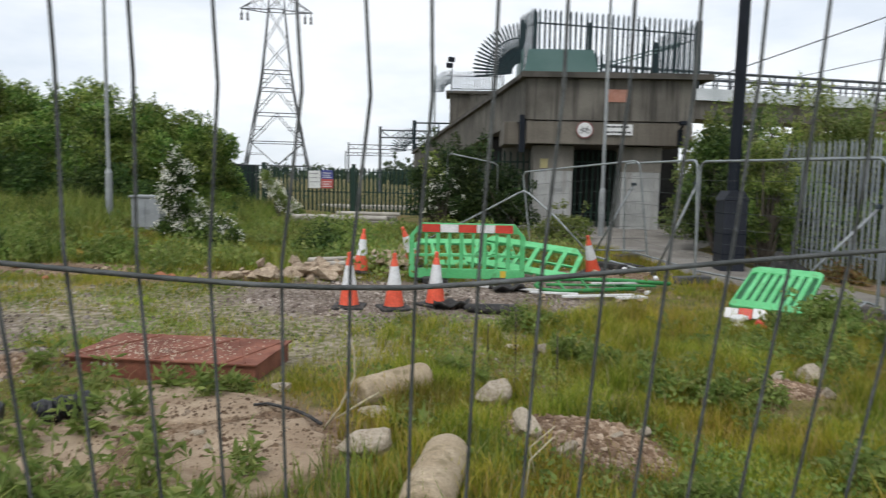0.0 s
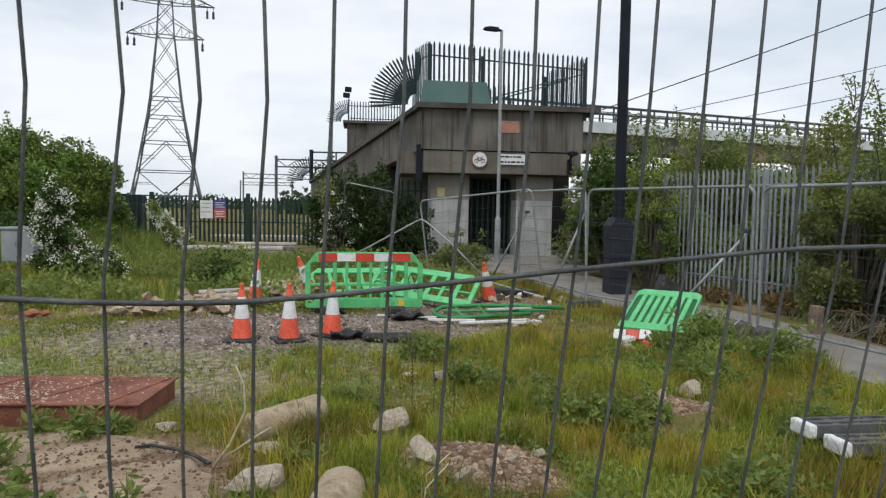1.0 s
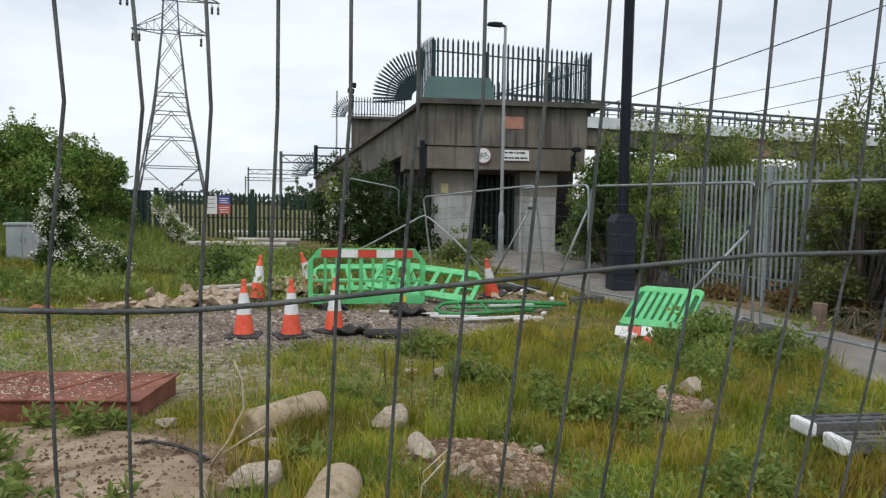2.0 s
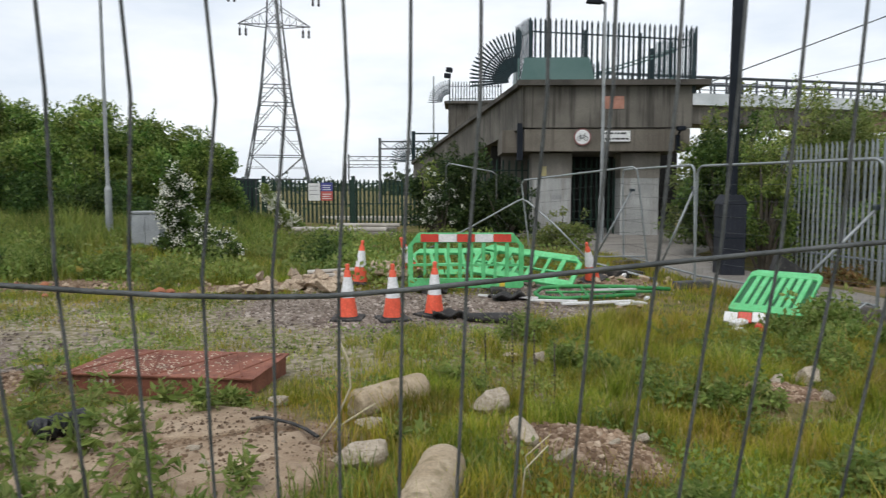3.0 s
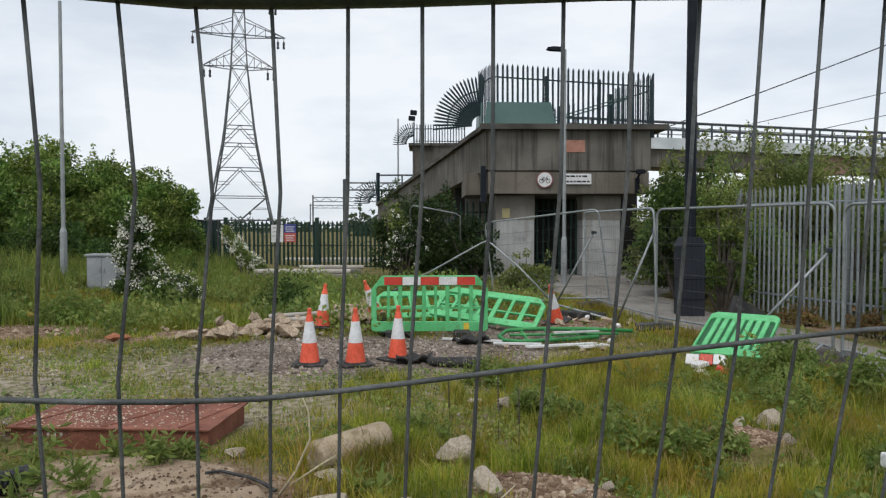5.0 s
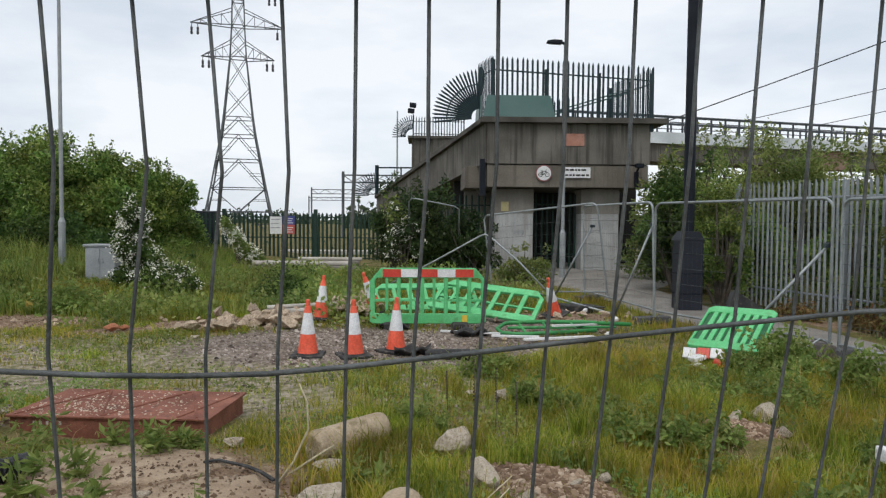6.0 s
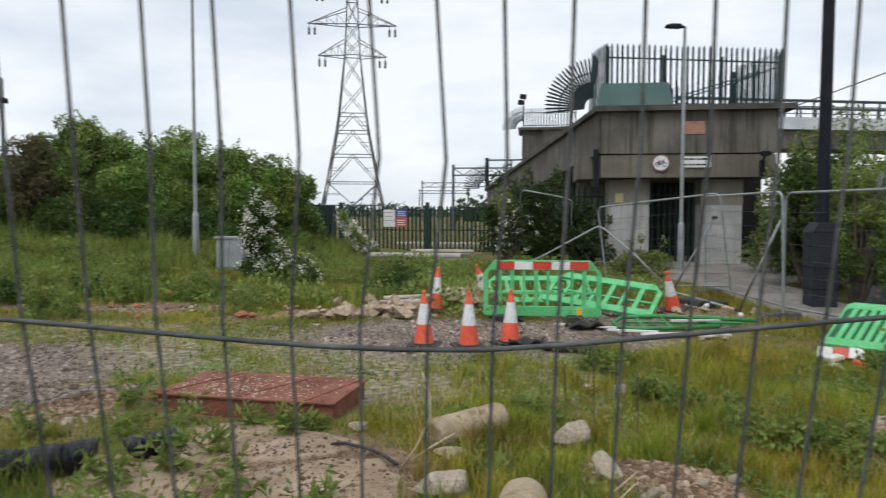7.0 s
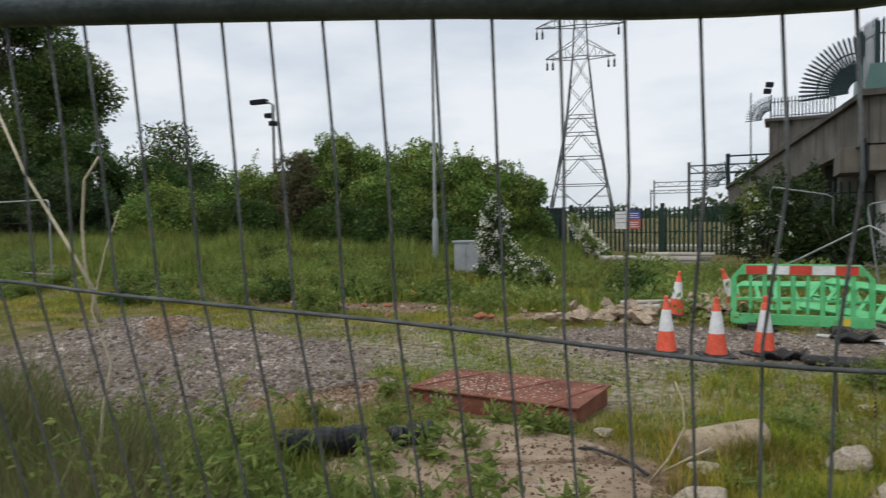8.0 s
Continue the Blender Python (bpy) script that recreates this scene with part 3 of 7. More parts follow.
def near_fence():
    f = thing("mesh_fence", "temporary wire mesh fence with a sagging tube and bent wires", "fence", at=(0, 0, 0))
    sag_u = (-2.2, -0.881, -0.727, -0.574, -0.421, -0.319, -0.216, -0.165, -0.114, -0.063, -0.012, 0.039, 0.09, 0.192, 0.295, 0.448, 1.3)
    sag_z = (1.765, 1.737, 1.7215, 1.711, 1.701, 1.6922, 1.6822, 1.6779, 1.6746, 1.6733, 1.6737, 1.6773, 1.6819, 1.6917, 1.7013, 1.7144, 1.735)
    # underside of the top tube along the fence
    top_u = (-2.2, -0.83, -0.57, -0.36, -0.17, -0.06, 0.04, 0.16, 0.24, 0.5, 1.3)
    top_z = (2.02, 2.0, 1.981, 1.964, 1.944, 1.939, 1.943, 1.952, 1.958, 1.97, 1.98)
    foot_u = (-0.8, -0.43, -0.2, -0.11, 0.0, 0.1, 0.2, 0.3, 0.45)
    foot_off = (0.19, 0.08, 0.03, 0.0, -0.015, -0.045, -0.07, -0.10, -0.115)
    u = -0.1142 - 0.0511 * 40
    k = -40
    rnd = random.Random(5)
    while u < 1.25:
        zt = float(np.interp(u, top_u, top_z)) + 0.01
        zc = float(np.interp(u, sag_u, sag_z))
        bend = float(np.interp(k, BEND_K, BEND)) + rnd.uniform(-0.001, 0.001)
        bulge = float(np.interp(k, BULGE_K, BULGE, 0.0, 0.0))
        pts = []
        for i in range(15):
            z = 0.12 + (zt - 0.12) * i / 14
            if z > zc:
                t = (z - zc) / (zt - zc)
                off = bend * float(smoothstep(t * 3.2)) + bulge * math.sin(math.pi * t) + 0.0008 * math.sin(5 * t + k)
            else:
                t = (zc - z) / 0.6
                off = float(np.interp(u, foot_u, foot_off)) * min(zc - z, 0.35) + 0.002 * math.sin(2.2 * t + k) * min(1, t)
            pts.append(fence_at(u + off, z))
        bm = bmesh.new()
        pipe_path(bm, pts, 0.0015, 6)
        part("wire", bm, M_WIRE, f, smooth=True)
        u += 0.0511
        k += 1
    for level in (-1.28, -0.96, -0.64, -0.32, 0.0):
        bm = bmesh.new()
        pipe_path(bm, [fence_at(v, float(np.interp(v, sag_u, sag_z)) + level * 1.02, 0.004) for v in np.linspace(-2.2, 1.28, 60)], 0.0023, 6)
        part("cross_wire", bm, M_WIRE, f, smooth=True)
    bm = bmesh.new()
    pipe_path(bm, [fence_at(v, float(np.interp(v, top_u, top_z)) + 0.021) for v in np.linspace(-2.2, 1.3, 50)], 0.020, 12)
    part("top_tube", bm, M_TUBE, f, "dark grey bent steel tube", smooth=True)
    for v in (-2.2, 1.3):
        bm = bmesh.new()
        pipe_path(bm, [fence_at(v, z, 0.012) for z in (0.0, 0.7, 1.4, float(np.interp(v, top_u, top_z)) + 0.012)], 0.020, 10)
        part("upright", bm, M_TUBE, f, smooth=True)
    bm = bmesh.new()
    pipe_path(bm, [fence_at(v, 0.11, 0.012) for v in np.linspace(-2.2, 1.3, 8)], 0.018, 10)
    part("bottom_tube", bm, M_TUBE, f, smooth=True)


near_fence()


# ---- the far temporary fence panels ----
def panel_meshes(width=3.4, height=2.0):
    r = 0.15
    arc = [(width - r + r * math.sin(a), height - r + r * math.cos(a)) for a in np.linspace(0, math.pi / 2, 6)]
    outline = [(0, 0)] + [(width - u, v) for u, v in reversed(arc)] + arc + [(width, 0)]
    bm = bmesh.new()
    pipe_path(bm, [(u, 0, v) for u, v in outline], 0.021, 8)
    rod(bm, (0, 0, 0.12), (width, 0, 0.12), 0.017, seg=8)
    tube = mesh_from(bm, "tube_frame")
    tube.materials.append(M_GALV)
    bm = bmesh.new()
    for i in range(1, int(width / 0.1)):
        rod(bm, (i * 0.1, 0, 0.12), (i * 0.1, 0, height - (0.03 if 1 < i < width / 0.1 - 2 else 0.12)), 0.0010, seg=3, caps=False)
    for z in (0.38, 0.64, 0.90, 1.16, 1.42, 1.68):
        rod(bm, (0, 0.004, z), (width, 0.004, z), 0.0035, seg=4, caps=False)
    mesh = mesh_from(bm, "mesh_infill")
    mesh.materials.append(M_WIRE)
    return tube, mesh


TUBE_ME, INFILL_ME = panel_meshes()


def far_panel(m, label, foot_at=()):
    f = thing("temporary_fence", label, "fence panel", "temporary fence panels")
    f.matrix_basis = m
    part("tube_frame", TUBE_ME, M_GALV, f)
    part("mesh_infill", INFILL_ME, M_WIRE, f, "thin grey wire mesh")
    return f


def stand(p, q, z=None, lean=0.0):
    p, q = Vector(p), Vector(q)
    d = q - p
    return pose(p.x, p.y, (gz(p.x, p.y) + 0.06) if z is None else z, lean, 0, math.degrees(math.atan2(d.y, d.x)))


far_panel(stand((-20.2, 12.4), (-16.6, 12.0), 0.42), "galvanised mesh fence panel at the edge of the bank")
far_panel(stand((4.07, 12.55), (5.35, 9.42), 0.12), "galvanised mesh fence panel standing beside the path")
far_panel(stand((5.42, 9.30), (6.05, 5.9), 0.10), "galvanised mesh fence panel along the path edge")
far_panel(stand((3.62, 15.85), (4.04, 12.62), 0.14, 2), "galvanised mesh fence panel standing near the bridge")
far_panel(stand((1.75, 17.6), (3.66, 15.3), 0.06, 6) @ pose(0, 0, -0.12, 0, -4.5, 0), "galvanised mesh fence panel sagging out of line")
bent = thing("collapsed_fence", "bent and collapsed mesh fence frame with one corner raised", "fence")
bm = bmesh.new()
pipe_path(bm, [(-1.0, 17.7, 0.12), (0.17, 17.25, 0.75), (1.36, 17.0, 1.43), (1.48, 16.98, 1.48), (1.60, 16.9, 1.42), (2.2, 16.4, 0.88), (2.9, 15.9, 0.12)], 0.021, 8)
part("tube_frame", bm, M_GALV, bent, smooth=True)
for i in range(1, 9):
    bm = bmesh.new()
    f = i / 9
    a = Vector((-1.0, 17.7, 0.12)).lerp(Vector((1.4, 17.0, 1.44)), f)
    pipe_path(bm, [a, a + Vector((0.35 * f + 0.1, -0.3, -0.35 * a.z)), Vector((a.x + 0.9 * f + 0.1, a.y - 0.6, 0.15))], 0.003, 4)
    part("wire", bm, M_WIRE, bent)


lean = thing("leaning_fence", "galvanised fence frame leaning in the brambles, mostly overgrown", "fence")
bm = bmesh.new()
pipe_path(bm, [(-0.42, 22.3, 0.15), (-0.40, 21.3, 2.36), (-0.32, 21.2, 2.45), (-0.2, 21.16, 2.44), (0.95, 21.1, 2.22), (1.08, 21.15, 2.14), (1.12, 22.2, 0.15)], 0.021, 8)
part("tube_frame", bm, M_GALV, lean, smooth=True)
for i in range(1, 6):
    bm = bmesh.new()
    x = -0.4 + 0.25 * i
    rod(bm, (x, 21.16, 2.42 - 0.16 * i / 4), (x, 22.2, 0.15), 0.002, seg=4)
    part("wire", bm, M_WIRE, lean)


def brace(p, q):
    b = thing("support_stay", "galvanised tubular stay clamped to a fence panel", "fence brace", "fence stays")
    bm = bmesh.new()
    rod(bm, p, q, 0.022, seg=8)
    part("tube", bm, M_GALV, b, smooth=True)
    bm = bmesh.new()
    c = Vector(p)
    box(bm, c - Vector((0.05, 0.045, 0.03)), c + Vector((0.05, 0.045, 0.03)), bevel=0.008)
    part("clamp", bm, M_TUBE, b)


brace((5.36, 9.5, 1.50), (4.42, 9.75, 0.35))
brace((4.08, 12.7, 1.75), (3.55, 13.2, 0.05))
brace((3.66, 15.4, 1.7), (2.9, 15.7, 0.12))
brace((3.55, 13.25, 0.08), (2.2, 15.0, 0.35))


def foot_block(x, y, turn):
    bm = bmesh.new()
    box(bm, (-0.34, -0.11, 0), (0.34, 0.11, 0.13), bevel=0.025)
    whole("ballast_block", bm, M_BLOCK, "grey moulded fence foot block on the ground", "fence foot", "fence feet", m=pose(x, y, gz(x, y) + 0.01, 0, 0, turn))


for x, y, t in ((4.05, 12.6, 20), (5.38, 9.38, 25), (3.62, 15.6, 40), (6.0, 6.0, 10)):
    foot_block(x, y, t)


# ---- palisade along the path ----
pal = thing("palisade_fence", "tall galvanised palisade fence with pointed pales", "fence")
GREY_PALE = pale_mesh("grey_pale", 2.56, 0.060, M_GALVDULL)
palisade(pal, (6.80, 15.45), (9.2, 7.8), 0.09, 0.05, 2.56, GREY_PALE, M_GALVDULL, spacing=0.128, rails=(0.14, 0.86), seed=3)

# ---- the green gate and its fence across the track ----
GATE_PALE = pale_mesh("green_pale", 1.95, 0.092, M_GATEGREEN)


def gate_leaf(p, q):
    g = thing("palisade_gate", "closed dark green palisade gate leaf with a steel frame", "gate", "gate leaves")
    palisade(g, p, q, 0.14, 0.12, 1.9, GATE_PALE, M_GATEGREEN, spacing=0.165, rails=(0.06, 0.5, 0.93), posts=9, seed=8)


gate_leaf((-7.9, 29.0), (-4.45, 29.0))
gate_leaf((-4.2, 29.0), (-1.3, 28.9))
gf = thing("green_palisade_fence", "dark green palisade fence beside the gate", "fence")
palisade(gf, (-10.6, 29.1), (-8.05, 29.0), 0.14, 0.14, 1.95, GATE_PALE, M_GATEGREEN, spacing=0.165, seed=9)
gf = thing("green_palisade_fence", "dark green palisade fence in the shade of brambles", "fence")
palisade(gf, (-1.1, 28.9), (1.4, 25.2), 0.12, 0.16, 1.95, GATE_PALE, M_GATEGREEN, spacing=0.165, seed=10)
for x in (-8.0, -4.33, -1.2):
    bm = bmesh.new()
    box(bm, (-0.075, -0.075, -0.1), (0.075, 0.075, 2.1), pose(x, 29.05, 0.12), bevel=0.01)
    whole("square_bollard", bm, M_GATEGREEN, "square dark green steel post beside the gate", "post", "gate posts")
for x, a in ((-9.35, 0.9), (-8.75, 0.55)):
    bm = bmesh.new()
    box(bm, (-0.26, -0.2, 0), (0.26, 0.2, 1.5 + 0.1 * a), bevel=0.02)
    box(bm, (-0.29, -0.23, 1.5 + 0.1 * a), (0.29, 0.23, 1.56 + 0.1 * a), bevel=0.012)
    whole("service_cabinet", bm, M_NAVY, "dark blue-grey metal service cabinet behind the fence", "cabinet", "service cabinets", m=pose(x, 29.7, gz(x, 29.7)))


def gate_sign():
    s = thing("gate_sign", "white, blue and red notice board fixed to the gate", "sign", at=(-5.65, 28.93, 1.58))
    for name, x0, x1, z0, z1, mat, lab in (("white_board", -0.5, -0.02, -0.36, 0.34, M_WHITE, "white notice with grey print"), ("blue_board", 0.02, 0.49, 0.02, 0.37, M_SIGNBLUE, "blue top panel"), ("red_board", 0.02, 0.49, -0.36, 0.016, M_SIGNRED, "faded red lower panel")):
        bm = bmesh.new()
        box(bm, (x0, -0.012, z0), (x1, 0.012, z1))
        b = part(name, bm, mat, s, lab)
        for i in range(3):
            bm = bmesh.new()
            zz = z1 - 0.1 - i * (z1 - z0) * 0.24
            box(bm, (x0 + 0.06, -0.016, zz - 0.03), (x1 - 0.06 - 0.05 * (i % 2), -0.0125, zz))
            part("print_bar", bm, M_GREYPRINT if mat is M_WHITE else M_WHITE, b)


gate_sign()
for i, (x0, x1, y, z, r) in enumerate(((-5.3, -2.3, 22.45, 0.43, 0.085), (-5.0, -2.0, 22.7, 0.43, 0.08), (-3.9, -1.9, 22.55, 0.57, 0.06))):
    bm = bmesh.new()
    rod(bm, (x0, y, z), (x1, y + 0.12, z - 0.01), r, seg=12)
    whole("concrete_pole", bm, M_TIMBER, "long pale grey pole lying before the gate", "pole", "poles by the gate", smooth=False)
bm = bmesh.new()
box(bm, (-5.5, 22.2, -0.05), (-1.9, 23.0, 0.345), bevel=0.02)
whole("concrete_plinth", bm, M_PILLAR_RAW, "low pale concrete plinth in front of the gate", "plinth")


# ---- the footbridge: near platform, ramps and walkway ----
def platform():
    b = thing("footbridge_platform", "stained concrete footbridge landing with green palisade railing", "footbridge")
    bm = bmesh.new()
    box(bm, (2.02, 22.4, 3.60), (7.16, 26.6, 4.86))
    part("upper_beam", bm, M_CONC, b, "brown-grey concrete with dark run-off streaks")
    bm = bmesh.new()
    box(bm, (2.02, 22.44, 2.87), (7.12, 26.5, 3.57), bevel=0.02)
    part("lower_beam", bm, M_CONC2, b, "paler brown concrete beam")
    bm = bmesh.new()
    box(bm, (1.38, 23.4, 2.87), (1.9, 26.0, 3.60), bevel=0.02)
    part("bearing_beam", bm, M_CONC2, b)
    bm = bmesh.new()
    prism(bm, [(1.78, 22.18), (7.62, 22.16), (7.62, 26.8), (1.78, 26.8)], 4.864, 5.03)
    part("coping", bm, M_COPE, b, "dark weathered concrete coping")
    bm = bmesh.new()
    box(bm, (1.80, 22.52, 2.6), (1.98, 22.7, 3.75))
    part("down_pipe", bm, M_BLACKPOLE, b, "black drain shoe")
    for x0, x1 in ((2.32, 3.56), (5.12, 6.34)):
        bm = bmesh.new()
        box(bm, (x0, 22.9, 0.0), (x1, 23.9, 2.42), bevel=0.03)
        p = part("pillar", bm, M_PILLAR, b, "white painted concrete pillar")
        bm = bmesh.new()
        box(bm, (x0 - 0.01, 22.89, 2.05), (x1 + 0.01, 23.91, 2.84), bevel=0.01)
        part("pillar_head", bm, M_PILLAR_RAW, p, "bare grey-brown concrete")
    # joints in the upper face
    for x in (3.45, 4.55, 5.75, 6.45):
        bm = bmesh.new()
        box(bm, (x - 0.012, 22.394, 3.61), (x + 0.012, 22.41, 4.85))
        part("joint", bm, M_COPE, b)
    # closes the view between the pillars; its black stands in for shade
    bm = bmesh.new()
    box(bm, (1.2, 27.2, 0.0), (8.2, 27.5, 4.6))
    part("rear_wall", bm, M_DARKWALL, b, "dark rear wall of the underpass, shade put into its colour")
    return b


platform()
under = thing("underpass_fence", "dark steel palisade between the bridge pillars", "fence")
palisade(under, (3.6, 23.7), (5.1, 23.7), 0.2, 0.2, 2.55, pale_mesh("dark_pale", 2.55, 0.07, M_GATEGREEN), M_GATEGREEN, spacing=0.17, seed=12)
under = thing("underpass_fence", "dark steel palisade under the ramp", "fence")
palisade(under, (-0.6, 24.4), (2.3, 24.0), 0.2, 0.2, 2.5, pale_mesh("dark_pale", 2.5, 0.07, M_GATEGREEN), M_GATEGREEN, spacing=0.2, seed=13)

RAIL_PALE = pale_mesh("railing_pale", 1.92, 0.068, M_GREENSTEEL)
r = thing("landing_railing", "dark teal palisade railing along the landing edge", "railing", "landing railings")
palisade(r, (2.16, 22.42), (7.22, 22.42), 5.03, 4.74, 1.8, RAIL_PALE, M_GREENSTEEL, spacing=0.158, rails=(0.08, 0.83), posts=1.7, post_w=0.08, seed=21, post_top=0.9)
r = thing("landing_railing", "dark teal palisade railing on the side of the landing", "railing", "landing railings")
palisade(r, (1.82, 23.6), (2.12, 22.44), 5.03, 5.03, 1.85, RAIL_PALE, M_GREENSTEEL, spacing=0.12, rails=(0.08, 0.8), posts=3, seed=22)
r = thing("landing_railing", "dark teal palisade railing on the far side of the landing", "railing", "landing railings")
palisade(r, (7.24, 22.44), (7.0, 26.4), 4.74, 5.03, 1.75, RAIL_PALE, M_GREENSTEEL, spacing=0.158, rails=(0.08, 0.8), posts=2, seed=23)
r = thing("ramp_railing", "blue-green palisade railing climbing behind the landing", "railing", "landing railings")
palisade(r, (4.3, 25.2), (7.1, 24.2), 4.5, 5.25, 1.35, pale_mesh("ramp_pale", 1.45, 0.06, M_GREENSTEEL), M_PANELGREEN, spacing=0.16, rails=(0.1, 0.72, 0.8), posts=1.5, seed=24)
bm = bmesh.new()
prism(bm, [(1.86, 5.035), (4.12, 5.035), (3.95, 5.70), (1.98, 5.70)], 22.24, 22.30, "y")
whole("landing_screen", bm, M_PANELGREEN, "smooth teal green steel panel low on the railing", "panel")
bm = bmesh.new()
prism(bm, [(22.32, 5.035), (24.6, 5.035), (24.3, 5.5), (22.32, 5.70)], 1.79, 1.83, "x")
whole("landing_screen", bm, M_PANELGREEN, "smooth teal green steel panel on the side of the landing", "panel")


def fan(cx, cy, cz, r0, r1, n, yaw, a0=88, a1=182, label="fan of dark green anti-climb spikes"):
    f = thing("spike_fan", label, "spike fan", "spike fans", at=(cx, cy, cz), turn=yaw)
    me = pale_mesh("fan_spike", r1 - r0, 0.060 * r1 / 1.45, M_GREENSTEEL)
    for i in range(n):
        a = radians(a0 + (a1 - a0) * i / (n - 1))
        ob = part("spike", me, M_GREENSTEEL, f)
        ob.matrix_basis = Matrix.Translation((r0 * math.cos(a), 0, r0 * math.sin(a))) @ pose(0, 0, 0, 0, 90 - math.degrees(a), 0)
    for k in (0.32, 0.62):
        bm = bmesh.new()
        rr = r0 + (r1 - r0) * k
        pipe_path(bm, [(rr * math.cos(radians(a)), 0.03, rr * math.sin(radians(a))) for a in np.linspace(a0, a1, 14)], 0.024, 6)
        part("hoop", bm, M_GREENSTEEL, f, smooth=True)
    bm = bmesh.new()
    box(bm, (-0.03, -0.01, -0.1), (0.05, 0.09, r1 * 1.02))
    part("post", bm, M_GREENSTEEL, f)


fan(1.80, 22.66, 5.06, 0.27, 1.52, 21, 0, 86, 186)
fan(-0.62, 44.9, 7.1, 0.45, 1.35, 15, 0, label="far fan of green spikes on the upper landing")
fan(-3.0, 45.8, 3.42, 0.45, 1.5, 14, 0, label="far fan of green spikes at the foot of the ramp")


def sloped_ramp(name, a, b, za, zb, width, side_h, label):
    """A concrete ramp with a side parapet, from a to b (left edge), falling from za to zb."""
    t = thing(name, label, "ramp", "bridge ramps")
    a, b = Vector(a), Vector(b)
    d = (b - a).normalized()
    n = Vector((d.y, -d.x))
    for k, (off, w, top, low) in enumerate(((0, 0.22, 0.0, side_h), (width - 0.22, 0.22, 0.0, side_h), (0.222, width - 0.444, -side_h * 0.62, side_h * 0.99))):
        bm = bmesh.new()
        vs = []
        for c, z in ((a, za), (b, zb)):
            for o in (off, off + w):
                p = c + n * o
                vs += [bm.verts.new((p.x, p.y, z - low)), bm.verts.new((p.x, p.y, z + top))]
        for q in ((0, 1, 3, 2), (4, 6, 7, 5), (0, 4, 5, 1), (2, 3, 7, 6), (0, 2, 6, 4), (1, 5, 7, 3)):
            bm.faces.new([vs[i] for i in q])
        part(("parapet", "parapet", "deck")[k], bm, M_CONC, t)
    bm = bmesh.new()
    vs = []
    for c, z in ((a, za), (b, zb)):
        for o in (-0.14, 0.30):
            p = c + n * o
            vs += [bm.verts.new((p.x, p.y, z + 0.002)), bm.verts.new((p.x, p.y, z + 0.15))]
    for q in ((0, 1, 3, 2), (4, 6, 7, 5), (0, 4, 5, 1), (2, 3, 7, 6), (0, 2, 6, 4), (1, 5, 7, 3)):
        bm.faces.new([vs[i] for i in q])
    part("coping", bm, M_COPE, t)
    return t


rp = sloped_ramp("access_ramp", (1.96, 22.48), (-2.96, 46.0), 4.88, 3.24, 2.2, 1.25, "long concrete access ramp sloping down behind the landing")
for k in range(1, 5):
    f = k / 5
    x, y, z = 1.96 + (-2.96 - 1.96) * f + 1.1, 22.5 + 23.5 * f, 4.78 - 1.56 * f - 1.2
    bm = bmesh.new()
    box(bm, (x - 0.5, y - 0.4, -0.2), (x + 0.5, y + 0.4, z))
    part("pier", bm, M_PILLAR_RAW, rp, "bare concrete pier")
rp = sloped_ramp("access_ramp", (4.15, 26.6), (0.35, 46.0), 4.9, 7.1, 2.0, 1.3, "upper concrete ramp climbing to the high landing")
for k in (0.35, 0.7):
    x, y, z = 4.15 - 3.8 * k + 1.0, 26.6 + 19.4 * k, 4.9 + 2.2 * k - 1.25
    bm = bmesh.new()
    box(bm, (x - 0.4, y - 0.4, -0.2), (x + 0.4, y + 0.4, z))
    part("pier", bm, M_PILLAR_RAW, rp, "bare concrete pier")
bm = bmesh.new()
box(bm, (-0.7, 45.2, 5.2), (4.2, 48.2, 7.0))
box(bm, (-0.95, 44.95, 7.0), (4.4, 48.4, 7.16))
box(bm, (1.0, 46, -0.2), (2.6, 47.6, 5.2))
whole("upper_landing", bm, M_CONC, "high concrete bridge landing on a pier", "landing")
r = thing("landing_railing", "far green palisade railing on the high landing", "railing", "landing railings")
palisade(r, (-0.6, 45.0), (2.6, 45.0), 7.16, 7.16, 1.2, pale_mesh("far_pale", 1.2, 0.06, M_GREENSTEEL), M_GREENSTEEL, spacing=0.17, rails=(0.1, 0.75), posts=1.6, seed=25)
r = thing("ramp_gate_frame", "far dark green post and rail frame on the ramp", "railing")
for p, q, w in (((-2.95, 46, 3.2), (-2.95, 46, 5.35), 0.13), ((-2.95, 46, 5.2), (0.2, 46.5, 5.25), 0.05), ((-2.95, 46, 4.2), (0.2, 46.5, 4.3), 0.05), ((-1.4, 46.3, 3.0), (-1.4, 46.3, 5.25), 0.05)):
    bm = bmesh.new()
    rod(bm, p, q, w, seg=6)
    part("bar", bm, M_GREENSTEEL, r)


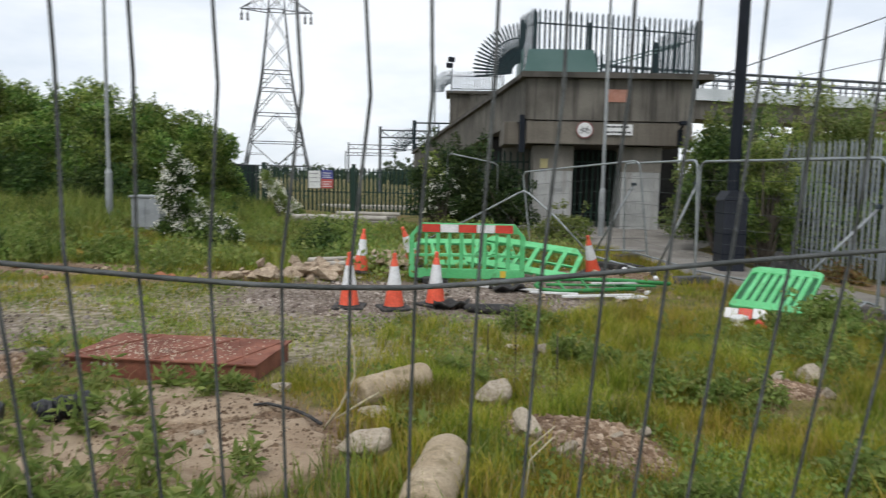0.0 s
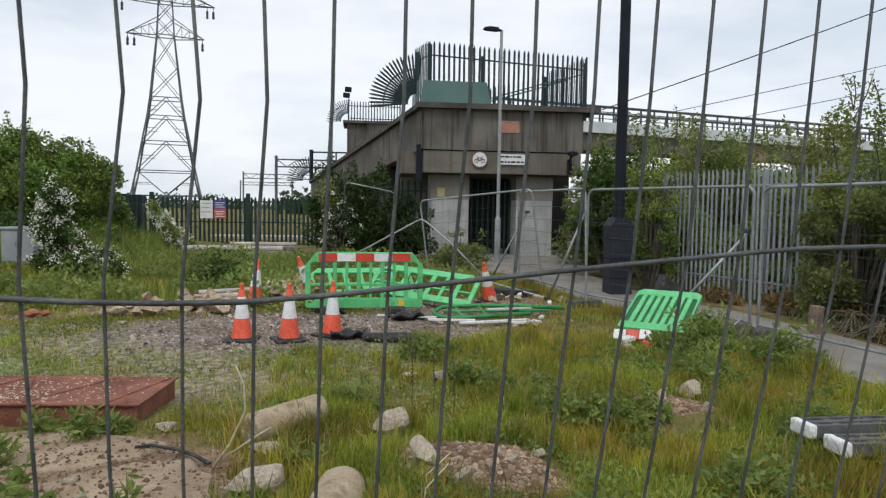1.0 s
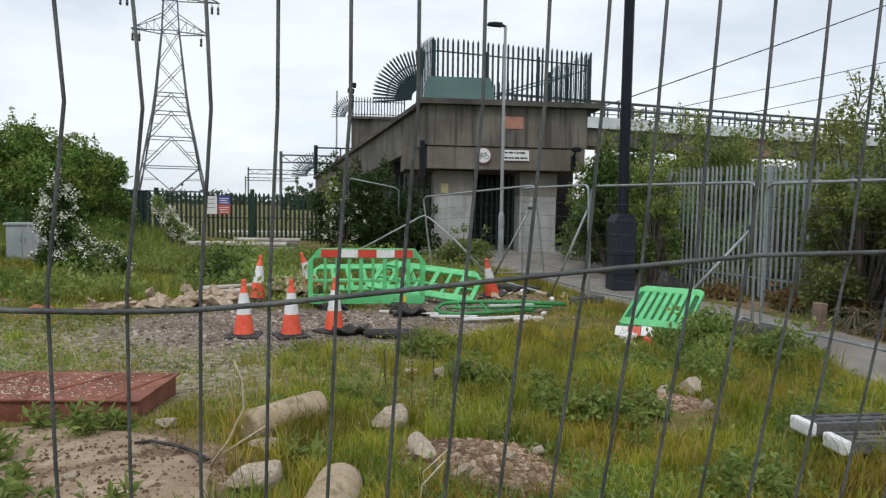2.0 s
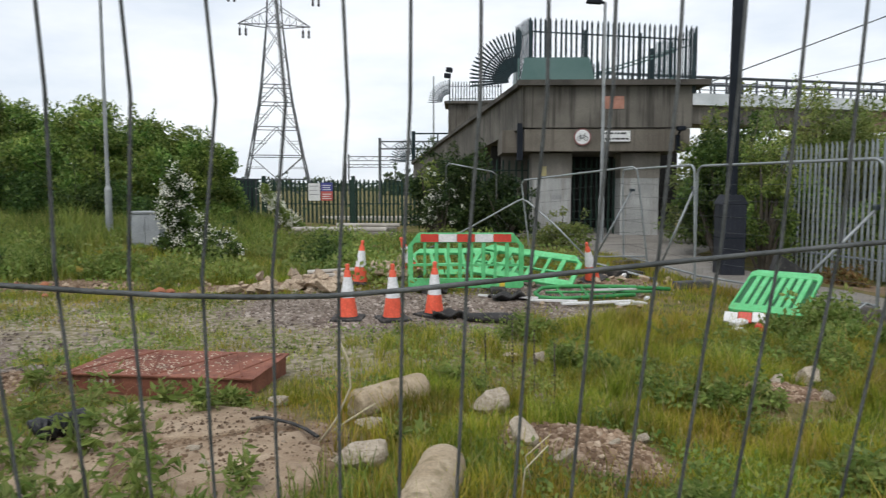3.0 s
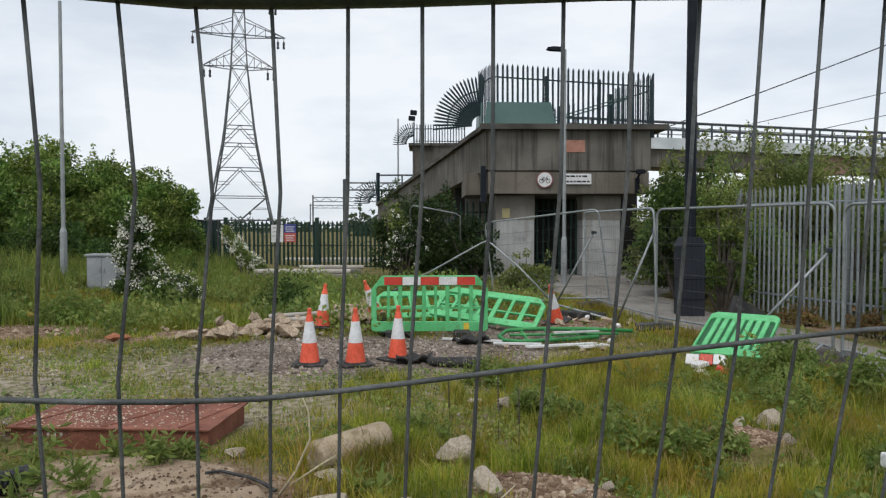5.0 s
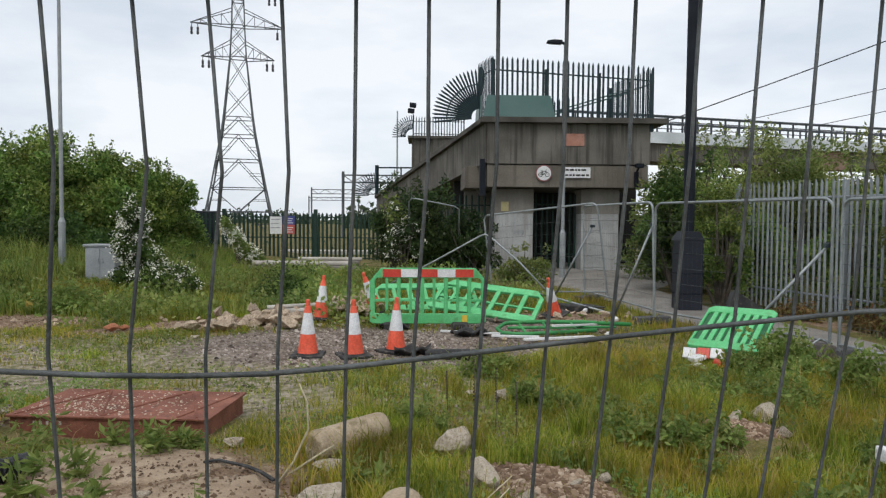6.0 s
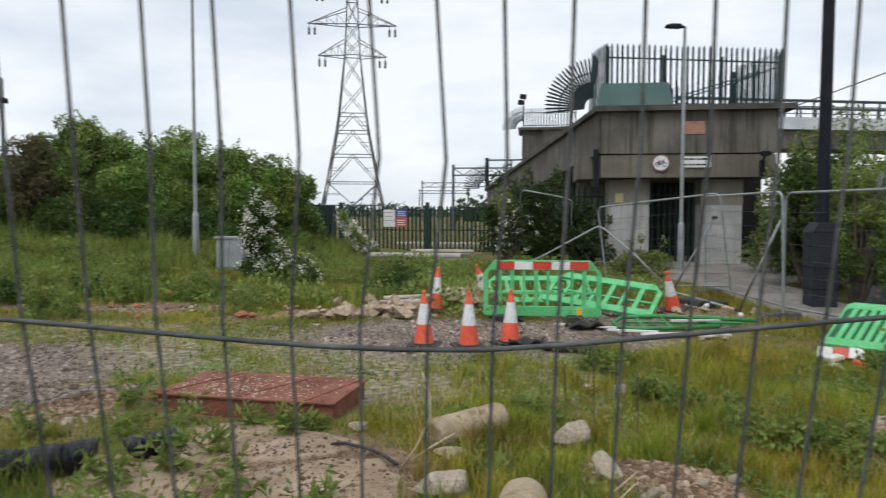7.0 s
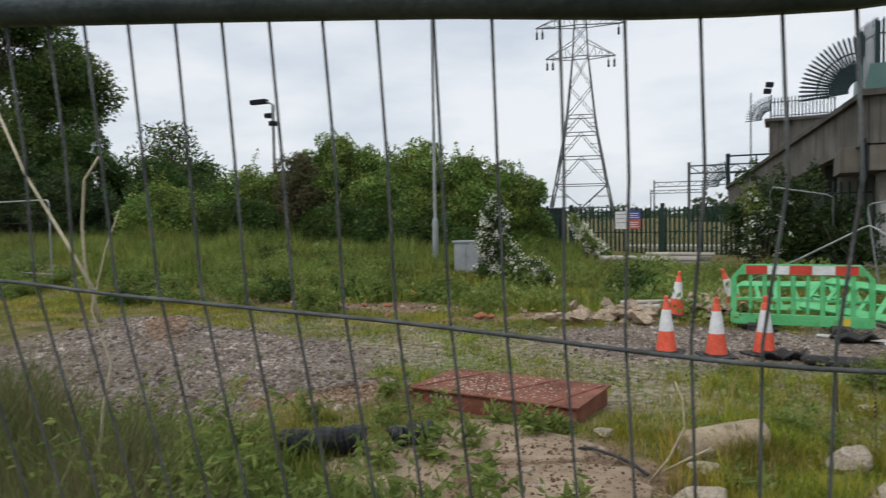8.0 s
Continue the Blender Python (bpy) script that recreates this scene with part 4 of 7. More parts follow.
def walkway():
    """The raised walkway that leaves the bridge far behind the landing."""
    a, b = Vector((7.0, 36.55)), Vector((52.0, 48.4))
    d = (b - a).normalized()
    ang = math.degrees(math.atan2(d.y, d.x))
    L = (b - a).length
    w = thing("bridge_walkway", "raised footbridge walkway with pale cladding and a dark handrail", "footbridge", at=(a.x, a.y, 0.0), turn=ang)
    for x0, x1 in ((0, 9.4), (9.42, 16.0), (18.8, 24.0), (24.02, L)):
        bm = bmesh.new()
        box(bm, (x0, 0, 5.08), (x1, 2.4, 6.0))
        part("concrete_beam", bm, M_CONC, w)
    bm = bmesh.new()
    box(bm, (16.02, -0.02, 4.95), (18.78, 2.42, 6.0))
    part("brick_panel", bm, surface("red_brown_panel", (0.20, 0.12, 0.09), (0.28, 0.19, 0.15), 0.9, 2, 40, 0.2), w, "reddish brown infill")
    for x0, x1 in ((0, 9.4), (9.45, 18.5), (18.55, 28.0), (28.05, L)):
        bm = bmesh.new()
        prism(bm, [(-0.26, 6.03), (-0.10, 6.66), (2.5, 6.66), (2.66, 6.03)], x0, x1, "x")
        part("cladding", bm, M_CLAD, w, "pale grey sloping metal cladding")
    n = int(L / 0.92)
    for i in range(n):
        for y in (0.0, 2.4):
            bm = bmesh.new()
            box(bm, (i * 0.92 - 0.045, y - 0.03, 6.64), (i * 0.92 + 0.045, y + 0.03, 7.46))
            part("post", bm, M_DARKRAIL, w)
    for z, rr in ((7.50, 0.075), (7.22, 0.025)):
        for y in (0.0, 2.4):
            bm = bmesh.new()
            rod(bm, (0, y, z), (L, y, z), rr, seg=6)
            part("handrail", bm, M_DARKRAIL, w)
    for x in (3.0, 13.5, 24.0, 35.0):
        bm = bmesh.new()
        box(bm, (x - 0.5, 0.5, -0.3), (x + 0.5, 1.9, 5.06))
        part("pier", bm, M_PILLAR_RAW, w)


walkway()


# ---- signs on the landing ----
def cycle_sign():
    s = thing("cycle_sign", "round white no-cycling sign with a red rim", "sign", at=(3.80, 22.385, 3.31))
    def disc(r, y, name, mat, label=""):
        bm = bmesh.new()
        prism(bm, [(r * math.cos(a), r * math.sin(a)) for a in np.linspace(0, 2 * math.pi, 33)[:-1]], y, y + 0.012, "y")
        return part(name, bm, mat, s, label)
    disc(0.262, 0.0, "rim", M_RIM, "faded red rim")
    disc(0.225, -0.0045, "face", M_WHITE, "white face")
    bm = bmesh.new()
    for x in (-0.105, 0.105):
        pipe_path(bm, [(x + 0.062 * math.cos(a), -0.009, -0.045 + 0.062 * math.sin(a)) for a in np.linspace(0, 2 * math.pi, 17)], 0.009, 5)
    for p, q in (((-0.105, -0.045), (-0.06, 0.055)), ((-0.06, 0.055), (0.07, 0.055)), ((0.07, 0.055), (0.0, -0.045)), ((0.0, -0.045), (-0.06, 0.055)), ((0.0, -0.045), (-0.105, -0.045)), ((0.105, -0.045), (0.06, 0.095)), ((0.06, 0.095), (0.095, 0.1)), ((-0.09, 0.085), (-0.04, 0.085))):
        rod(bm, (p[0], -0.009, p[1]), (q[0], -0.009, q[1]), 0.0085, seg=5)
    part("bicycle_symbol", bm, M_BLACK, s, "black bicycle outline")


cycle_sign()


def board(name, x0, x1, z0, z1, mat, label, rows, y=22.385):
    s = thing(name, label, "sign", at=((x0 + x1) / 2, y, z0))
    w, h = (x1 - x0) / 2, z1 - z0
    bm = bmesh.new()
    box(bm, (-w, -0.006, 0), (w, 0.008, h))
    part("plate", bm, mat, s)
    for i in range(rows):
        zz = h * (1 - (i + 0.5) / rows)
        x = -w + 0.06
        rnd = random.Random(40 + i)
        while x < w - 0.12:
            ln = min(rnd.uniform(0.05, 0.16), w - 0.05 - x)
            bm = bmesh.new()
            box(bm, (x, -0.010, zz - h * 0.085), (x + ln, -0.0065, zz + h * 0.085))
            part("print_bar", bm, M_BLACK, s)
            x += ln + 0.03


board("notice_sign", 4.42, 5.27, 3.17, 3.50, M_WHITE, "white rectangular notice with two lines of dark print", 2)
board("blank_plate", 4.46, 5.06, 4.17, 4.55, M_RUSTSIGN, "faded orange-brown blank plate on the concrete", 0)
board("warning_label", 2.52, 2.76, 2.12, 2.42, surface("faded_yellow_card", (0.42, 0.36, 0.17), (0.52, 0.46, 0.25), 0.7, 5, 50, 0.03), "small faded yellow warning label on the pillar", 0, y=22.88)
bm = bmesh.new()
for x0, w, pts in ((0.0, 0.10, "0010110111"), (0.13, 0.09, "1001001101"), (0.25, 0.10, "0110011010")):
    pipe_path(bm, [(x0 + w * i / 9 + 0.015 * math.sin(7 * i), 0, 0.13 * int(c) + 0.02 * math.cos(5 * i)) for i, c in enumerate(pts)], 0.008, 5)
whole("graffiti_mark", bm, M_GREYPRINT, "scribbled grey graffiti on the white pillar", "graffiti", m=pose(2.92, 22.896, 1.38))
wl_ = thing("wall_lamp", "black bracket lamp on the corner of the beam", "lamp", at=(6.72, 22.36, 2.75))
bm = bmesh.new()
box(bm, (-0.06, -0.07, 0.1), (0.06, 0.06, 0.62), bevel=0.015)
part("bracket", bm, M_BLACKPOLE, wl_)
bm = bmesh.new()
rod(bm, (0, -0.04, 0.62), (0, -0.3, 0.78), 0.035, seg=8)
part("arm", bm, M_BLACKPOLE, wl_)
bm = bmesh.new()
box(bm, (-0.12, -0.42, 0.72), (0.12, -0.2, 0.86), bevel=0.03)
part("lamp_head", bm, M_BLACKPOLE, wl_)


# ---- lamp columns, poles and pylon ----
def lamp_column(x, y, height, head, label, z=None):
    l = thing("street_lamp", label, "street lamp", "lamp columns", at=(x, y, gz(x, y) if z is None else z))
    bm = bmesh.new()
    rod(bm, (0, 0, -0.05), (0, 0, 1.25), 0.085, seg=14)
    rod(bm, (0, 0, 1.25), (0, 0, 1.36), 0.085, 0.052, seg=14)
    base = part("base_section", bm, M_POLE, l, smooth=False)
    bm = bmesh.new()
    box(bm, (-0.05, -0.092, 0.35), (0.05, -0.075, 0.85), bevel=0.004)
    part("access_door", bm, M_POLE, base)
    bm = bmesh.new()
    rod(bm, (0, 0, 1.36), (0, 0, height), 0.052, 0.040, seg=12)
    part("column", bm, M_POLE, l)
    if head:
        bm = bmesh.new()
        rod(bm, (0, 0, height - 0.02), (-0.12, 0, height + 0.02), 0.04, seg=8)
        part("bracket", bm, M_BLACKPOLE, l)
        bm = bmesh.new()
        prism(bm, [(-0.10, -0.03), (-0.10, 0.06), (-0.34, 0.075), (-0.50, 0.05), (-0.52, 0.01), (-0.40, -0.015)], -0.11, 0.11, "y")
        for v in bm.verts:
            v.co.z += height
        part("lamp_head", bm, M_BLACKPOLE, l, "slim dark LED lantern head")


lamp_column(3.94, 20.0, 6.55, True, "pale grey lamp column with a slim dark LED head", 0.2)
lamp_column(-9.05, 18.3, 6.99, False, "plain pale grey lamp column in long grass")

bp_ = thing("black_post", "tall black post with a wide navy casing round its foot", "post", at=(5.34, 14.35, gz(5.34, 14.35)))
bm = bmesh.new()
rod(bm, (0, 0, 0), (0.02, 0, 8.5), 0.115, 0.10, seg=16)
part("column", bm, M_BLACKPOLE, bp_, smooth=False)
bm = bmesh.new()
box(bm, (-0.235, -0.235, -0.05), (0.235, 0.235, 1.42), bevel=0.03)
cas = part("casing", bm, M_NAVY, bp_, "navy-black square casing")
bm = bmesh.new()
prism(bm, [(-0.25, 1.42), (0.25, 1.42), (0.14, 1.60), (-0.14, 1.60)], -0.245, 0.245, "y")
part("casing_cap", bm, M_NAVY, cas)
for z in (0.35, 0.75, 1.15):
    bm = bmesh.new()
    box(bm, (-0.242, -0.242, z), (0.242, 0.242, z + 0.02))
    part("band", bm, M_BLACKPOLE, cas)


CABLES = (((7.55, 25, 4.97), (27.0, 25, 12.5), 0.022), ((17.9, 39.4, 7.5), (40.8, 39.2, 13.2), 0.022), ((22.95, 40.75, 7.5), (43.2, 40.3, 12.2), 0.022))


def cables():
    for p, q, r in CABLES:
        p, q = Vector(p), Vector(q)
        bm = bmesh.new()
        pipe_path(bm, [p.lerp(q, t) - Vector((0, 0, 0.12 * math.sin(math.pi * t))) for t in np.linspace(0, 1, 16)], r, 5)
        whole("overhead_cable", bm, M_DARKRAIL, "thin dark overhead cable against the sky", "cable", "overhead cables")


cables()


def pylon(cx, cy):
    """A lattice tower: four legs, braced panels, three pairs of cross-arms with insulators."""
    t = thing("electricity_pylon", "grey steel lattice electricity pylon with three pairs of arms", "pylon", at=(cx, cy, 0), turn=14)
    levels = [(0.0, 3.75), (2.6, 3.2), (5.03, 2.7), (7.95, 2.18), (10.5, 1.71), (12.35, 1.46), (15.4, 1.14), (18.6, 0.82), (20.2, 0.74), (21.9, 0.65), (24.45, 0.58), (26.0, 0.55), (30.0, 0.1)]
    for sx in (-1, 1):
        for sy in (-1, 1):
            leg = bmesh.new()
            pipe_path(leg, [(sx * w0, sy * w0, z0) for z0, w0 in levels], [0.12 if z0 < 18 else 0.085 for z0, w0 in levels], 4)
            part("leg", leg, M_LATTICE, t)
    br = bmesh.new()
    for k, ((z0, w0), (z1, w1)) in enumerate(zip(levels[:-1], levels[1:-0 or None])):
        for s in (-1, 1):
            for flip in (0, 1):
                def P(u, w, z):
                    return (u * w, s * w, z) if flip == 0 else (s * w, u * w, z)
                if k < 5:
                    zm = (z0 + z1) / 2
                    for sd in (-1, 1):
                        rod(br, *((P(sd, w1, z1), P(0, w0, z0)) if k == 1 else (P(sd, w0, z0), P(0, w1, z1))), 0.05, seg=4, caps=False)
                    rod(br, P(-0.97, (w0 + w1) / 2, zm), P(-0.45, (w0 + w1) / 2, zm), 0.035, seg=4, caps=False)
                    rod(br, P(0.97, (w0 + w1) / 2, zm), P(0.45, (w0 + w1) / 2, zm), 0.035, seg=4, caps=False)
                else:
                    rod(br, P(-1, w0, z0), P(1, w1, z1), 0.042, seg=4, caps=False)
                    rod(br, P(1, w0, z0), P(-1, w1, z1), 0.042, seg=4, caps=False)
                if k in (1, 2, 3, 4, 5, 7, 9, 10):
                    rod(br, P(-1, w0, z0), P(1, w0, z0), 0.06, seg=4, caps=False)
    part("bracing", br, M_LATTICE, t)
    for z, half in ((18.5, 3.66), (21.85, 4.73), (25.4, 3.9)):
        for sx in (-1, 1):
            bm = bmesh.new()
            tip = (sx * half, 0, z + 0.1)
            w = 0.83 if z < 20 else 0.65 if z < 24 else 0.56
            for sy in (-1, 1):
                rod(bm, (sx * w, sy * w, z), tip, 0.06, seg=4, caps=False)
                rod(bm, (sx * w, sy * w, z + 1.7), tip, 0.05, seg=4, caps=False)
            for k in range(1, 4):
                f = k / 4
                a = sx * (w + (half - w) * f)
                rod(bm, (a, 0, z + 0.1 * f), (a, 0, z + 1.7 * (1 - f) + 0.1 * f), 0.04, seg=4, caps=False)
                b = sx * (w + (half - w) * (f - 0.25))
                rod(bm, (b, 0, z), (a, 0, z + 1.7 * (1 - f)), 0.035, seg=4, caps=False)
            arm = part("cross_arm", bm, M_LATTICE, t)
            for dx in (-0.15, -0.75):
                bm = bmesh.new()
                x = sx * (half + dx)
                turned(bm, [(0.04, -1.1), (0.13, -1.05), (0.13, -0.8), (0.05, -0.76), (0.12, -0.72), (0.12, -0.35), (0.04, -0.3), (0.03, 0.05)], 8)
                for v in bm.verts:
                    v.co += Vector((x, 0, z))
                part("insulator", bm, M_INSUL, arm)


pylon(-19.3, 75.0)


def gantry(x0, x1, y, z, r):
    g = thing("railway_gantry", "slim grey railway electrification gantry far off", "gantry", "railway gantries")
    for x in (x0, x1):
        bm = bmesh.new()
        rod(bm, (x, y, -1), (x, y, z + 0.3), r, seg=6)
        part("mast", bm, M_LATTICE, g)
    bm = bmesh.new()
    n = 10
    for k in (0, 0.6):
        rod(bm, (x0, y, z - k), (x1, y, z - k), r * 0.5, seg=5)
    for i in range(n):
        a, b = x0 + (x1 - x0) * i / n, x0 + (x1 - x0) * (i + 1) / n
        rod(bm, (a, y, z - 0.6 * (i % 2)), (b, y, z - 0.6 * ((i + 1) % 2)), r * 0.35, seg=4)
    part("beam", bm, M_LATTICE, g)


gantry(-6.7, 2.0, 60, 5.6, 0.13)
gantry(-15.6, -6.0, 100, 6.1, 0.12)
gantry(-24.0, -13.5, 150, 6.6, 0.14)


def floodlight(x, y, z, label):
    f = thing("floodlight_mast", label, "floodlight", "tall masts", at=(x, y, 0))
    bm = bmesh.new()
    rod(bm, (0, 0, -0.5), (0, 0, z), 0.09, 0.06, seg=8)
    part("mast", bm, M_POLE, f)
    for k in (0, 1):
        bm = bmesh.new()
        box(bm, (-0.28, -0.25, z - 0.1 + 0.48 * k), (0.28, 0.2, z + 0.28 + 0.48 * k), pose(0.1 * k, 0, 0, 0, 6, 0), bevel=0.06)
        part("lamp_housing", bm, M_BLACKPOLE, f)


floodlight(-2.15, 60.0, 11.0, "tall far mast with two stacked floodlights")
cm = thing("camera_mast", "far pole with a lantern arm and camera housings", "mast", "tall masts", at=(-28.2, 35.0, 0))
for name, p, q, rr in (("mast", (0, 0, -0.5), (0, 0, 8.9), 0.10), ("arm", (0, 0, 8.9), (-0.5, 0, 9.15), 0.06)):
    bm = bmesh.new()
    rod(bm, p, q, rr, seg=8)
    part(name, bm, M_POLE, cm)
for x, z, w in ((-1.05, 9.15, 0.6), (-0.28, 8.25, 0.26), (0.0, 7.75, 0.22)):
    bm = bmesh.new()
    box(bm, (x - w, -0.2, z - 0.14), (x + w, 0.2, z + 0.14), bevel=0.04)
    part("lamp_housing", bm, M_BLACKPOLE, cm)

# ---- the grey cabinet ----
cb_ = thing("electrical_cabinet", "grey metal street cabinet standing in long grass", "cabinet", at=(-7.70, 17.6, gz(-7.7, 17.6) - 0.01))
bm = bmesh.new()
box(bm, (-0.36, -0.2, 0), (0.36, 0.2, 0.78), bevel=0.012)
part("body", bm, M_CAB, cb_)
bm = bmesh.new()
box(bm, (-0.40, -0.24, 0.78), (0.40, 0.24, 0.84), bevel=0.015)
part("lid", bm, M_CAB, cb_)
for x in (-0.175, 0.175):
    bm = bmesh.new()
    box(bm, (x - 0.165, -0.215, 0.06), (x + 0.165, -0.2, 0.74), bevel=0.005)
    d = part("door", bm, M_CAB, cb_)
    bm = bmesh.new()
    box(bm, (x - 0.02 + (0.12 if x < 0 else -0.12), -0.235, 0.4), (x + 0.02 + (0.12 if x < 0 else -0.12), -0.216, 0.5), bevel=0.004)
    part("handle", bm, M_CAB, d)


# ---- traffic cones ----
def cone():
    c = thing("traffic_cone", "red and white traffic cone on a black rubber base", "traffic cone", "traffic cones")
    bm = bmesh.new()
    box(bm, (-0.21, -0.21, 0), (0.21, 0.21, 0.035), bevel=0.012)
    turned(bm, [(0.16, 0.034), (0.15, 0.05)], 20)
    part("base", bm, M_RUBBER, c, "black rubber base")
    def ring(name, z0, z1, mat, label, out=0.0, tip=False):
        def R(z):
            return 0.140 - 0.108 * (z / 0.70) + out
        bm = bmesh.new()
        prof = [(R(z0), z0), (R(z1), z1)]
        if tip:
            prof = [(R(z0), z0), (R(0.655), 0.655), (R(0.655) - 0.012, 0.663), (0.030, 0.735), (0.022, 0.75)]
        turned(bm, prof, 24)
        part(name, bm, mat, c, label, smooth=False)
    ring("lower_body", 0.04, 0.305, M_ORANGE, "red-orange plastic")
    ring("reflective_sleeve", 0.30, 0.575, M_SLEEVE, "white reflective sleeve", 0.003)
    ring("upper_body", 0.57, 0.72, M_ORANGE, "red-orange plastic tip", tip=True)
    return c


C0 = cone()
C0.matrix_basis = pose(-1.50, 9.62, gz(-1.5, 9.62))
for x, y, t, tx, ty in ((-0.89, 9.55, 20, 0, 0), (-0.355, 9.93, 50, 1, 0), (-1.72, 12.25, 10, 0, 5), (2.42, 13.1, 35, 6, -20), (-0.80, 12.75, 15, 4, -20)):
    copy_thing(C0, pose(x, y, gz(x, y) + (0.03 if ty else 0), tx, ty, t))


# ---- plastic barriers ----
def barrier(m, label, green=None, width=2.0, height=0.92, slots=6, feet=True, flip=False, boards=5, back=False):
    """A moulded plastic barrier: frame with cut corners, slots, reflective board, rubber feet."""
    green = green or M_BGREEN
    b = thing("plastic_barrier", label, "barrier", "plastic barriers")
    b.matrix_basis = m
    w, h, t = width / 2, height, 0.028
    cut = min(0.18, w * 0.3) if not back else 0.06
    bm = bmesh.new()
    outer = [(-w, 0.03), (-w + 0.05, 0), (w - 0.05, 0), (w, 0.03), (w, h - cut * 1.2), (w - cut, h), (-w + cut, h), (-w, h - cut * 1.2)]
    ins = 0.085 if not back else 0.03
    inner = [(-w + ins, 0.17), (-w + ins + 0.01, 0.165), (w - ins - 0.01, 0.165), (w - ins, 0.17), (w - ins, h - 0.21), (w - ins - 0.03, h - 0.165), (-w + ins + 0.03, h - 0.165), (-w + ins, h - 0.21)]
    rings = [[bm.verts.new((u, y, v)) for u, v in o] for o, y in ((outer, -t), (inner, -t), (inner, t), (outer, t))]
    for s, q in zip(rings, rings[1:] + rings[:1]):
        for i in range(8):
            bm.faces.new((s[i], s[(i + 1) % 8], q[(i + 1) % 8], q[i]))
    bmesh.ops.bevel(bm, geom=[e for e in bm.edges], offset=0.007, segments=1, affect="EDGES")
    part("frame", bm, green, b)
    span = 2 * (w - ins)
    for i in range(1, slots):
        x = -w + ins + span * i / slots
        bm = bmesh.new()
        tw = (0.036 if i % 2 else 0.05) * min(1.0, 6 / slots) if not back else 0.031
        box(bm, (x - tw, -t * 0.9, 0.02 if back else 0.155), (x + tw, t * 0.9, h - 0.155), bevel=0.012)
        part("slat", bm, green, b)
    bm = bmesh.new()
    box(bm, (-w + ins - 0.01, -t * 0.7, h * 0.40), (w - ins + 0.01, t * 0.7, h * 0.40 + 0.035))
    if slots > 5 and not back:
        part("cross_bar", bm, green, b)
    else:
        bm.free()
    if back:
        # sheet added behind the ribs; its dark green paints the shade in the slots
        bm = bmesh.new()
        box(bm, (-w + ins - 0.02, -0.003, 0.15), (w - ins + 0.02, 0.003, h - 0.14))
        part("back_sheet", bm, M_BGREEN_SHADE, b, "green sheet behind the ribs, shade put into its colour")
    n = boards
    bw = (2 * (w - cut) - 0.06) / max(n, 1)
    z0 = (h - 0.15) if not flip else 0.02
    for s in (-1, 1):
        for i in range(n):
            bm = bmesh.new()
            x = -w + cut + 0.03 + i * bw
            box(bm, (x + 0.003, s * (t + 0.009) - 0.004, z0), (x + bw - 0.003, s * (t + 0.009) + 0.004, z0 + 0.13))
            part("reflective_panel", bm, M_REFRED if i % 2 == 0 else M_REFWHITE, b, "red reflective panel" if i % 2 == 0 else "white reflective panel")
    if feet:
        for x in (-w * 0.62, w * 0.55):
            bm = bmesh.new()
            box(bm, (x - 0.13, -0.28, -0.07), (x + 0.13, 0.28, 0.03), bevel=0.02)
            part("foot", bm, M_RUBBER, b, "black rubber foot")
        bm = bmesh.new()
        box(bm, (w * 0.58, -t - 0.006, 0.02), (w * 0.58 + 0.09, -t - 0.001, 0.14))
        part("label", bm, M_YELLOW, b, "small yellow label")
    return b


barrier(pose(0.10, 11.95, 0.09, 0, 0, 1), "bright green plastic road barrier standing upright with red and white boards", slots=9, width=1.92)
barrier(pose(1.0, 12.72, 0.13, -60, 5, -25), "green plastic road barrier tipped backwards against rubble", height=0.9, slots=7, boards=0, feet=False)
barrier(pose(0.15, 13.6, 0.10, -62, 0, 10), "green plastic road barrier fallen behind another one", height=0.9, boards=0, feet=False)


def flat_barrier():
    """A barrier lying on its back: a rounded tube frame with a few cross bars."""
    b = thing("plastic_barrier", "dull green barrier frame lying flat on the ground", "barrier", "plastic barriers")
    loop = [(3.38, 11.62, 0.13), (2.6, 11.66, 0.16), (1.75, 11.62, 0.17), (1.32, 11.50, 0.16), (1.18, 11.32, 0.10), (1.24, 11.16, 0.06), (1.5, 11.10, 0.05), (2.1, 11.2, 0.06), (2.75, 11.34, 0.08)]
    bm = bmesh.new()
    pipe_path(bm, loop, 0.033, 8)
    part("frame", bm, M_BGREEN_OLD, b, smooth=True)
    for x in (1.55, 1.95, 2.4):
        bm = bmesh.new()
        rod(bm, (x, 11.60, 0.15), (x + 0.06, 11.14 + 0.12 * (x - 1.5), 0.06), 0.022, seg=6)
        part("slat", bm, M_BGREEN_OLD, b)
    bm = bmesh.new()
    rod(bm, (1.35, 11.36, 0.11), (3.1, 11.48, 0.11), 0.024, seg=6)
    part("cross_bar", bm, M_BGREEN_OLD, b)


flat_barrier()


def leaning_barrier():
    """Its foot edge runs towards the path, its height lies back up a slope of weeds."""
    xa = Vector((0.85, -0.68, 0.0)).normalized()
    up = Vector((0.60, 0.75, 0.38))
    up = (up - xa * up.dot(xa)).normalized()
    ya = up.cross(xa)
    m = Matrix((xa, ya, up)).transposed().to_4x4()
    m.translation = Vector((3.37, 9.0, 0.24)) + xa * 0.36
    return m


gb = leaning_barrier()
barrier(gb, "green plastic barrier propped upside down on a slope of weeds", width=0.86, height=1.08, slots=8, feet=False, flip=True, boards=0, back=True)

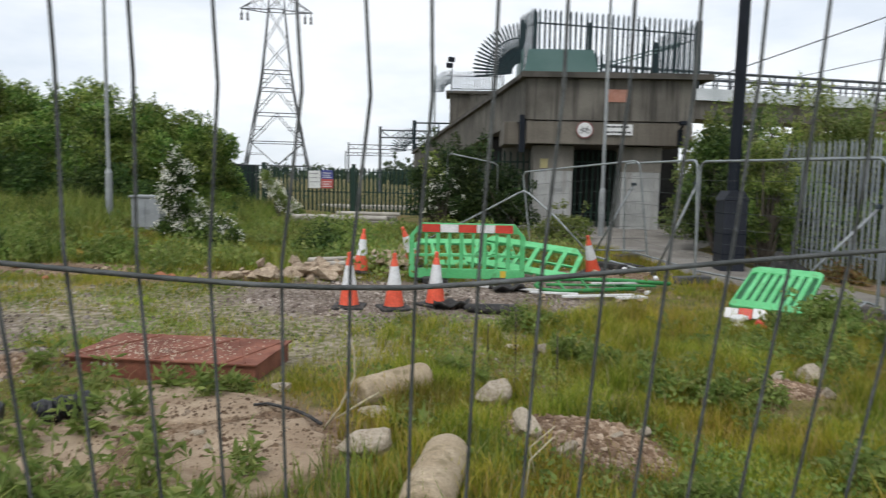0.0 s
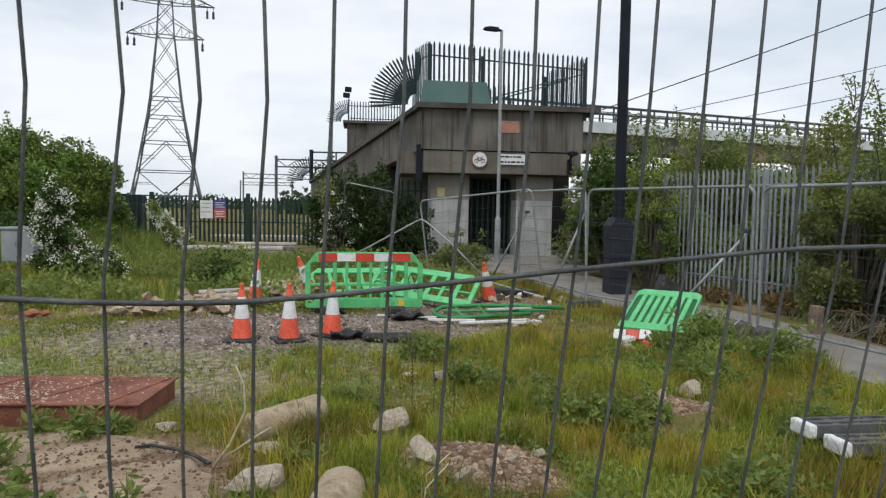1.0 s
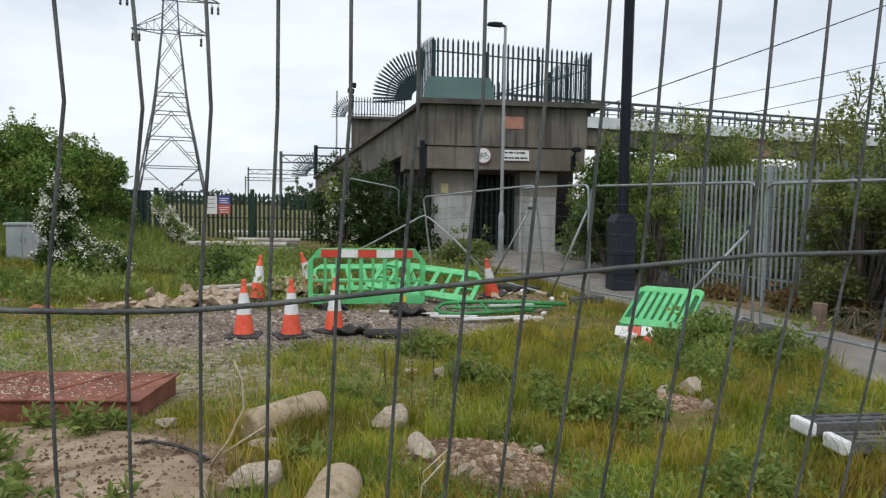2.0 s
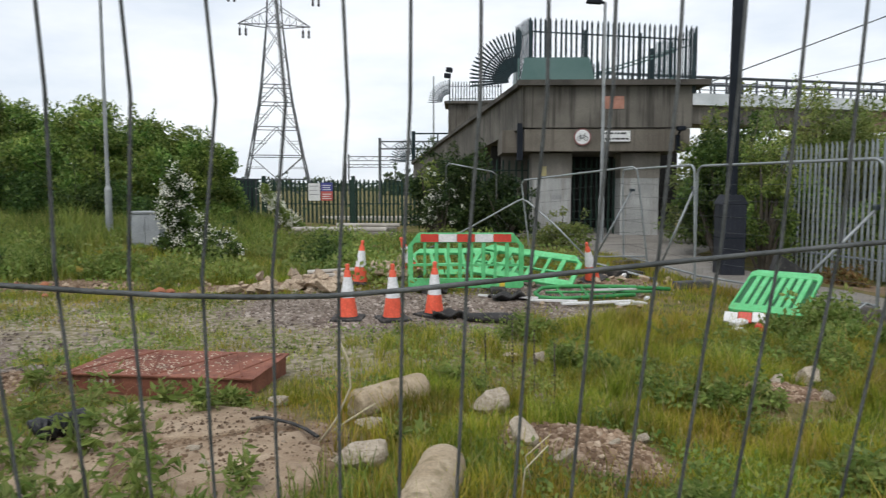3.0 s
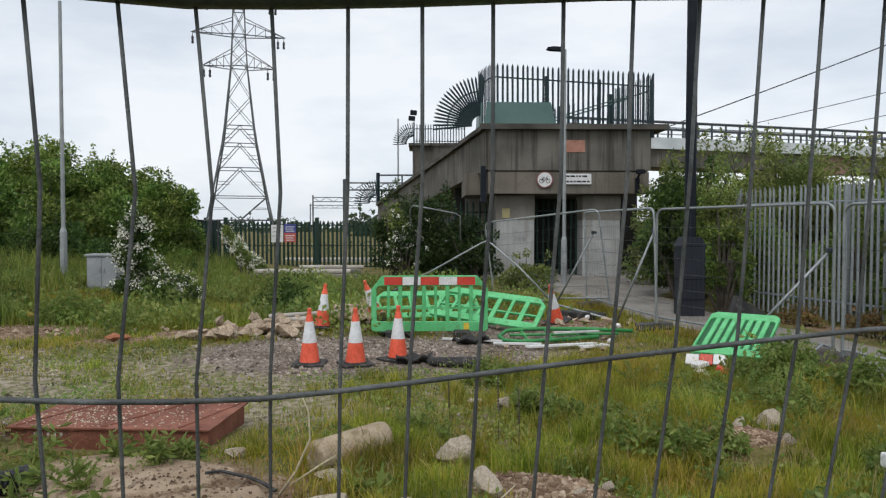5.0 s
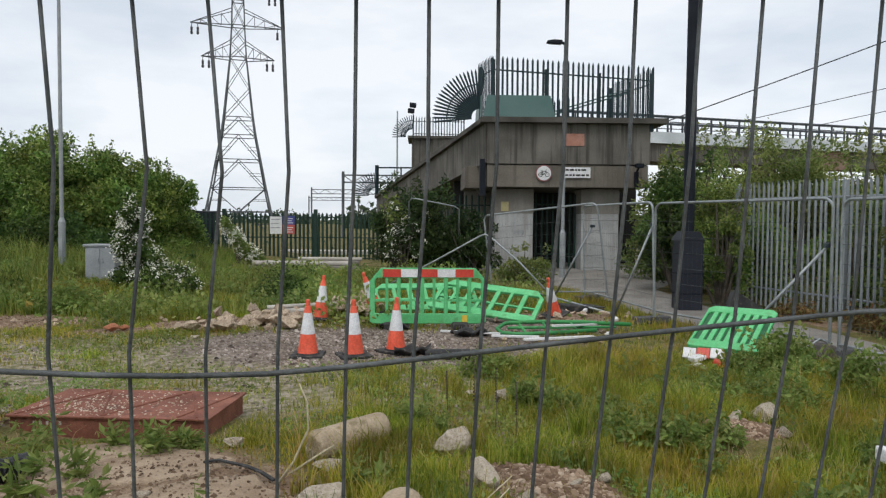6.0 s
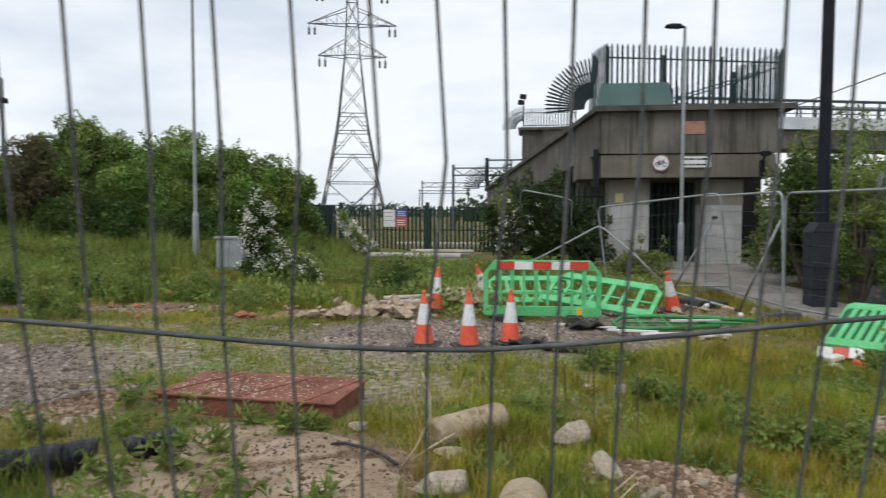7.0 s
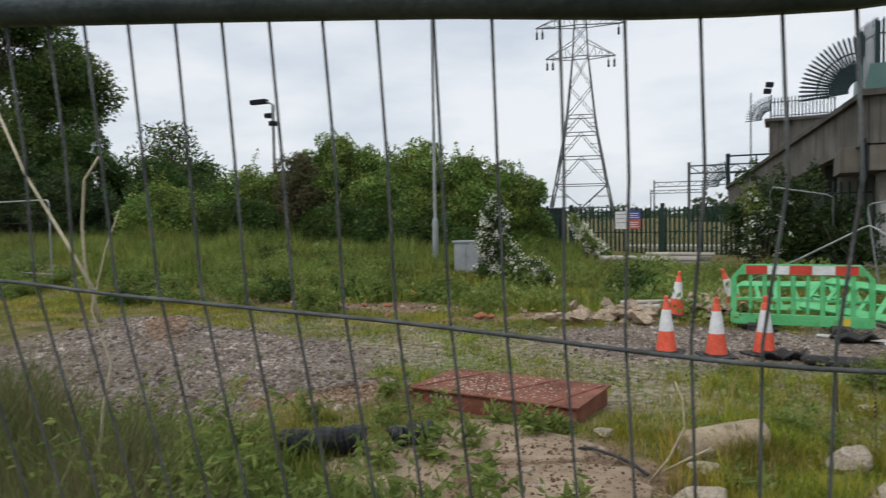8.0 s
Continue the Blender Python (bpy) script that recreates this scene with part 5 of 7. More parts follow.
rb = thing("broken_board", "red and white reflective board fallen below the leaning barrier", "board", "broken boards", at=(3.46, 8.86, 0.17), turn=-30)
for i in range(3):
    bm = bmesh.new()
    box(bm, (-0.24 + 0.16 * i, -0.02, -0.07), (-0.085 + 0.16 * i, 0.02, 0.07), pose(0, 0, 0.01 * i, -35, 0, 0), bevel=0.012)
    part("reflective_panel", bm, M_REFRED if i == 1 else M_REFWHITE, rb, "red reflective panel" if i == 1 else "white reflective panel")

# ---- rusted steel tray ----
tray = thing("steel_tray", "upturned rusty red steel tray strewn with grit", "steel tray", at=(-2.515, 6.53, gz(-2.47, 6.5) - 0.085), turn=-5)
bm = bmesh.new()
box(bm, (-0.825, -0.43, 0), (0.825, 0.43, 0.25), bevel=0.012)
part("body", bm, M_RUST, tray, "deep rusty red steel")
bm = bmesh.new()
box(bm, (-0.85, -0.455, 0.251), (0.85, 0.455, 0.268), bevel=0.004)
top = part("top_plate", bm, M_RUST, tray)
for a, c in (((-0.78, -0.42), (-0.42, 0.42)), ((-0.42, 0.42), (-0.05, -0.42)), ((-0.05, -0.42), (0.35, 0.42)), ((0.35, 0.42), (0.74, -0.42)), ((0.58, -0.42), (0.80, 0.40))):
    bm = bmesh.new()
    rod(bm, (a[0], a[1], 0.268), (c[0], c[1], 0.268), 0.012, seg=6)
    part("rib", bm, M_RUST, top)
for i in range(5):
    x = -0.38 + 0.055 * i
    bm = bmesh.new()
    box(bm, (x - 0.245, -0.4335, 0.19), (x - 0.224, -0.4305, 0.218))
    part("stencil_mark", bm, M_TIMBER, tray, "worn white stencilled mark")
rnd = random.Random(77)
bm = bmesh.new()
for i in range(620):
    x, y = rnd.gauss(-0.22, 0.46), rnd.gauss(-0.10, 0.24)
    if abs(x) < 0.8 and abs(y) < 0.43:
        s = rnd.uniform(0.003, 0.009)
        box(bm, (-s, -s * 0.8, 0), (s, s * 0.8, s * 0.9), pose(x, y, 0.266, rnd.uniform(-20, 20), rnd.uniform(-20, 20), rnd.uniform(0, 180)))
g = whole("loose_grit", bm, M_STONE, "pale grit scattered on the rusty plate", "grit", kind="stuff", m=pose(-2.515, 6.53, gz(-2.47, 6.5) - 0.085, 0, 0, -5))


# ---- stones ----
def rock_mesh(seed, name, mat, rough=0.28, flat=0.7, cut=0.45, faces=9):
    rnd = random.Random(seed)
    bm = bmesh.new()
    bmesh.ops.create_icosphere(bm, subdivisions=3, radius=1.0)
    cuts = [(Vector((rnd.uniform(-1, 1), rnd.uniform(-1, 1), rnd.uniform(-1, 1))).normalized(), rnd.uniform(cut, cut + 0.22)) for _ in range(faces)]
    off = Vector((rnd.uniform(0, 50), rnd.uniform(0, 50), rnd.uniform(0, 50)))
    for v in bm.verts:
        p = v.co.copy()
        for d, k in cuts:
            s = p.dot(d)
            if s > k:
                p -= d * (s - k) * 0.97
        p *= 1 + rough * 0.22 * noise.noise(p * 1.7 + off) + 0.05 * noise.noise(p * 6 + off)
        v.co = Vector((p.x * 1.1, p.y * 0.85, p.z * flat))
    me = mesh_from(bm, name)
    me.materials.append(mat)
    return me


ROCKS = [rock_mesh(60 + i, "boulder", M_STONE, flat=0.95, cut=0.36, faces=9, rough=0.2) for i in range(4)]
RUBBLE_CUT = dict(cut=0.34, faces=12)
BRICKS = rock_mesh(41, "brick_lump", surface("broken_red_brick", (0.34, 0.12, 0.06), (0.46, 0.20, 0.11), 0.9, 6, 50, 0.5), 0.3, 0.6)
RUBBLE = [rock_mesh(20 + i, "rubble_stone", M_RUBBLE, 0.35, 0.8, **RUBBLE_CUT) for i in range(6)]


def stone(me, x, y, s, turn, mat, name="boulder", label="pale weathered limestone boulder in the grass", group="boulders", sink=0.25, sz=1.0, tilt=0):
    ob = new(name, me)
    ob.matrix_basis = pose(x, y, gz(x, y) + s * sz * (0.7 - sink), tilt, 0, turn) @ Matrix.Diagonal((s, s, s * sz, 1))
    return tagged(ob, label, "stone", group)


for i, (x, y, s, t, sz) in enumerate(((0.21, 5.72, 0.185, 50, 1.05), (0.78, 7.25, 0.13, 60, 1.0), (3.12, 6.62, 0.20, 10, 0.75), (0.40, 4.85, 0.15, 80, 0.9), (-0.66, 4.62, 0.20, 30, 0.8), (-0.62, 5.35, 0.16, 10, 0.55),
                                      (2.95, 5.95, 0.09, 40, 0.8), (0.98, 4.75, 0.05, 0, 0.8), (1.2, 4.95, 0.065, 50, 0.8), (-1.42, 5.75, 0.10, 15, 0.9), (-0.85, 5.55, 0.11, 75, 0.8), (2.72, 6.35, 0.10, 25, 0.7),
                                      (-1.75, 4.75, 0.06, 10, 0.7), (-2.2, 4.9, 0.05, 50, 0.7), (-1.6, 4.55, 0.07, 80, 0.6), (0.62, 4.5, 0.08, 0, 0.9), (0.5, 7.5, 0.10, 0, 0.6), (-3.3, 10.7, 0.09, 0, 0.6))):
    stone(ROCKS[i % 4], x, y, s, t, M_STONE, sz=sz)


def core(x0, y0, x1, y1, r, z0, z1, label):
    """A rough sandy concrete cylinder lying on the ground."""
    a, b = Vector((x0, y0, z0)), Vector((x1, y1, z1))
    d = (b - a)
    L = d.length
    bm = bmesh.new()
    prof = [(r * 0.5, 0.02), (r * 0.86, 0.0), (r * 0.97, 0.03), (r, 0.10), (r * 0.95, 0.113), (r * 0.95, 0.122), (r, 0.135)] + [(r * (1 + 0.012 * math.sin(9 * k)), 0.14 + (L - 0.2) * k / 8) for k in range(1, 8)] + [(r, L - 0.05), (r * 0.93, L - 0.012), (r * 0.5, L)]
    turned(bm, prof, 22)
    for v in bm.verts:
        v.co += v.co.normalized() * 0.012 * noise.noise(v.co * 9)
    ob = whole("concrete_cylinder", bm, M_PIPE, label, "concrete cylinder", "concrete cylinders", smooth=True)
    ob.matrix_basis = Matrix.Translation(a) @ d.to_track_quat("Z", "Y").to_matrix().to_4x4()


core(-0.82, 5.53, -0.31, 6.02, 0.125, 0.10, 0.12, "sandy concrete cylinder lying in the grass")
core(-0.23, 3.60, -0.10, 4.38, 0.14, 0.12, 0.13, "sandy concrete cylinder lying end-on in the grass")

# rubble heap beside the work area
rnd = random.Random(31)
for i in range(96):
    t = rnd.random()
    x, y = -3.4 + 2.6 * t + rnd.gauss(0, 0.2), 11.62 + 0.95 * t + rnd.gauss(0, 0.3)
    s = rnd.uniform(0.06, 0.2)
    if abs(x + 1.72) < 0.34 and y < 12.35:
        continue
    stone(RUBBLE[i % 6], x, y, s, rnd.uniform(0, 360), M_RUBBLE, "rubble_stone", "brown broken stone in a rubble heap", "rubble stones", sink=0.25 - 1.1 * rnd.random() * (rnd.random() < 0.4), tilt=rnd.uniform(-30, 30))
for x, y, s in ((-3.25, 11.35, 0.2), (-2.8, 11.5, 0.2), (-2.4, 11.75, 0.25), (-2.15, 11.4, 0.24), (-1.35, 12.9, 0.28), (-1.15, 12.5, 0.25), (-0.95, 12.9, 0.25), (-3.6, 11.35, 0.16), (-2.7, 11.95, 0.22), (-1.25, 13.15, 0.3), (-0.75, 12.7, 0.24), (-1.05, 13.2, 0.33)):
    stone(RUBBLE[int(s * 100) % 6], x, y, s, 40 * x, M_RUBBLE, "rubble_stone", "large brown broken stone in a rubble heap", "rubble stones")
rnd = random.Random(32)
for i in range(26):
    x, y = 2.5 + rnd.gauss(0, 0.55), 13.2 + rnd.gauss(0, 0.4)
    stone(RUBBLE[i % 6], x, y, rnd.uniform(0.05, 0.13), rnd.uniform(0, 360), M_RUBBLE, "rubble_stone", "brown broken stone by the fence", "rubble stones")
for i in range(22):
    x, y = rnd.uniform(-1.0, 3.4), rnd.uniform(10.4, 12.4)
    stone(RUBBLE[i % 6], x, y, rnd.uniform(0.03, 0.075), rnd.uniform(0, 360), M_RUBBLE, "rubble_stone", "small broken stone on gravel", "rubble stones")
for x, y, s in ((-4.85, 11.4, 0.13), (-4.7, 11.5, 0.09), (-6.6, 11.3, 0.07), (-7.3, 12.5, 0.10), (-7.9, 12.6, 0.08)):
    stone(BRICKS, x, y, s, 40 * x, M_RUBBLE, "brick_lump", "orange-brown broken brick lump in the grass", "brick lumps")
for p, q, r in (((-2.65, 12.45, 0.28), (-1.25, 12.65, 0.34), 0.042), ((-2.5, 12.2, 0.24), (-1.95, 12.3, 0.26), 0.045)):
    bm = bmesh.new()
    rod(bm, p, q, r, seg=10)
    whole("grey_pipe", bm, M_TIMBER, "short pale grey pipe on the rubble", "pipe", "pipes on the rubble")


rnd = random.Random(35)
for i in range(44):
    cx, cy, sx, sy = ((0.76, 4.85, 0.28, 0.34), (2.65, 6.1, 0.22, 0.16))[i % 2]
    stone(RUBBLE[i % 6], cx + rnd.gauss(0, sx), cy + rnd.gauss(0, sy), rnd.uniform(0.012, 0.032), rnd.uniform(0, 360), M_RUBBLE, "rubble_stone", "small brown stone on a heap of chippings", "heap stones", sink=0.3)
rnd = random.Random(36)
for i in range(34):
    x = rnd.uniform(-3.9, -0.9)
    stone(ROCKS[i % 4], x - 0.2, 11.25 + 0.25 * (x + 3.9) + rnd.gauss(0, 0.22), rnd.uniform(0.03, 0.075), rnd.uniform(0, 360), M_STONE, "rubble_stone", "small pale broken stone before the rubble heap", "pale rubble")
rnd = random.Random(33)
for i in range(30):
    x, y = rnd.choice((-7.4, -10.4, -4.8)) + rnd.gauss(0, 0.8), 12.5 + rnd.gauss(0, 0.22)
    stone(RUBBLE[i % 6], x, y, rnd.uniform(0.03, 0.09), rnd.uniform(0, 360), M_RUBBLE, "rubble_stone", "small brown clod on bare red soil", "soil clods")


def on_slab(x, y):
    """Where the broken sandy slabs lie."""
    return (((x + 2.15) / 0.8) ** 2 + ((y - 5.4) / 0.46) ** 2 < 1) | (((x + 1.4) / 0.5) ** 2 + ((y - 4.5) / 0.58) ** 2 < 1) | (((x + 2.65) / 0.5) ** 2 + ((y - 4.5) / 0.42) ** 2 < 1)


def gravel_stuff():
    """Loose chippings where the ground is bare."""
    rnd = np.random.RandomState(4)
    n = 44000
    x = np.concatenate([rnd.uniform(-13, 4, n), rnd.normal(0.76, 0.34, 7000), rnd.normal(2.65, 0.3, 1800), rnd.normal(-1.9, 0.7, 2600), rnd.normal(-8.9, 0.7, 1500), rnd.normal(-4.2, 0.5, 1200), rnd.normal(-3.75, 0.3, 1600)])
    y = np.concatenate([rnd.uniform(3.6, 13.5, n), rnd.normal(4.85, 0.40, 7000), rnd.normal(6.1, 0.2, 1800), rnd.normal(4.85, 0.45, 2600), rnd.normal(8.3, 0.6, 1500), rnd.normal(5.9, 0.3, 1200), rnd.normal(6.45, 0.28, 1600)])
    g, s, d = zones(x, y)
    keep = (((np.maximum(g, s) + rnd.uniform(-0.25, 0.25, len(x))) > 0.55) & ~(on_slab(x, y) & (rnd.rand(len(x)) < 0.55))) | ((d > 0.4) & (rnd.rand(len(x)) < 0.3) & (patchy(x * 1.9, y * 1.9) > 0.45))
    for brown in (False, True):
        k = keep & ((s > g * 0.8) == brown)
        chips(rnd, x[k], y[k], brown)


def chips(rnd, x, y, brown):
    n = len(x)
    z = ground_z(x, y) + 0.026 * on_slab(x, y)
    sz = (0.8 if brown else 1.0) * rnd.uniform(0.008, 0.026, n) * np.where(rnd.rand(n) < 0.09, 2.0, 1.0)
    sz = sz * np.where((y > 9.2) & (x > -4.5), 0.85, 1.0) * np.where((abs(x + 2.0) < 1.2) & (abs(y - 4.8) < 1.0), 0.6, 1.0)
    base = np.array([(-1, -0.7, -0.2), (1, -0.8, -0.2), (0.9, 0.8, -0.2), (-0.8, 0.9, -0.2), (-0.5, -0.4, 0.6), (0.6, -0.3, 0.75), (0.4, 0.5, 0.55), (-0.4, 0.4, 0.7)])
    a = rnd.uniform(0, 6.28, n)
    jit = rnd.uniform(0.7, 1.3, (n, 8, 3))
    v = base[None] * jit * sz[:, None, None]
    c, s_ = np.cos(a)[:, None], np.sin(a)[:, None]
    vx, vy = v[..., 0] * c - v[..., 1] * s_, v[..., 0] * s_ + v[..., 1] * c
    verts = np.stack([vx + x[:, None], vy + y[:, None], v[..., 2] + z[:, None]], -1).reshape(-1, 3)
    f = np.array([(4, 5, 6, 7), (0, 1, 5, 4), (1, 2, 6, 5), (2, 3, 7, 6), (3, 0, 4, 7)])
    faces = (f[None] + 8 * np.arange(n)[:, None, None]).reshape(-1, 4)
    me = bpy.data.meshes.new("gravel")
    me.from_pydata(verts.tolist(), [], faces.tolist())
    if brown:
        me.materials.append(foliage("brown_chippings", [(0.10, 0.062, 0.038), (0.175, 0.117, 0.075), (0.255, 0.18, 0.12), (0.39, 0.31, 0.23)], 0.9, 0.0, hues=(0.5, 0.49)))
        tagged(new("rubble_chippings", me), "reddish brown broken chippings on bare soil", "rubble", kind="stuff")
    else:
        me.materials.append(foliage("grey_chippings", [(0.075, 0.057, 0.045), (0.168, 0.134, 0.11), (0.27, 0.231, 0.198), (0.42, 0.373, 0.326)], 0.9, 0.0, hues=(0.5, 0.49)))
        tagged(new("gravel", me), "grey and brown gravel chippings on bare ground", "gravel", kind="stuff")


gravel_stuff()


# ---- broken tan slab, hose, mats, blocks ----
def slab(pts, c, seed):
    bm = bmesh.new()
    c = Vector(c)
    rings = []
    for k, (f, h) in enumerate(((1.0, -0.05), (0.985, 0.012), (0.93, 0.022), (0.6, 0.026), (0.3, 0.026))):
        ring = []
        for i in range(60):
            t = i / 60 * len(pts)
            a, b = Vector(pts[int(t)]), Vector(pts[(int(t) + 1) % len(pts)])
            p = c + (a.lerp(b, t % 1) - c) * (f * (1 + 0.09 * noise.noise((i * 0.5, k * 0.2, seed))))
            ring.append(bm.verts.new((p.x, p.y, gz(p.x, p.y) + h + 0.014 * noise.noise((p.x * 4, p.y * 4, seed)) + 0.008 * noise.noise((p.x * 13, p.y * 13, seed)))))
        rings.append(ring)
    for s, t in zip(rings, rings[1:]):
        for i in range(60):
            bm.faces.new((s[i], s[(i + 1) % 60], t[(i + 1) % 60], t[i]))
    bm.faces.new(rings[-1])
    whole("broken_slab", bm, M_SLAB, "broken tan concrete slab half buried in soil", "slab", "broken slabs", smooth=True)


slab([(-3.0, 5.35), (-2.85, 5.78), (-2.45, 5.92), (-2.1, 5.86), (-1.7, 5.62), (-1.32, 5.40), (-1.45, 5.12), (-1.8, 4.92), (-2.3, 4.85), (-2.7, 5.0)], (-2.15, 5.35), 1)
slab([(-1.75, 4.88), (-1.42, 5.08), (-1.12, 5.12), (-0.92, 4.85), (-0.86, 4.45), (-1.0, 4.05), (-1.4, 3.85), (-1.85, 4.1), (-2.0, 4.55)], (-1.4, 4.5), 5)
slab([(-3.05, 5.05), (-2.6, 4.92), (-2.2, 4.72), (-2.1, 4.3), (-2.5, 4.05), (-3.0, 4.2), (-3.3, 4.65)], (-2.65, 4.5), 9)


def strip(pts, w, name, label, mat, t=0.012):
    """A flat flexible strip along points."""
    bm = bmesh.new()
    pts = [Vector(p) for p in pts]
    rows = []
    for i, p in enumerate(pts):
        d = (pts[min(i + 1, len(pts) - 1)] - pts[max(i - 1, 0)])
        s = Vector((-d.y, d.x, 0)).normalized() * w / 2
        rows.append([bm.verts.new(p + s), bm.verts.new(p - s), bm.verts.new(p - s - Vector((0, 0, t))), bm.verts.new(p + s - Vector((0, 0, t)))])
    for a, b in zip(rows, rows[1:]):
        for k in range(4):
            bm.faces.new((a[k], a[(k + 1) % 4], b[(k + 1) % 4], b[k]))
    bm.faces.new(rows[0])
    bm.faces.new(rows[-1][::-1])
    whole(name, bm, mat, label, "strip", "rubber strips")


strip([(-1.52, 5.27, 0.10), (-1.42, 5.28, 0.11), (-1.34, 5.22, 0.115), (-1.2, 5.18, 0.10), (-1.08, 5.1, 0.085), (-0.98, 5.02, 0.06)], 0.028, "rubber_strip", "curled dark rubber strip lying on the slab", M_RUBBER)


def hose():
    h = thing("corrugated_hose", "torn black corrugated plastic drain pipe", "drain pipe")
    for k, (p, q, r) in enumerate((((-3.55, 4.45, 0.12), (-2.98, 4.68, 0.16), 0.105), ((-2.86, 4.86, 0.13), (-2.62, 5.05, 0.15), 0.085))):
        p, q = Vector(p), Vector(q)
        bm = bmesh.new()
        n = 26
        pipe_path(bm, [p.lerp(q, i / n) + Vector((0, 0, 0.01 * math.sin(i * 0.6))) for i in range(n + 1)], [r * (1.0 if i % 2 else 0.86) for i in range(n + 1)], 14)
        part("pipe_length", bm, M_HOSE, h, smooth=False)
    return h


hose()


def mat_roll(x, y, turn, w, l, label):
    bm = bmesh.new()
    nx, ny = 12, 6
    g = [[bm.verts.new(((i / nx - 0.5) * l, (j / ny - 0.5) * w, 0.05 + 0.05 * math.sin(i * 0.9 + j * 0.6) * (0.4 + 0.6 * i / nx) + 0.03 * math.cos(j * 1.3))) for j in range(ny + 1)] for i in range(nx + 1)]
    for i in range(nx):
        for j in range(ny):
            bm.faces.new((g[i][j], g[i + 1][j], g[i + 1][j + 1], g[i][j + 1]))
    ex = bmesh.ops.extrude_face_region(bm, geom=bm.faces[:])
    for v in ex["geom"]:
        if isinstance(v, bmesh.types.BMVert):
            v.co.z -= 0.03
    whole("rubber_mat", bm, M_RUBBER, label, "rubber mat", "rubber mats", m=pose(x, y, gz(x, y) + 0.02, 0, 0, turn), smooth=True)


bm = bmesh.new()
pipe_path(bm, [(-0.36, 0.02, 0.05), (-0.32, 0.02, 0.055), (-0.1, 0.0, 0.06), (0.15, -0.02, 0.065), (0.33, -0.01, 0.06), (0.37, 0.0, 0.055)], [0.03, 0.055, 0.065, 0.075, 0.07, 0.03], 14)
for v in bm.verts:
    v.co.y *= 1.5
whole("rubber_roll", bm, M_RUBBER, "rolled black rubber mat lying on the gravel", "rubber mat", "rubber mats", m=pose(0.40, 9.42, gz(0.4, 9.42), 0, 0, -6), smooth=True)
mat_roll(-0.12, 9.72, 4, 0.28, 0.50, "flat black rubber mat beside a cone")
mat_roll(0.75, 11.2, 25, 0.3, 0.55, "folded black rubber sheet by the barrier")
mat_roll(-0.45, 11.9, 0, 0.4, 0.5, "black rubber sheet under the barrier")
for p, q, w in (((1.05, 10.9, 0.06), (1.75, 10.75, 0.07), 0.06), ((1.5, 10.62, 0.05), (2.6, 10.85, 0.06), 0.09), ((2.3, 10.6, 0.05), (2.75, 10.75, 0.05), 0.12), ((0.3, 11.5, 0.04), (1.2, 11.1, 0.06), 0.05), ((2.0, 11.0, 0.2), (2.9, 11.7, 0.12), 0.05)):
    p, q = Vector(p), Vector(q)
    bm = bmesh.new()
    d = q - p
    box(bm, (0, -w / 2, -0.015), (d.length, w / 2, 0.015), Matrix.Translation(p) @ d.to_track_quat("X", "Z").to_matrix().to_4x4(), bevel=0.004)
    whole("white_batten", bm, M_REFWHITE, "dirty white plastic batten among the debris", "batten", "broken battens")
for x, y, s in ((2.85, 11.0, 0.05), (3.35, 12.35, 0.055), (2.6, 10.6, 0.045), (3.05, 13.35, 0.06)):
    bm = bmesh.new()
    box(bm, (-s, -s * 0.6, 0), (s, s * 0.6, s * 0.9), bevel=s * 0.25)
    whole("plastic_fragment", bm, M_REFWHITE, "white broken plastic lump on the debris", "plastic fragment", "plastic fragments", m=pose(x, y, gz(x, y) + 0.05, 10, 12, x * 80))
bm = bmesh.new()
box(bm, (-0.45, -0.25, 0), (0.45, 0.25, 0.16), bevel=0.03)
whole("rubber_block", bm, M_RUBBER, "dark rubber kerb block by the path", "rubber block", m=pose(3.05, 13.9, gz(3.05, 13.9), 0, 4, 20))
bm = bmesh.new()
prism(bm, [(-0.3, 0), (0.38, 0.02), (-0.12, 0.34)], -0.06, 0.06, "y")
whole("dark_offcut", bm, M_RUBBER, "dark triangular sheet offcut beside the barrier", "offcut", m=pose(4.75, 10.6, 0.45, -15, 0, 10))
bm = bmesh.new()
box(bm, (-0.13, -0.11, 0), (0.13, 0.11, 0.30), bevel=0.05)
whole("plastic_bag", bm, M_SACK, "grey plastic sack slumped at the fence foot", "sack", m=pose(5.0, 9.05, 0.0, 8, 10, 30))
bm = bmesh.new()
pipe_path(bm, [(-0.16, 0, 0.1), (-0.12, 0.02, 0.28), (-0.02, 0, 0.34), (0.1, 0, 0.29), (0.13, 0, 0.1)], 0.013, 8)
whole("bent_tube", bm, M_GALV, "bent pale tube over the sack", "tube", m=pose(4.95, 8.9, 0.02, 0, 0, 20), smooth=True)
bm = bmesh.new()
prism(bm, [(-0.06, 0.0), (0.05, 0.02), (0.08, 0.15), (0.0, 0.21), (-0.06, 0.12)], -0.012, 0.012, "y")
whole("yellow_sheet", bm, M_YELLOWLEAF, "small crumpled yellow plastic sheet caught in weeds", "plastic sheet", m=pose(-7.25, 13.5, gz(-7.25, 13.5) + 0.12, -12, 8, 25))
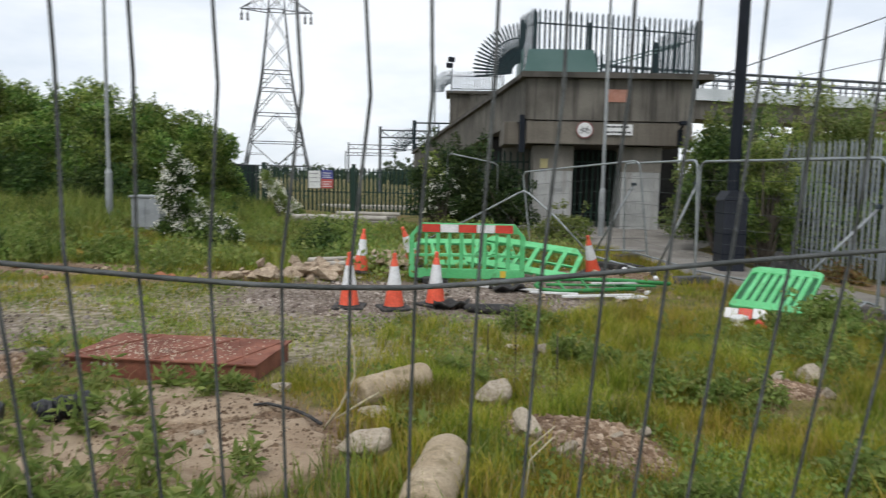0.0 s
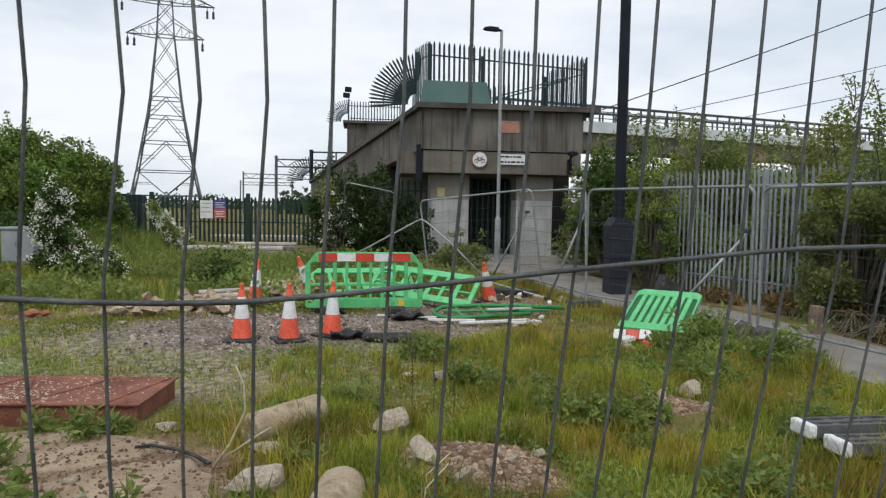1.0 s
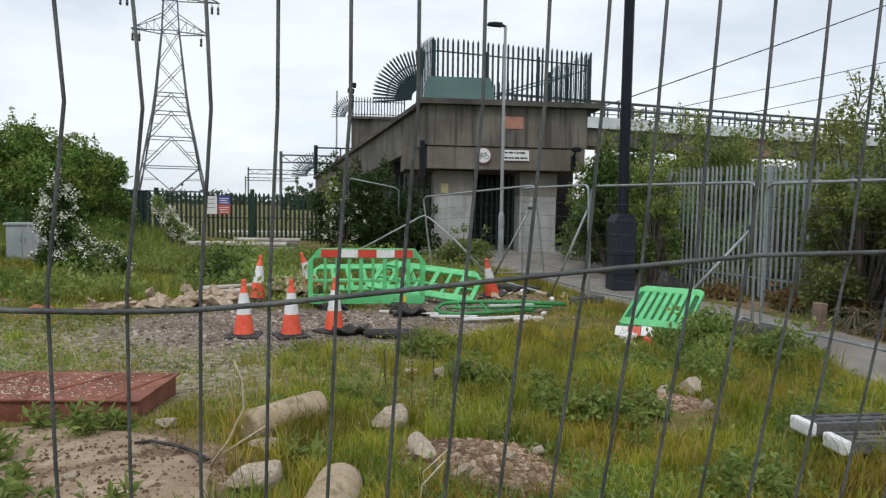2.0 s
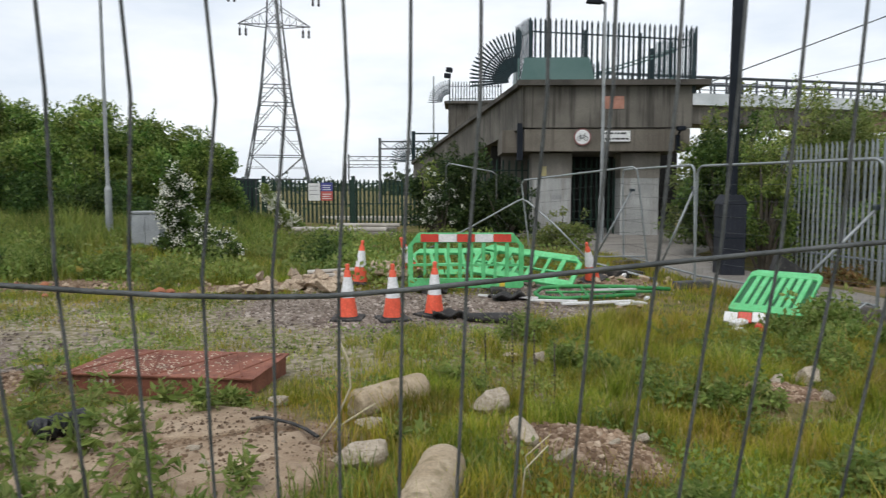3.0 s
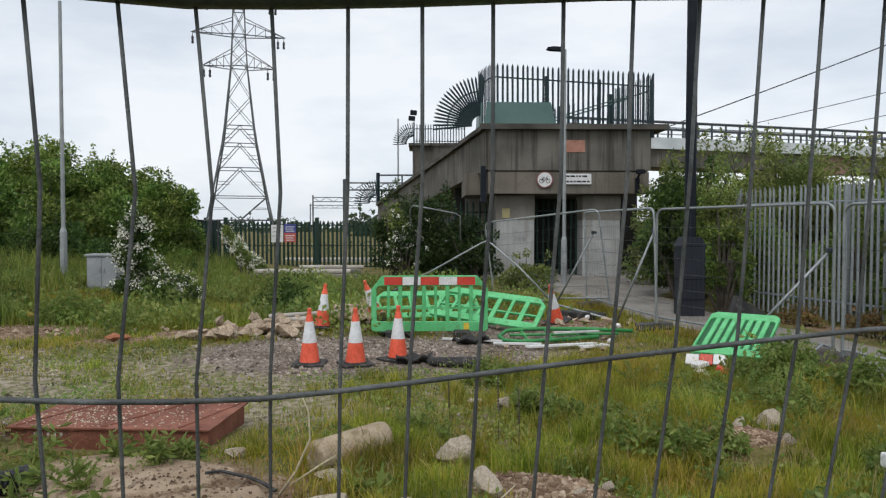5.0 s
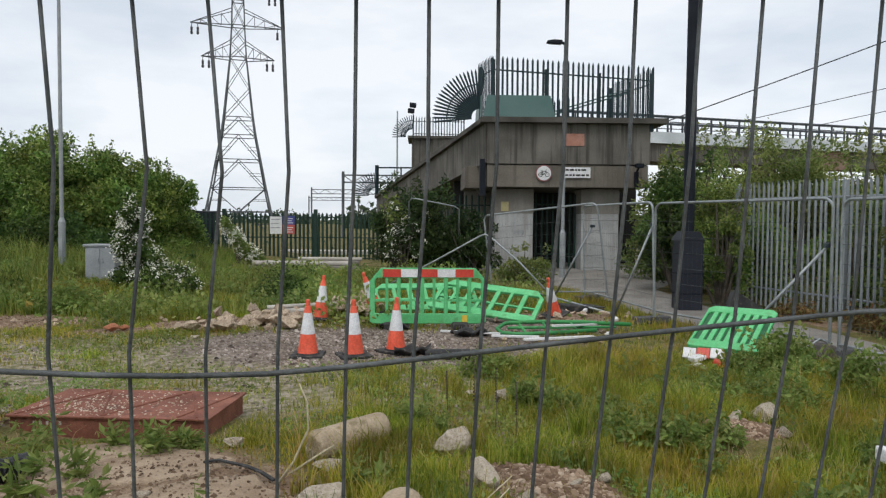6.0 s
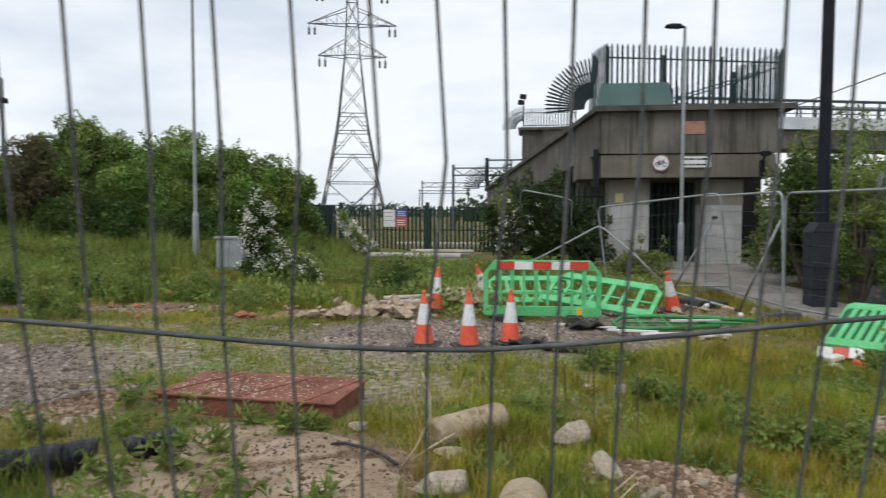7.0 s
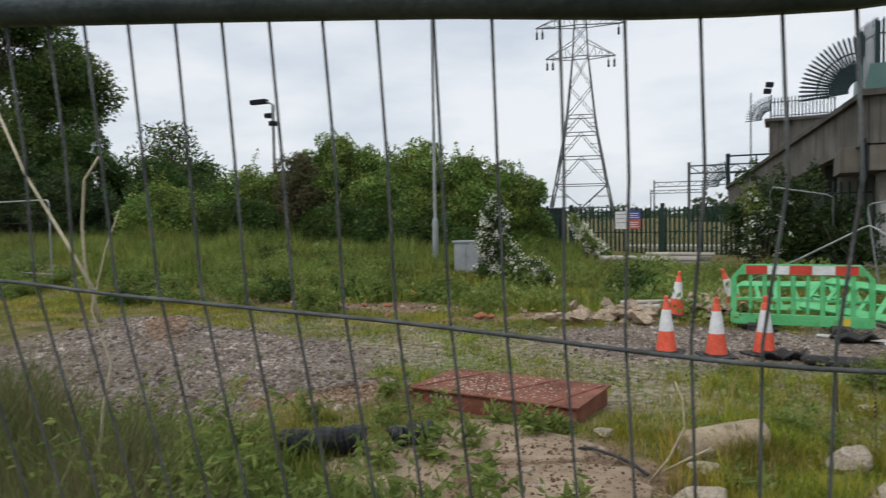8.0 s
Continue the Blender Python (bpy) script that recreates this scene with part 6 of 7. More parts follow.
# reflective leftovers below the leaning barrier
for i, (x, y, z, w, mat, lab) in enumerate(((3.32, 8.70, 0.13, 0.18, M_REFWHITE, "white"), (3.52, 8.55, 0.10, 0.16, M_REFRED, "red"), (3.28, 8.55, 0.05, 0.22, M_REFWHITE, "white"))):
    bm = bmesh.new()
    box(bm, (-w / 2, -0.07, 0), (w / 2, 0.07, 0.05), bevel=0.012)
    whole("broken_board", bm, mat, lab + " piece of broken reflective board in the grass", "board", "broken boards", m=pose(x, y, z, 20 * i, -10 + 9 * i, 20 + 40 * i))


bm = bmesh.new()
box(bm, (-0.075, -0.075, -0.1), (0.075, 0.075, 0.44), pose(0, 0, 0, 2, 3, 20), bevel=0.025)
whole("stub_post", bm, surface("pinkish_brown_concrete", (0.17, 0.12, 0.09), (0.26, 0.195, 0.15), 0.9, 5, 45, 0.5, c3=(0.11, 0.085, 0.06)), "short pinkish broken concrete post beside the path", "post", m=pose(6.5, 9.65, gz(6.5, 9.65)))


def fence_block(x, y, z, turn):
    b = thing("block_stack_piece", "charcoal slotted plastic fence block with a white end", "fence block", "stacked fence blocks", at=(x, y, z), turn=turn)
    bm = bmesh.new()
    w, L, h = 0.105, 0.78, 0.085
    for y0, y1 in ((-w, -0.07), (-0.025, 0.025), (0.07, w)):
        box(bm, (0.1, y0, 0), (L, y1, h))
    for i in range(5):
        x0 = 0.1 + i * 0.165
        box(bm, (x0, -w + 0.004, 0.004), (x0 + 0.055, w - 0.004, h - 0.006))
    box(bm, (0.1, -w + 0.002, 0.0), (L, w - 0.002, 0.03))
    part("body", bm, M_BLOCK, b)
    bm = bmesh.new()
    box(bm, (0.035, -w - 0.006, -0.01), (0.1, w + 0.006, h + 0.006), bevel=0.02)
    part("end_cap", bm, M_SLEEVE, b, "white moulded end")


fence_block(3.10, 4.98, 0.17, 2)
fence_block(3.13, 4.66, 0.15, 0)
fence_block(3.28, 4.82, 0.04, 4)


# ---- plants ----
def leaf_mesh(name, pts, normals, sizes, material, seed, aspect=0.5, droop=0.5):
    """Many small folded leaves as one mesh: pts (n,3), sizes (n,)."""
    rnd = np.random.RandomState(seed)
    n = len(pts)
    d = rnd.normal(0, 1, (n, 3)) + normals * 0.8
    d[:, 2] -= droop * 0.5
    d /= np.linalg.norm(d, axis=1)[:, None]
    s = np.cross(d, rnd.normal(0, 1, (n, 3)))
    s /= np.maximum(np.linalg.norm(s, axis=1)[:, None], 1e-6)
    up = np.cross(s, d)
    L, W = sizes[:, None], sizes[:, None] * aspect * rnd.uniform(0.75, 1.2, (n, 1))
    v0 = pts
    v1 = pts + d * L * 0.5 + s * W * 0.5 + up * L * 0.08
    v2 = pts + d * L
    v3 = pts + d * L * 0.5 - s * W * 0.5 + up * L * 0.08
    verts = np.stack([v0, v1, v2, v3], 1).reshape(-1, 3)
    i = 4 * np.arange(n)
    faces = np.concatenate([np.stack([i, i + 1, i + 2], -1), np.stack([i, i + 2, i + 3], -1)])
    me = bpy.data.meshes.new(name)
    me.from_pydata(verts.tolist(), [], faces.tolist())
    me.materials.append(material)
    return me


def clump_points(rnd, clumps, n):
    """Points in the outer shells of overlapping ellipsoids (x, y, z, rx, ry, rz), with outward normals."""
    clumps = np.array(clumps)
    vol = (clumps[:, 3] * clumps[:, 4] * clumps[:, 5]) ** 0.67
    pick = rnd.choice(len(clumps), n, p=vol / vol.sum())
    d = rnd.normal(0, 1, (n, 3))
    d /= np.linalg.norm(d, axis=1)[:, None]
    r = rnd.uniform(0.3, 1.0, n) ** 0.5 * rnd.normal(1.0, 0.09, n)
    c = clumps[pick]
    return c[:, :3] + d * r[:, None] * c[:, 3:], d


def bush(name, x, y, w, dpt, h, n, leaf, material, label, category="bush", group="", seed=1, sub=26, blossom=0, z0=None, lift=0.0, sprays=6, low=0.12, size=0.2, woody=True, shoots=0, clumps=None):
    """Stems and limbs carrying a crown of many small leaves in uneven clumps."""
    rnd = np.random.RandomState(seed)
    zb = gz(x, y) if z0 is None else z0
    b = thing(name, label, category, group, at=(x, y, zb))
    given = clumps
    clumps = list(given or ())
    for i in range(0 if given else sub):
        a, r = rnd.uniform(0, 2 * math.pi), math.sqrt(rnd.uniform(0, 1))
        px, py = 0.5 * w * r * math.cos(a) * 0.86, 0.5 * dpt * r * math.sin(a) * 0.86
        top = h * (1 - 0.34 * r ** 2.4) * rnd.uniform(0.9, 1.03)
        s = rnd.uniform(0.55, 1.0) * size
        rz = min(0.9 * s * (w * h) ** 0.5, 0.3 * h)
        pz = rnd.uniform(low, 1.0) ** 0.75 * (top - rz) + lift
        clumps.append((px, py, pz, w * s, max(dpt * s, 0.6 * w * s), rz))
    for i in range(sprays):
        a = rnd.uniform(0, 2 * math.pi)
        px, py = 0.42 * w * rnd.uniform(-1, 1), 0.4 * dpt * rnd.uniform(-1, 1)
        clumps.append((px, py, h * rnd.uniform(0.86, 1.05) + lift, w * 0.045, w * 0.045, h * 0.11))
    stems = bmesh.new()
    for c in clumps[::2]:
        p = Vector((c[0] * 0.12, c[1] * 0.12, -0.1))
        q = Vector(c[:3])
        mid = p.lerp(q, 0.5) + Vector((rnd.uniform(-0.1, 0.1) * w * 0.3, rnd.uniform(-0.1, 0.1) * w * 0.3, h * 0.06))
        pipe_path(stems, [p, mid, q], [0.012 * h + 0.012, 0.008 * h + 0.006, 0.004], 5)
    # leafy young shoots standing out of the crown
    more, mn = [], []
    for i in range(shoots):
        c = clumps[rnd.randint(len(clumps))]
        if c[2] < 0.55 * h:
            continue
        p = Vector((c[0], c[1], c[2] + 0.6 * c[5]))
        q = p + Vector((rnd.normal(0, 0.35), rnd.normal(0, 0.2), 1.0)).normalized() * rnd.uniform(0.45, 1.0)
        pipe_path(stems, [p, p.lerp(q, 0.5) + Vector((0.04, 0, 0)), q], [0.012, 0.009, 0.004], 5)
        for k in range(34):
            f = rnd.uniform(0.05, 1.0)
            more.append(p.lerp(q, f) + Vector(rnd.normal(0, 0.07 * (1.25 - f), 3)))
            mn.append((rnd.normal(), rnd.normal(), 0.5))
    if woody:
        part("branchwork", stems, M_BARK, b)
    else:
        stems.free()
    pts, nr = clump_points(rnd, clumps, n)
    pts[:, 2] = np.maximum(pts[:, 2], 0.03)
    sizes = leaf * rnd.uniform(0.6, 1.35, n)
    if more:
        pts, nr = np.concatenate([pts, np.array(more)]), np.concatenate([nr, np.array(mn)])
        sizes = np.concatenate([sizes, leaf * rnd.uniform(0.7, 1.2, len(more))])
    part("foliage", leaf_mesh("foliage", pts, nr, sizes, material, seed + 1), material, b)
    if blossom:
        up = clump_points(rnd, clumps, blossom)
        keep = up[0][:, 2] > 0.12 * h
        bp, bn = up[0][keep] + up[1][keep] * 0.03, up[1][keep]
        k = 18
        head = np.repeat(leaf * rnd.uniform(0.3, 0.85, len(bp)), k)[:, None]
        q = np.repeat(bp + bn * 0.05, k, 0) + rnd.normal(0, 1, (len(bp) * k, 3)) * head
        part("blossom", leaf_mesh("blossom", q, np.repeat(bn, k, 0), leaf * 0.5 * rnd.uniform(0.6, 1.3, len(q)), M_BLOSSOM, seed + 2, 0.95), M_BLOSSOM, b, "clusters of white blossom")
    return b


for k, (x, y, w, dp, h, n, lf, mat, lab) in enumerate((
        (-12.3, 23.6, 6.6, 4.4, 4.45, 54000, 0.125, M_HEDGE, "tall dense green hedge bush on the bank"),
        (-9.85, 24.9, 4.6, 4.0, 3.6, 38000, 0.125, M_HEDGE, "broad green hedge bush behind the lamp column"),
        (-10.9, 24.4, 4.6, 3.6, 3.95, 28000, 0.125, M_HEDGE, "dense green hedge bush between two others"),
        (-34.2, 22.3, 5.0, 3.6, 5.0, 22000, 0.15, M_TREE, "tall dark green thicket beside the tree"),
        (-16.0, 24.0, 4.8, 4.2, 4.85, 46000, 0.125, M_HEDGE, "tall rounded green hedge bush on the bank"),
        (-20.8, 24.5, 5.6, 4.4, 3.6, 38000, 0.13, M_HEDGE, "broad green hedge bush on the bank"),
        (-23.6, 24.8, 4.6, 4.4, 3.2, 28000, 0.135, M_TREE, "dark green hedge bush beside a taller one"),
        (-26.4, 24.6, 3.6, 4.2, 3.95, 30000, 0.135, M_TREE, "tall rounded dark green bush at the end of the hedge"),
        (-30.8, 25.0, 6.0, 5.0, 3.1, 26000, 0.15, M_TREE, "dark green bush under the tree"),
        (-32.5, 21.5, 6.0, 4.0, 3.6, 16000, 0.16, M_BRAMBLE, "dark green undergrowth below the tree"),
        (-14.2, 21.6, 4.2, 2.4, 2.0, 15000, 0.11, M_TREE, "low green bush at the hedge foot"),
        (-18.6, 21.0, 4.6, 2.6, 2.1, 15000, 0.11, M_TREE, "low green bush before the withered one"),
        (-21.9, 20.8, 5.4, 3.4, 2.75, 26000, 0.115, M_HEDGE, "round bright green bush on the bank"),
        (-10.6, 21.4, 3.8, 2.0, 1.6, 11000, 0.11, M_TREE, "low scrub at the foot of the hedge"),
        (-27.0, 20.2, 5.0, 3.4, 3.2, 20000, 0.125, M_BRAMBLE, "dark green bush on the bank below the tree"),
        (-33.8, 23.0, 7.0, 4.0, 7.4, 34000, 0.16, M_TREE, "tall dark green thicket under the tree crown"),
        (-29.2, 22.8, 4.0, 3.4, 5.9, 24000, 0.14, M_TREE, "tall dark green bush beside the tree"),
        (-25.6, 23.6, 3.2, 3.0, 4.3, 16000, 0.13, M_TREE, "dark green bush stepping down to the hedge"),
        (-31.2, 20.6, 6.0, 3.6, 4.7, 26000, 0.135, M_BRAMBLE, "very dark thicket in front of the tree trunk"))):
    bush("hedge_bush", x, y, w, dp, h, n, lf, mat, lab, group="hedge bushes", seed=111 + k, sub=104, sprays=0, low=0.03, size=0.125, shoots=16 if x > -24 else 8)
bush("hedge_bush", -16.75, 22.2, 2.5, 2.4, 4.0, 15000, 0.12, M_BROWNLEAF, "withered brown bush in the hedge", group="hedge bushes", seed=15, sub=46, low=0.3, size=0.17, sprays=0)
bush("elder_bush", -6.5, 16.7, 1.0, 0.9, 1.95, 8000, 0.085, M_TREE, "white-flowering bush beside the grey cabinet", "bush", "flowering bushes", seed=21, blossom=215, sprays=3,
     clumps=[(-0.22 + 0.25 * f + 0.16 * math.sin(11 * f), 0.2 * math.cos(17 * f), 1.75 - 1.6 * f, 0.2 + 0.3 * f, 0.28, 0.21) for f in np.linspace(0, 1, 16)])
bush("elder_bush", -5.6, 16.1, 1.2, 0.8, 0.85, 2800, 0.08, M_TREE, "low white-flowering shoots beside the cabinet", "bush", "flowering bushes", seed=22, sub=18, blossom=55)
bush("elder_bush", -6.05, 24.0, 1.9, 0.9, 1.7, 3600, 0.085, M_WEED, "white-flowering bush leaning against the gate fence", "bush", "flowering bushes", seed=23, blossom=130, sprays=0,
     clumps=[(-0.5 + 1.05 * f, 0.1 * math.sin(9 * f), 1.42 - 1.3 * f ** 0.8, 0.11 + 0.2 * f, 0.2, 0.17) for f in np.linspace(0, 1, 9)])
bush("bramble_bush", 0.1, 22.3, 3.3, 2.2, 2.95, 26000, 0.10, M_BRAMBLE, "dark bramble thicket with a few white flowers before the ramp", "bush", seed=24, sub=60, blossom=75, sprays=4, size=0.16)
bush("bramble_bush", 1.4, 21.6, 1.8, 1.4, 1.6, 7000, 0.10, M_BRAMBLE, "dark bramble thicket beside the pillar", "bush", seed=25, sub=30)
bush("elder_bush", -0.55, 20.9, 1.1, 0.9, 1.85, 2200, 0.09, M_BRAMBLE, "flowering elder spray in front of the brambles", "bush", "flowering bushes", seed=26, sub=18, blossom=46, low=0.4)
bush("elder_bush", -0.85, 21.3, 0.9, 0.7, 2.5, 500, 0.10, M_HEDGE, "bright green leafy spray over the brambles", "bush", "flowering bushes", seed=46, sub=5, low=0.8, sprays=2, size=0.3)
bush("shrub", 2.75, 19.0, 1.4, 1.0, 0.95, 2000, 0.09, M_WILLOW, "low leafy shrub at the pillar foot", "bush", seed=27, sub=16)
bush("shrub", 6.15, 17.0, 2.2, 1.8, 3.0, 11000, 0.11, M_TREE, "dark green shrub behind the black post", "bush", "path shrubs", seed=28, sub=24)
bush("shrub", 6.25, 14.9, 1.25, 1.3, 2.7, 9500, 0.075, M_HEDGE, "leafy green shrub beside the black post", "bush", "path shrubs", seed=58, sub=50, low=0.05, size=0.13, shoots=24)
bush("shrub", 7.3, 19.6, 3.0, 2.2, 3.7, 16000, 0.11, M_WILLOW, "pale green shrub beside the landing", "bush", "path shrubs", seed=29, sub=40, sprays=5)
bush("shrub", 9.4, 18.6, 4.6, 3.0, 4.0, 26000, 0.11, M_WILLOW, "tall pale green willowy shrub behind the palisade", "bush", "path shrubs", seed=30, sub=44, sprays=6, low=0.3)
bush("shrub", 10.6, 14.2, 3.6, 3.4, 3.9, 24000, 0.11, M_WILLOW, "tall willowy shrub behind the palisade", "bush", "path shrubs", seed=31, sub=44, sprays=6, low=0.25)
bush("shrub", 7.95, 10.7, 1.7, 2.3, 3.15, 22000, 0.07, M_WILLOW, "airy shrub growing through the palisade beside the path", "bush", "path shrubs", seed=32, sub=64, sprays=8, size=0.12, low=0.05, shoots=40)
bush("shrub", 8.1, 8.6, 1.8, 2.7, 3.1, 26000, 0.07, M_WILLOW, "airy leafy shrub hanging over the path", "bush", "path shrubs", seed=33, sub=70, sprays=8, size=0.12, low=0.05, shoots=40)
for k, (x, y) in enumerate(((7.75, 16.4), (8.4, 14.0), (9.15, 11.3), (10.0, 8.6))):
    bush("shrub", x, y, 1.5, 2.9, 2.6, 8000, 0.10, M_HEDGE if k < 2 else M_WILLOW, "green thicket pressed against the palisade", "bush", "path shrubs", seed=60 + k, sub=26, low=0.05, sprays=3)
bush("shrub", 8.1, 21.6, 2.4, 1.8, 3.3, 15000, 0.10, M_WILLOW, "leafy shrub filling the gap beside the landing", "bush", "path shrubs", seed=67, sub=40, low=0.05)
bush("shrub", 10.4, 26.0, 4.6, 2.6, 3.9, 16000, 0.12, M_HEDGE, "dense green shrub behind the landing", "bush", "path shrubs", seed=68, sub=44, low=0.05)
bush("shrub", 15.5, 28.0, 6.6, 3.0, 4.2, 20000, 0.13, M_WILLOW, "dense pale green shrub below the walkway", "bush", "path shrubs", seed=69, sub=50, low=0.05)
bush("shrub", 11.5, 22.5, 5.0, 3.0, 4.2, 22000, 0.13, M_WILLOW, "willowy shrub under the walkway", "bush", "path shrubs", seed=66, sub=44, sprays=6)
bush("shrub", 14.5, 22.0, 5.0, 4.0, 4.2, 6000, 0.14, M_WILLOW, "far willowy shrub under the walkway", "bush", "path shrubs", seed=34, sub=26, sprays=12)
for k, (x, y, h) in enumerate(((7.0, 13.3, 0.35), (7.45, 11.9, 0.45), (7.75, 10.9, 0.55))):
    bush("shrub", x, y, 0.6, 1.2, h, 1500, 0.07, M_RUSTLEAF, "brown and yellow weeds at the palisade foot", "bush", "path shrubs", seed=35 + 50 * k, sub=16)
rnd = random.Random(71)
for k in range(3):
    bx, by = 7.15 + 0.12 * k, 9.75 - 0.55 * k
    brush = thing("dead_brushwood", "tangle of bare dead branches at the palisade foot", "brushwood", "dead brushwood", at=(bx, by, gz(bx, by)))
    for i in range(16):
        bm = bmesh.new()
        a, r, hh = rnd.uniform(0, 6.28), rnd.uniform(0.25, 0.6), rnd.uniform(0.08, 0.38)
        c_, s_ = math.cos(a) * r, math.sin(a) * r
        pipe_path(bm, [(-c_, -s_, -0.02), (-0.3 * c_, -0.3 * s_, hh), (0.4 * c_, 0.5 * s_, hh * 1.05), (c_, s_, hh * rnd.uniform(0.1, 0.7))], [0.009, 0.007, 0.005, 0.003], 5)
        part("branch", bm, M_DEADWOOD, brush)
    bush("shrub", bx + 0.2, by - 0.1, 0.9, 0.8, 0.3, 1500, 0.06, M_RUSTLEAF if k % 2 else M_BROWNLEAF, "withered brown weeds under dead branches", "bush", "path shrubs", seed=540 + k, sub=16, woody=False)
bush("shrub", 16.0, 13.5, 5.0, 5.0, 4.2, 6500, 0.13, M_WILLOW, "far willowy shrub beyond the palisade", "bush", "path shrubs", seed=36, sub=26, sprays=12)
bush("nettle_clump", 4.1, 8.45, 1.1, 0.8, 0.55, 1700, 0.075, M_WEED, "clump of dark green nettles below the leaning barrier", "weeds", "weed clumps", seed=37, sub=16, woody=False)
bush("nettle_clump", -7.9, 10.9, 0.9, 0.8, 0.8, 1500, 0.075, M_WEED, "clump of dark green nettles on the gravel edge", "weeds", "weed clumps", seed=38, sub=14, woody=False)
bush("nettle_clump", -10.6, 11.9, 1.1, 0.9, 0.85, 1500, 0.075, M_WEED, "clump of dark green nettles near the bank", "weeds", "weed clumps", seed=39, sub=14, woody=False)
bush("nettle_clump", 4.7, 7.6, 0.9, 0.8, 0.5, 1400, 0.07, M_WEED, "clump of dark green nettles by the path", "weeds", "weed clumps", seed=40, sub=14, woody=False)


for k, (x, y, w, h) in enumerate(((1.9, 5.95, 0.75, 0.31), (2.25, 5.75, 0.5, 0.27), (1.5, 6.7, 0.6, 0.2), (2.75, 7.4, 0.8, 0.32), (3.55, 7.1, 0.7, 0.36), (1.05, 6.9, 0.4, 0.28), (0.9, 8.4, 0.7, 0.3), (3.6, 5.3, 0.6, 0.28), (2.5, 4.4, 0.6, 0.24), (1.3, 3.9, 0.5, 0.22), (3.9, 8.0, 0.9, 0.45))):
    bush("weed_clump", x, y, w * 1.25, w, h * 1.1, 1250, 0.055, M_WEED, "low clump of dark leafy weeds in the meadow", "weeds", "meadow weed clumps", seed=240 + k, sub=18, sprays=5, low=0.02, woody=False)


rnd = random.Random(14)
for k in range(24):
    x, y = rnd.uniform(-15, -2.8), rnd.uniform(13.2, 18.5)
    if abs(x + 7.2) < 1.3 and 14.2 < y < 17.6:
        continue
    bush("nettle_clump", x, y, rnd.uniform(0.9, 1.8), 1.0, rnd.uniform(0.45, 0.8), 2200, 0.075, M_WEED if k % 4 else M_TREE, "patch of dark green nettles on the bank", "weeds", "bank nettles", seed=260 + k, sub=22, sprays=6, low=0.03, woody=False)
for k in range(14):
    x, y = rnd.uniform(-22, -9.5), rnd.uniform(10.6, 13.2)
    bush("nettle_clump", x, y, rnd.uniform(0.8, 1.6), 0.9, rnd.uniform(0.3, 0.7), 1600, 0.075, M_WEED if k % 4 else M_TREE, "patch of leafy weeds at the edge of the gravel", "weeds", "bank nettles", seed=330 + k, sub=18, sprays=6, low=0.03, woody=False)
bush("nettle_clump", -7.8, 17.15, 0.9, 0.4, 0.12, 400, 0.06, M_WEED, "weeds round the foot of the grey cabinet", "weeds", "bank nettles", seed=280, sub=12, sprays=4, low=0.03, woody=False)


def tree(x, y, h, w, n, leaf, label, seed):
    rnd = np.random.RandomState(seed)
    t = thing("tree", label, "tree", "trees", at=(x, y, gz(x, y)))
    bm = bmesh.new()
    pipe_path(bm, [(0, 0, -0.2), (0.1, 0, h * 0.25), (-0.05, 0.1, h * 0.5), (0.05, 0, h * 0.8)], [0.26, 0.2, 0.14, 0.05], 10)
    trunk = part("trunk", bm, M_BARK, t, smooth=True)
    clumps = []
    for i in range(70):
        a, f = rnd.uniform(0, 6.28), rnd.uniform(0.14, 1.0)
        r = 0.5 * w * math.sin(min(1, f * 1.15) * math.pi * 0.82 + 0.25) * rnd.uniform(0.45, 1.0)
        clumps.append((r * math.cos(a), r * math.sin(a), h * f * 0.96, w * rnd.uniform(0.09, 0.17), w * rnd.uniform(0.09, 0.17), h * rnd.uniform(0.05, 0.09)))
    bm = bmesh.new()
    for c in clumps:
        z = c[2] * 0.75
        pipe_path(bm, [(0, 0, z * 0.8), (c[0] * 0.5, c[1] * 0.5, z * 1.02), c[:3]], [0.06, 0.035, 0.008], 5)
    part("branchwork", bm, M_BARK, t)
    pts, nr = clump_points(rnd, clumps, n)
    part("crown", leaf_mesh("crown", pts, nr, leaf * rnd.uniform(0.6, 1.3, n), M_TREE, seed), M_TREE, t, "dark green leaves with gaps")


tree(-38.2, 24.0, 16.0, 11.5, 90000, 0.24, "tall dark green broadleaf tree beyond the end of the hedge", 51)
tree(-32.6, 33.0, 4.5, 6.5, 7000, 0.22, "far dark green tree behind the hedge", 52)
tree(-40.0, 38.0, 8.0, 8.0, 7000, 0.26, "far dark green tree behind the hedge", 53)


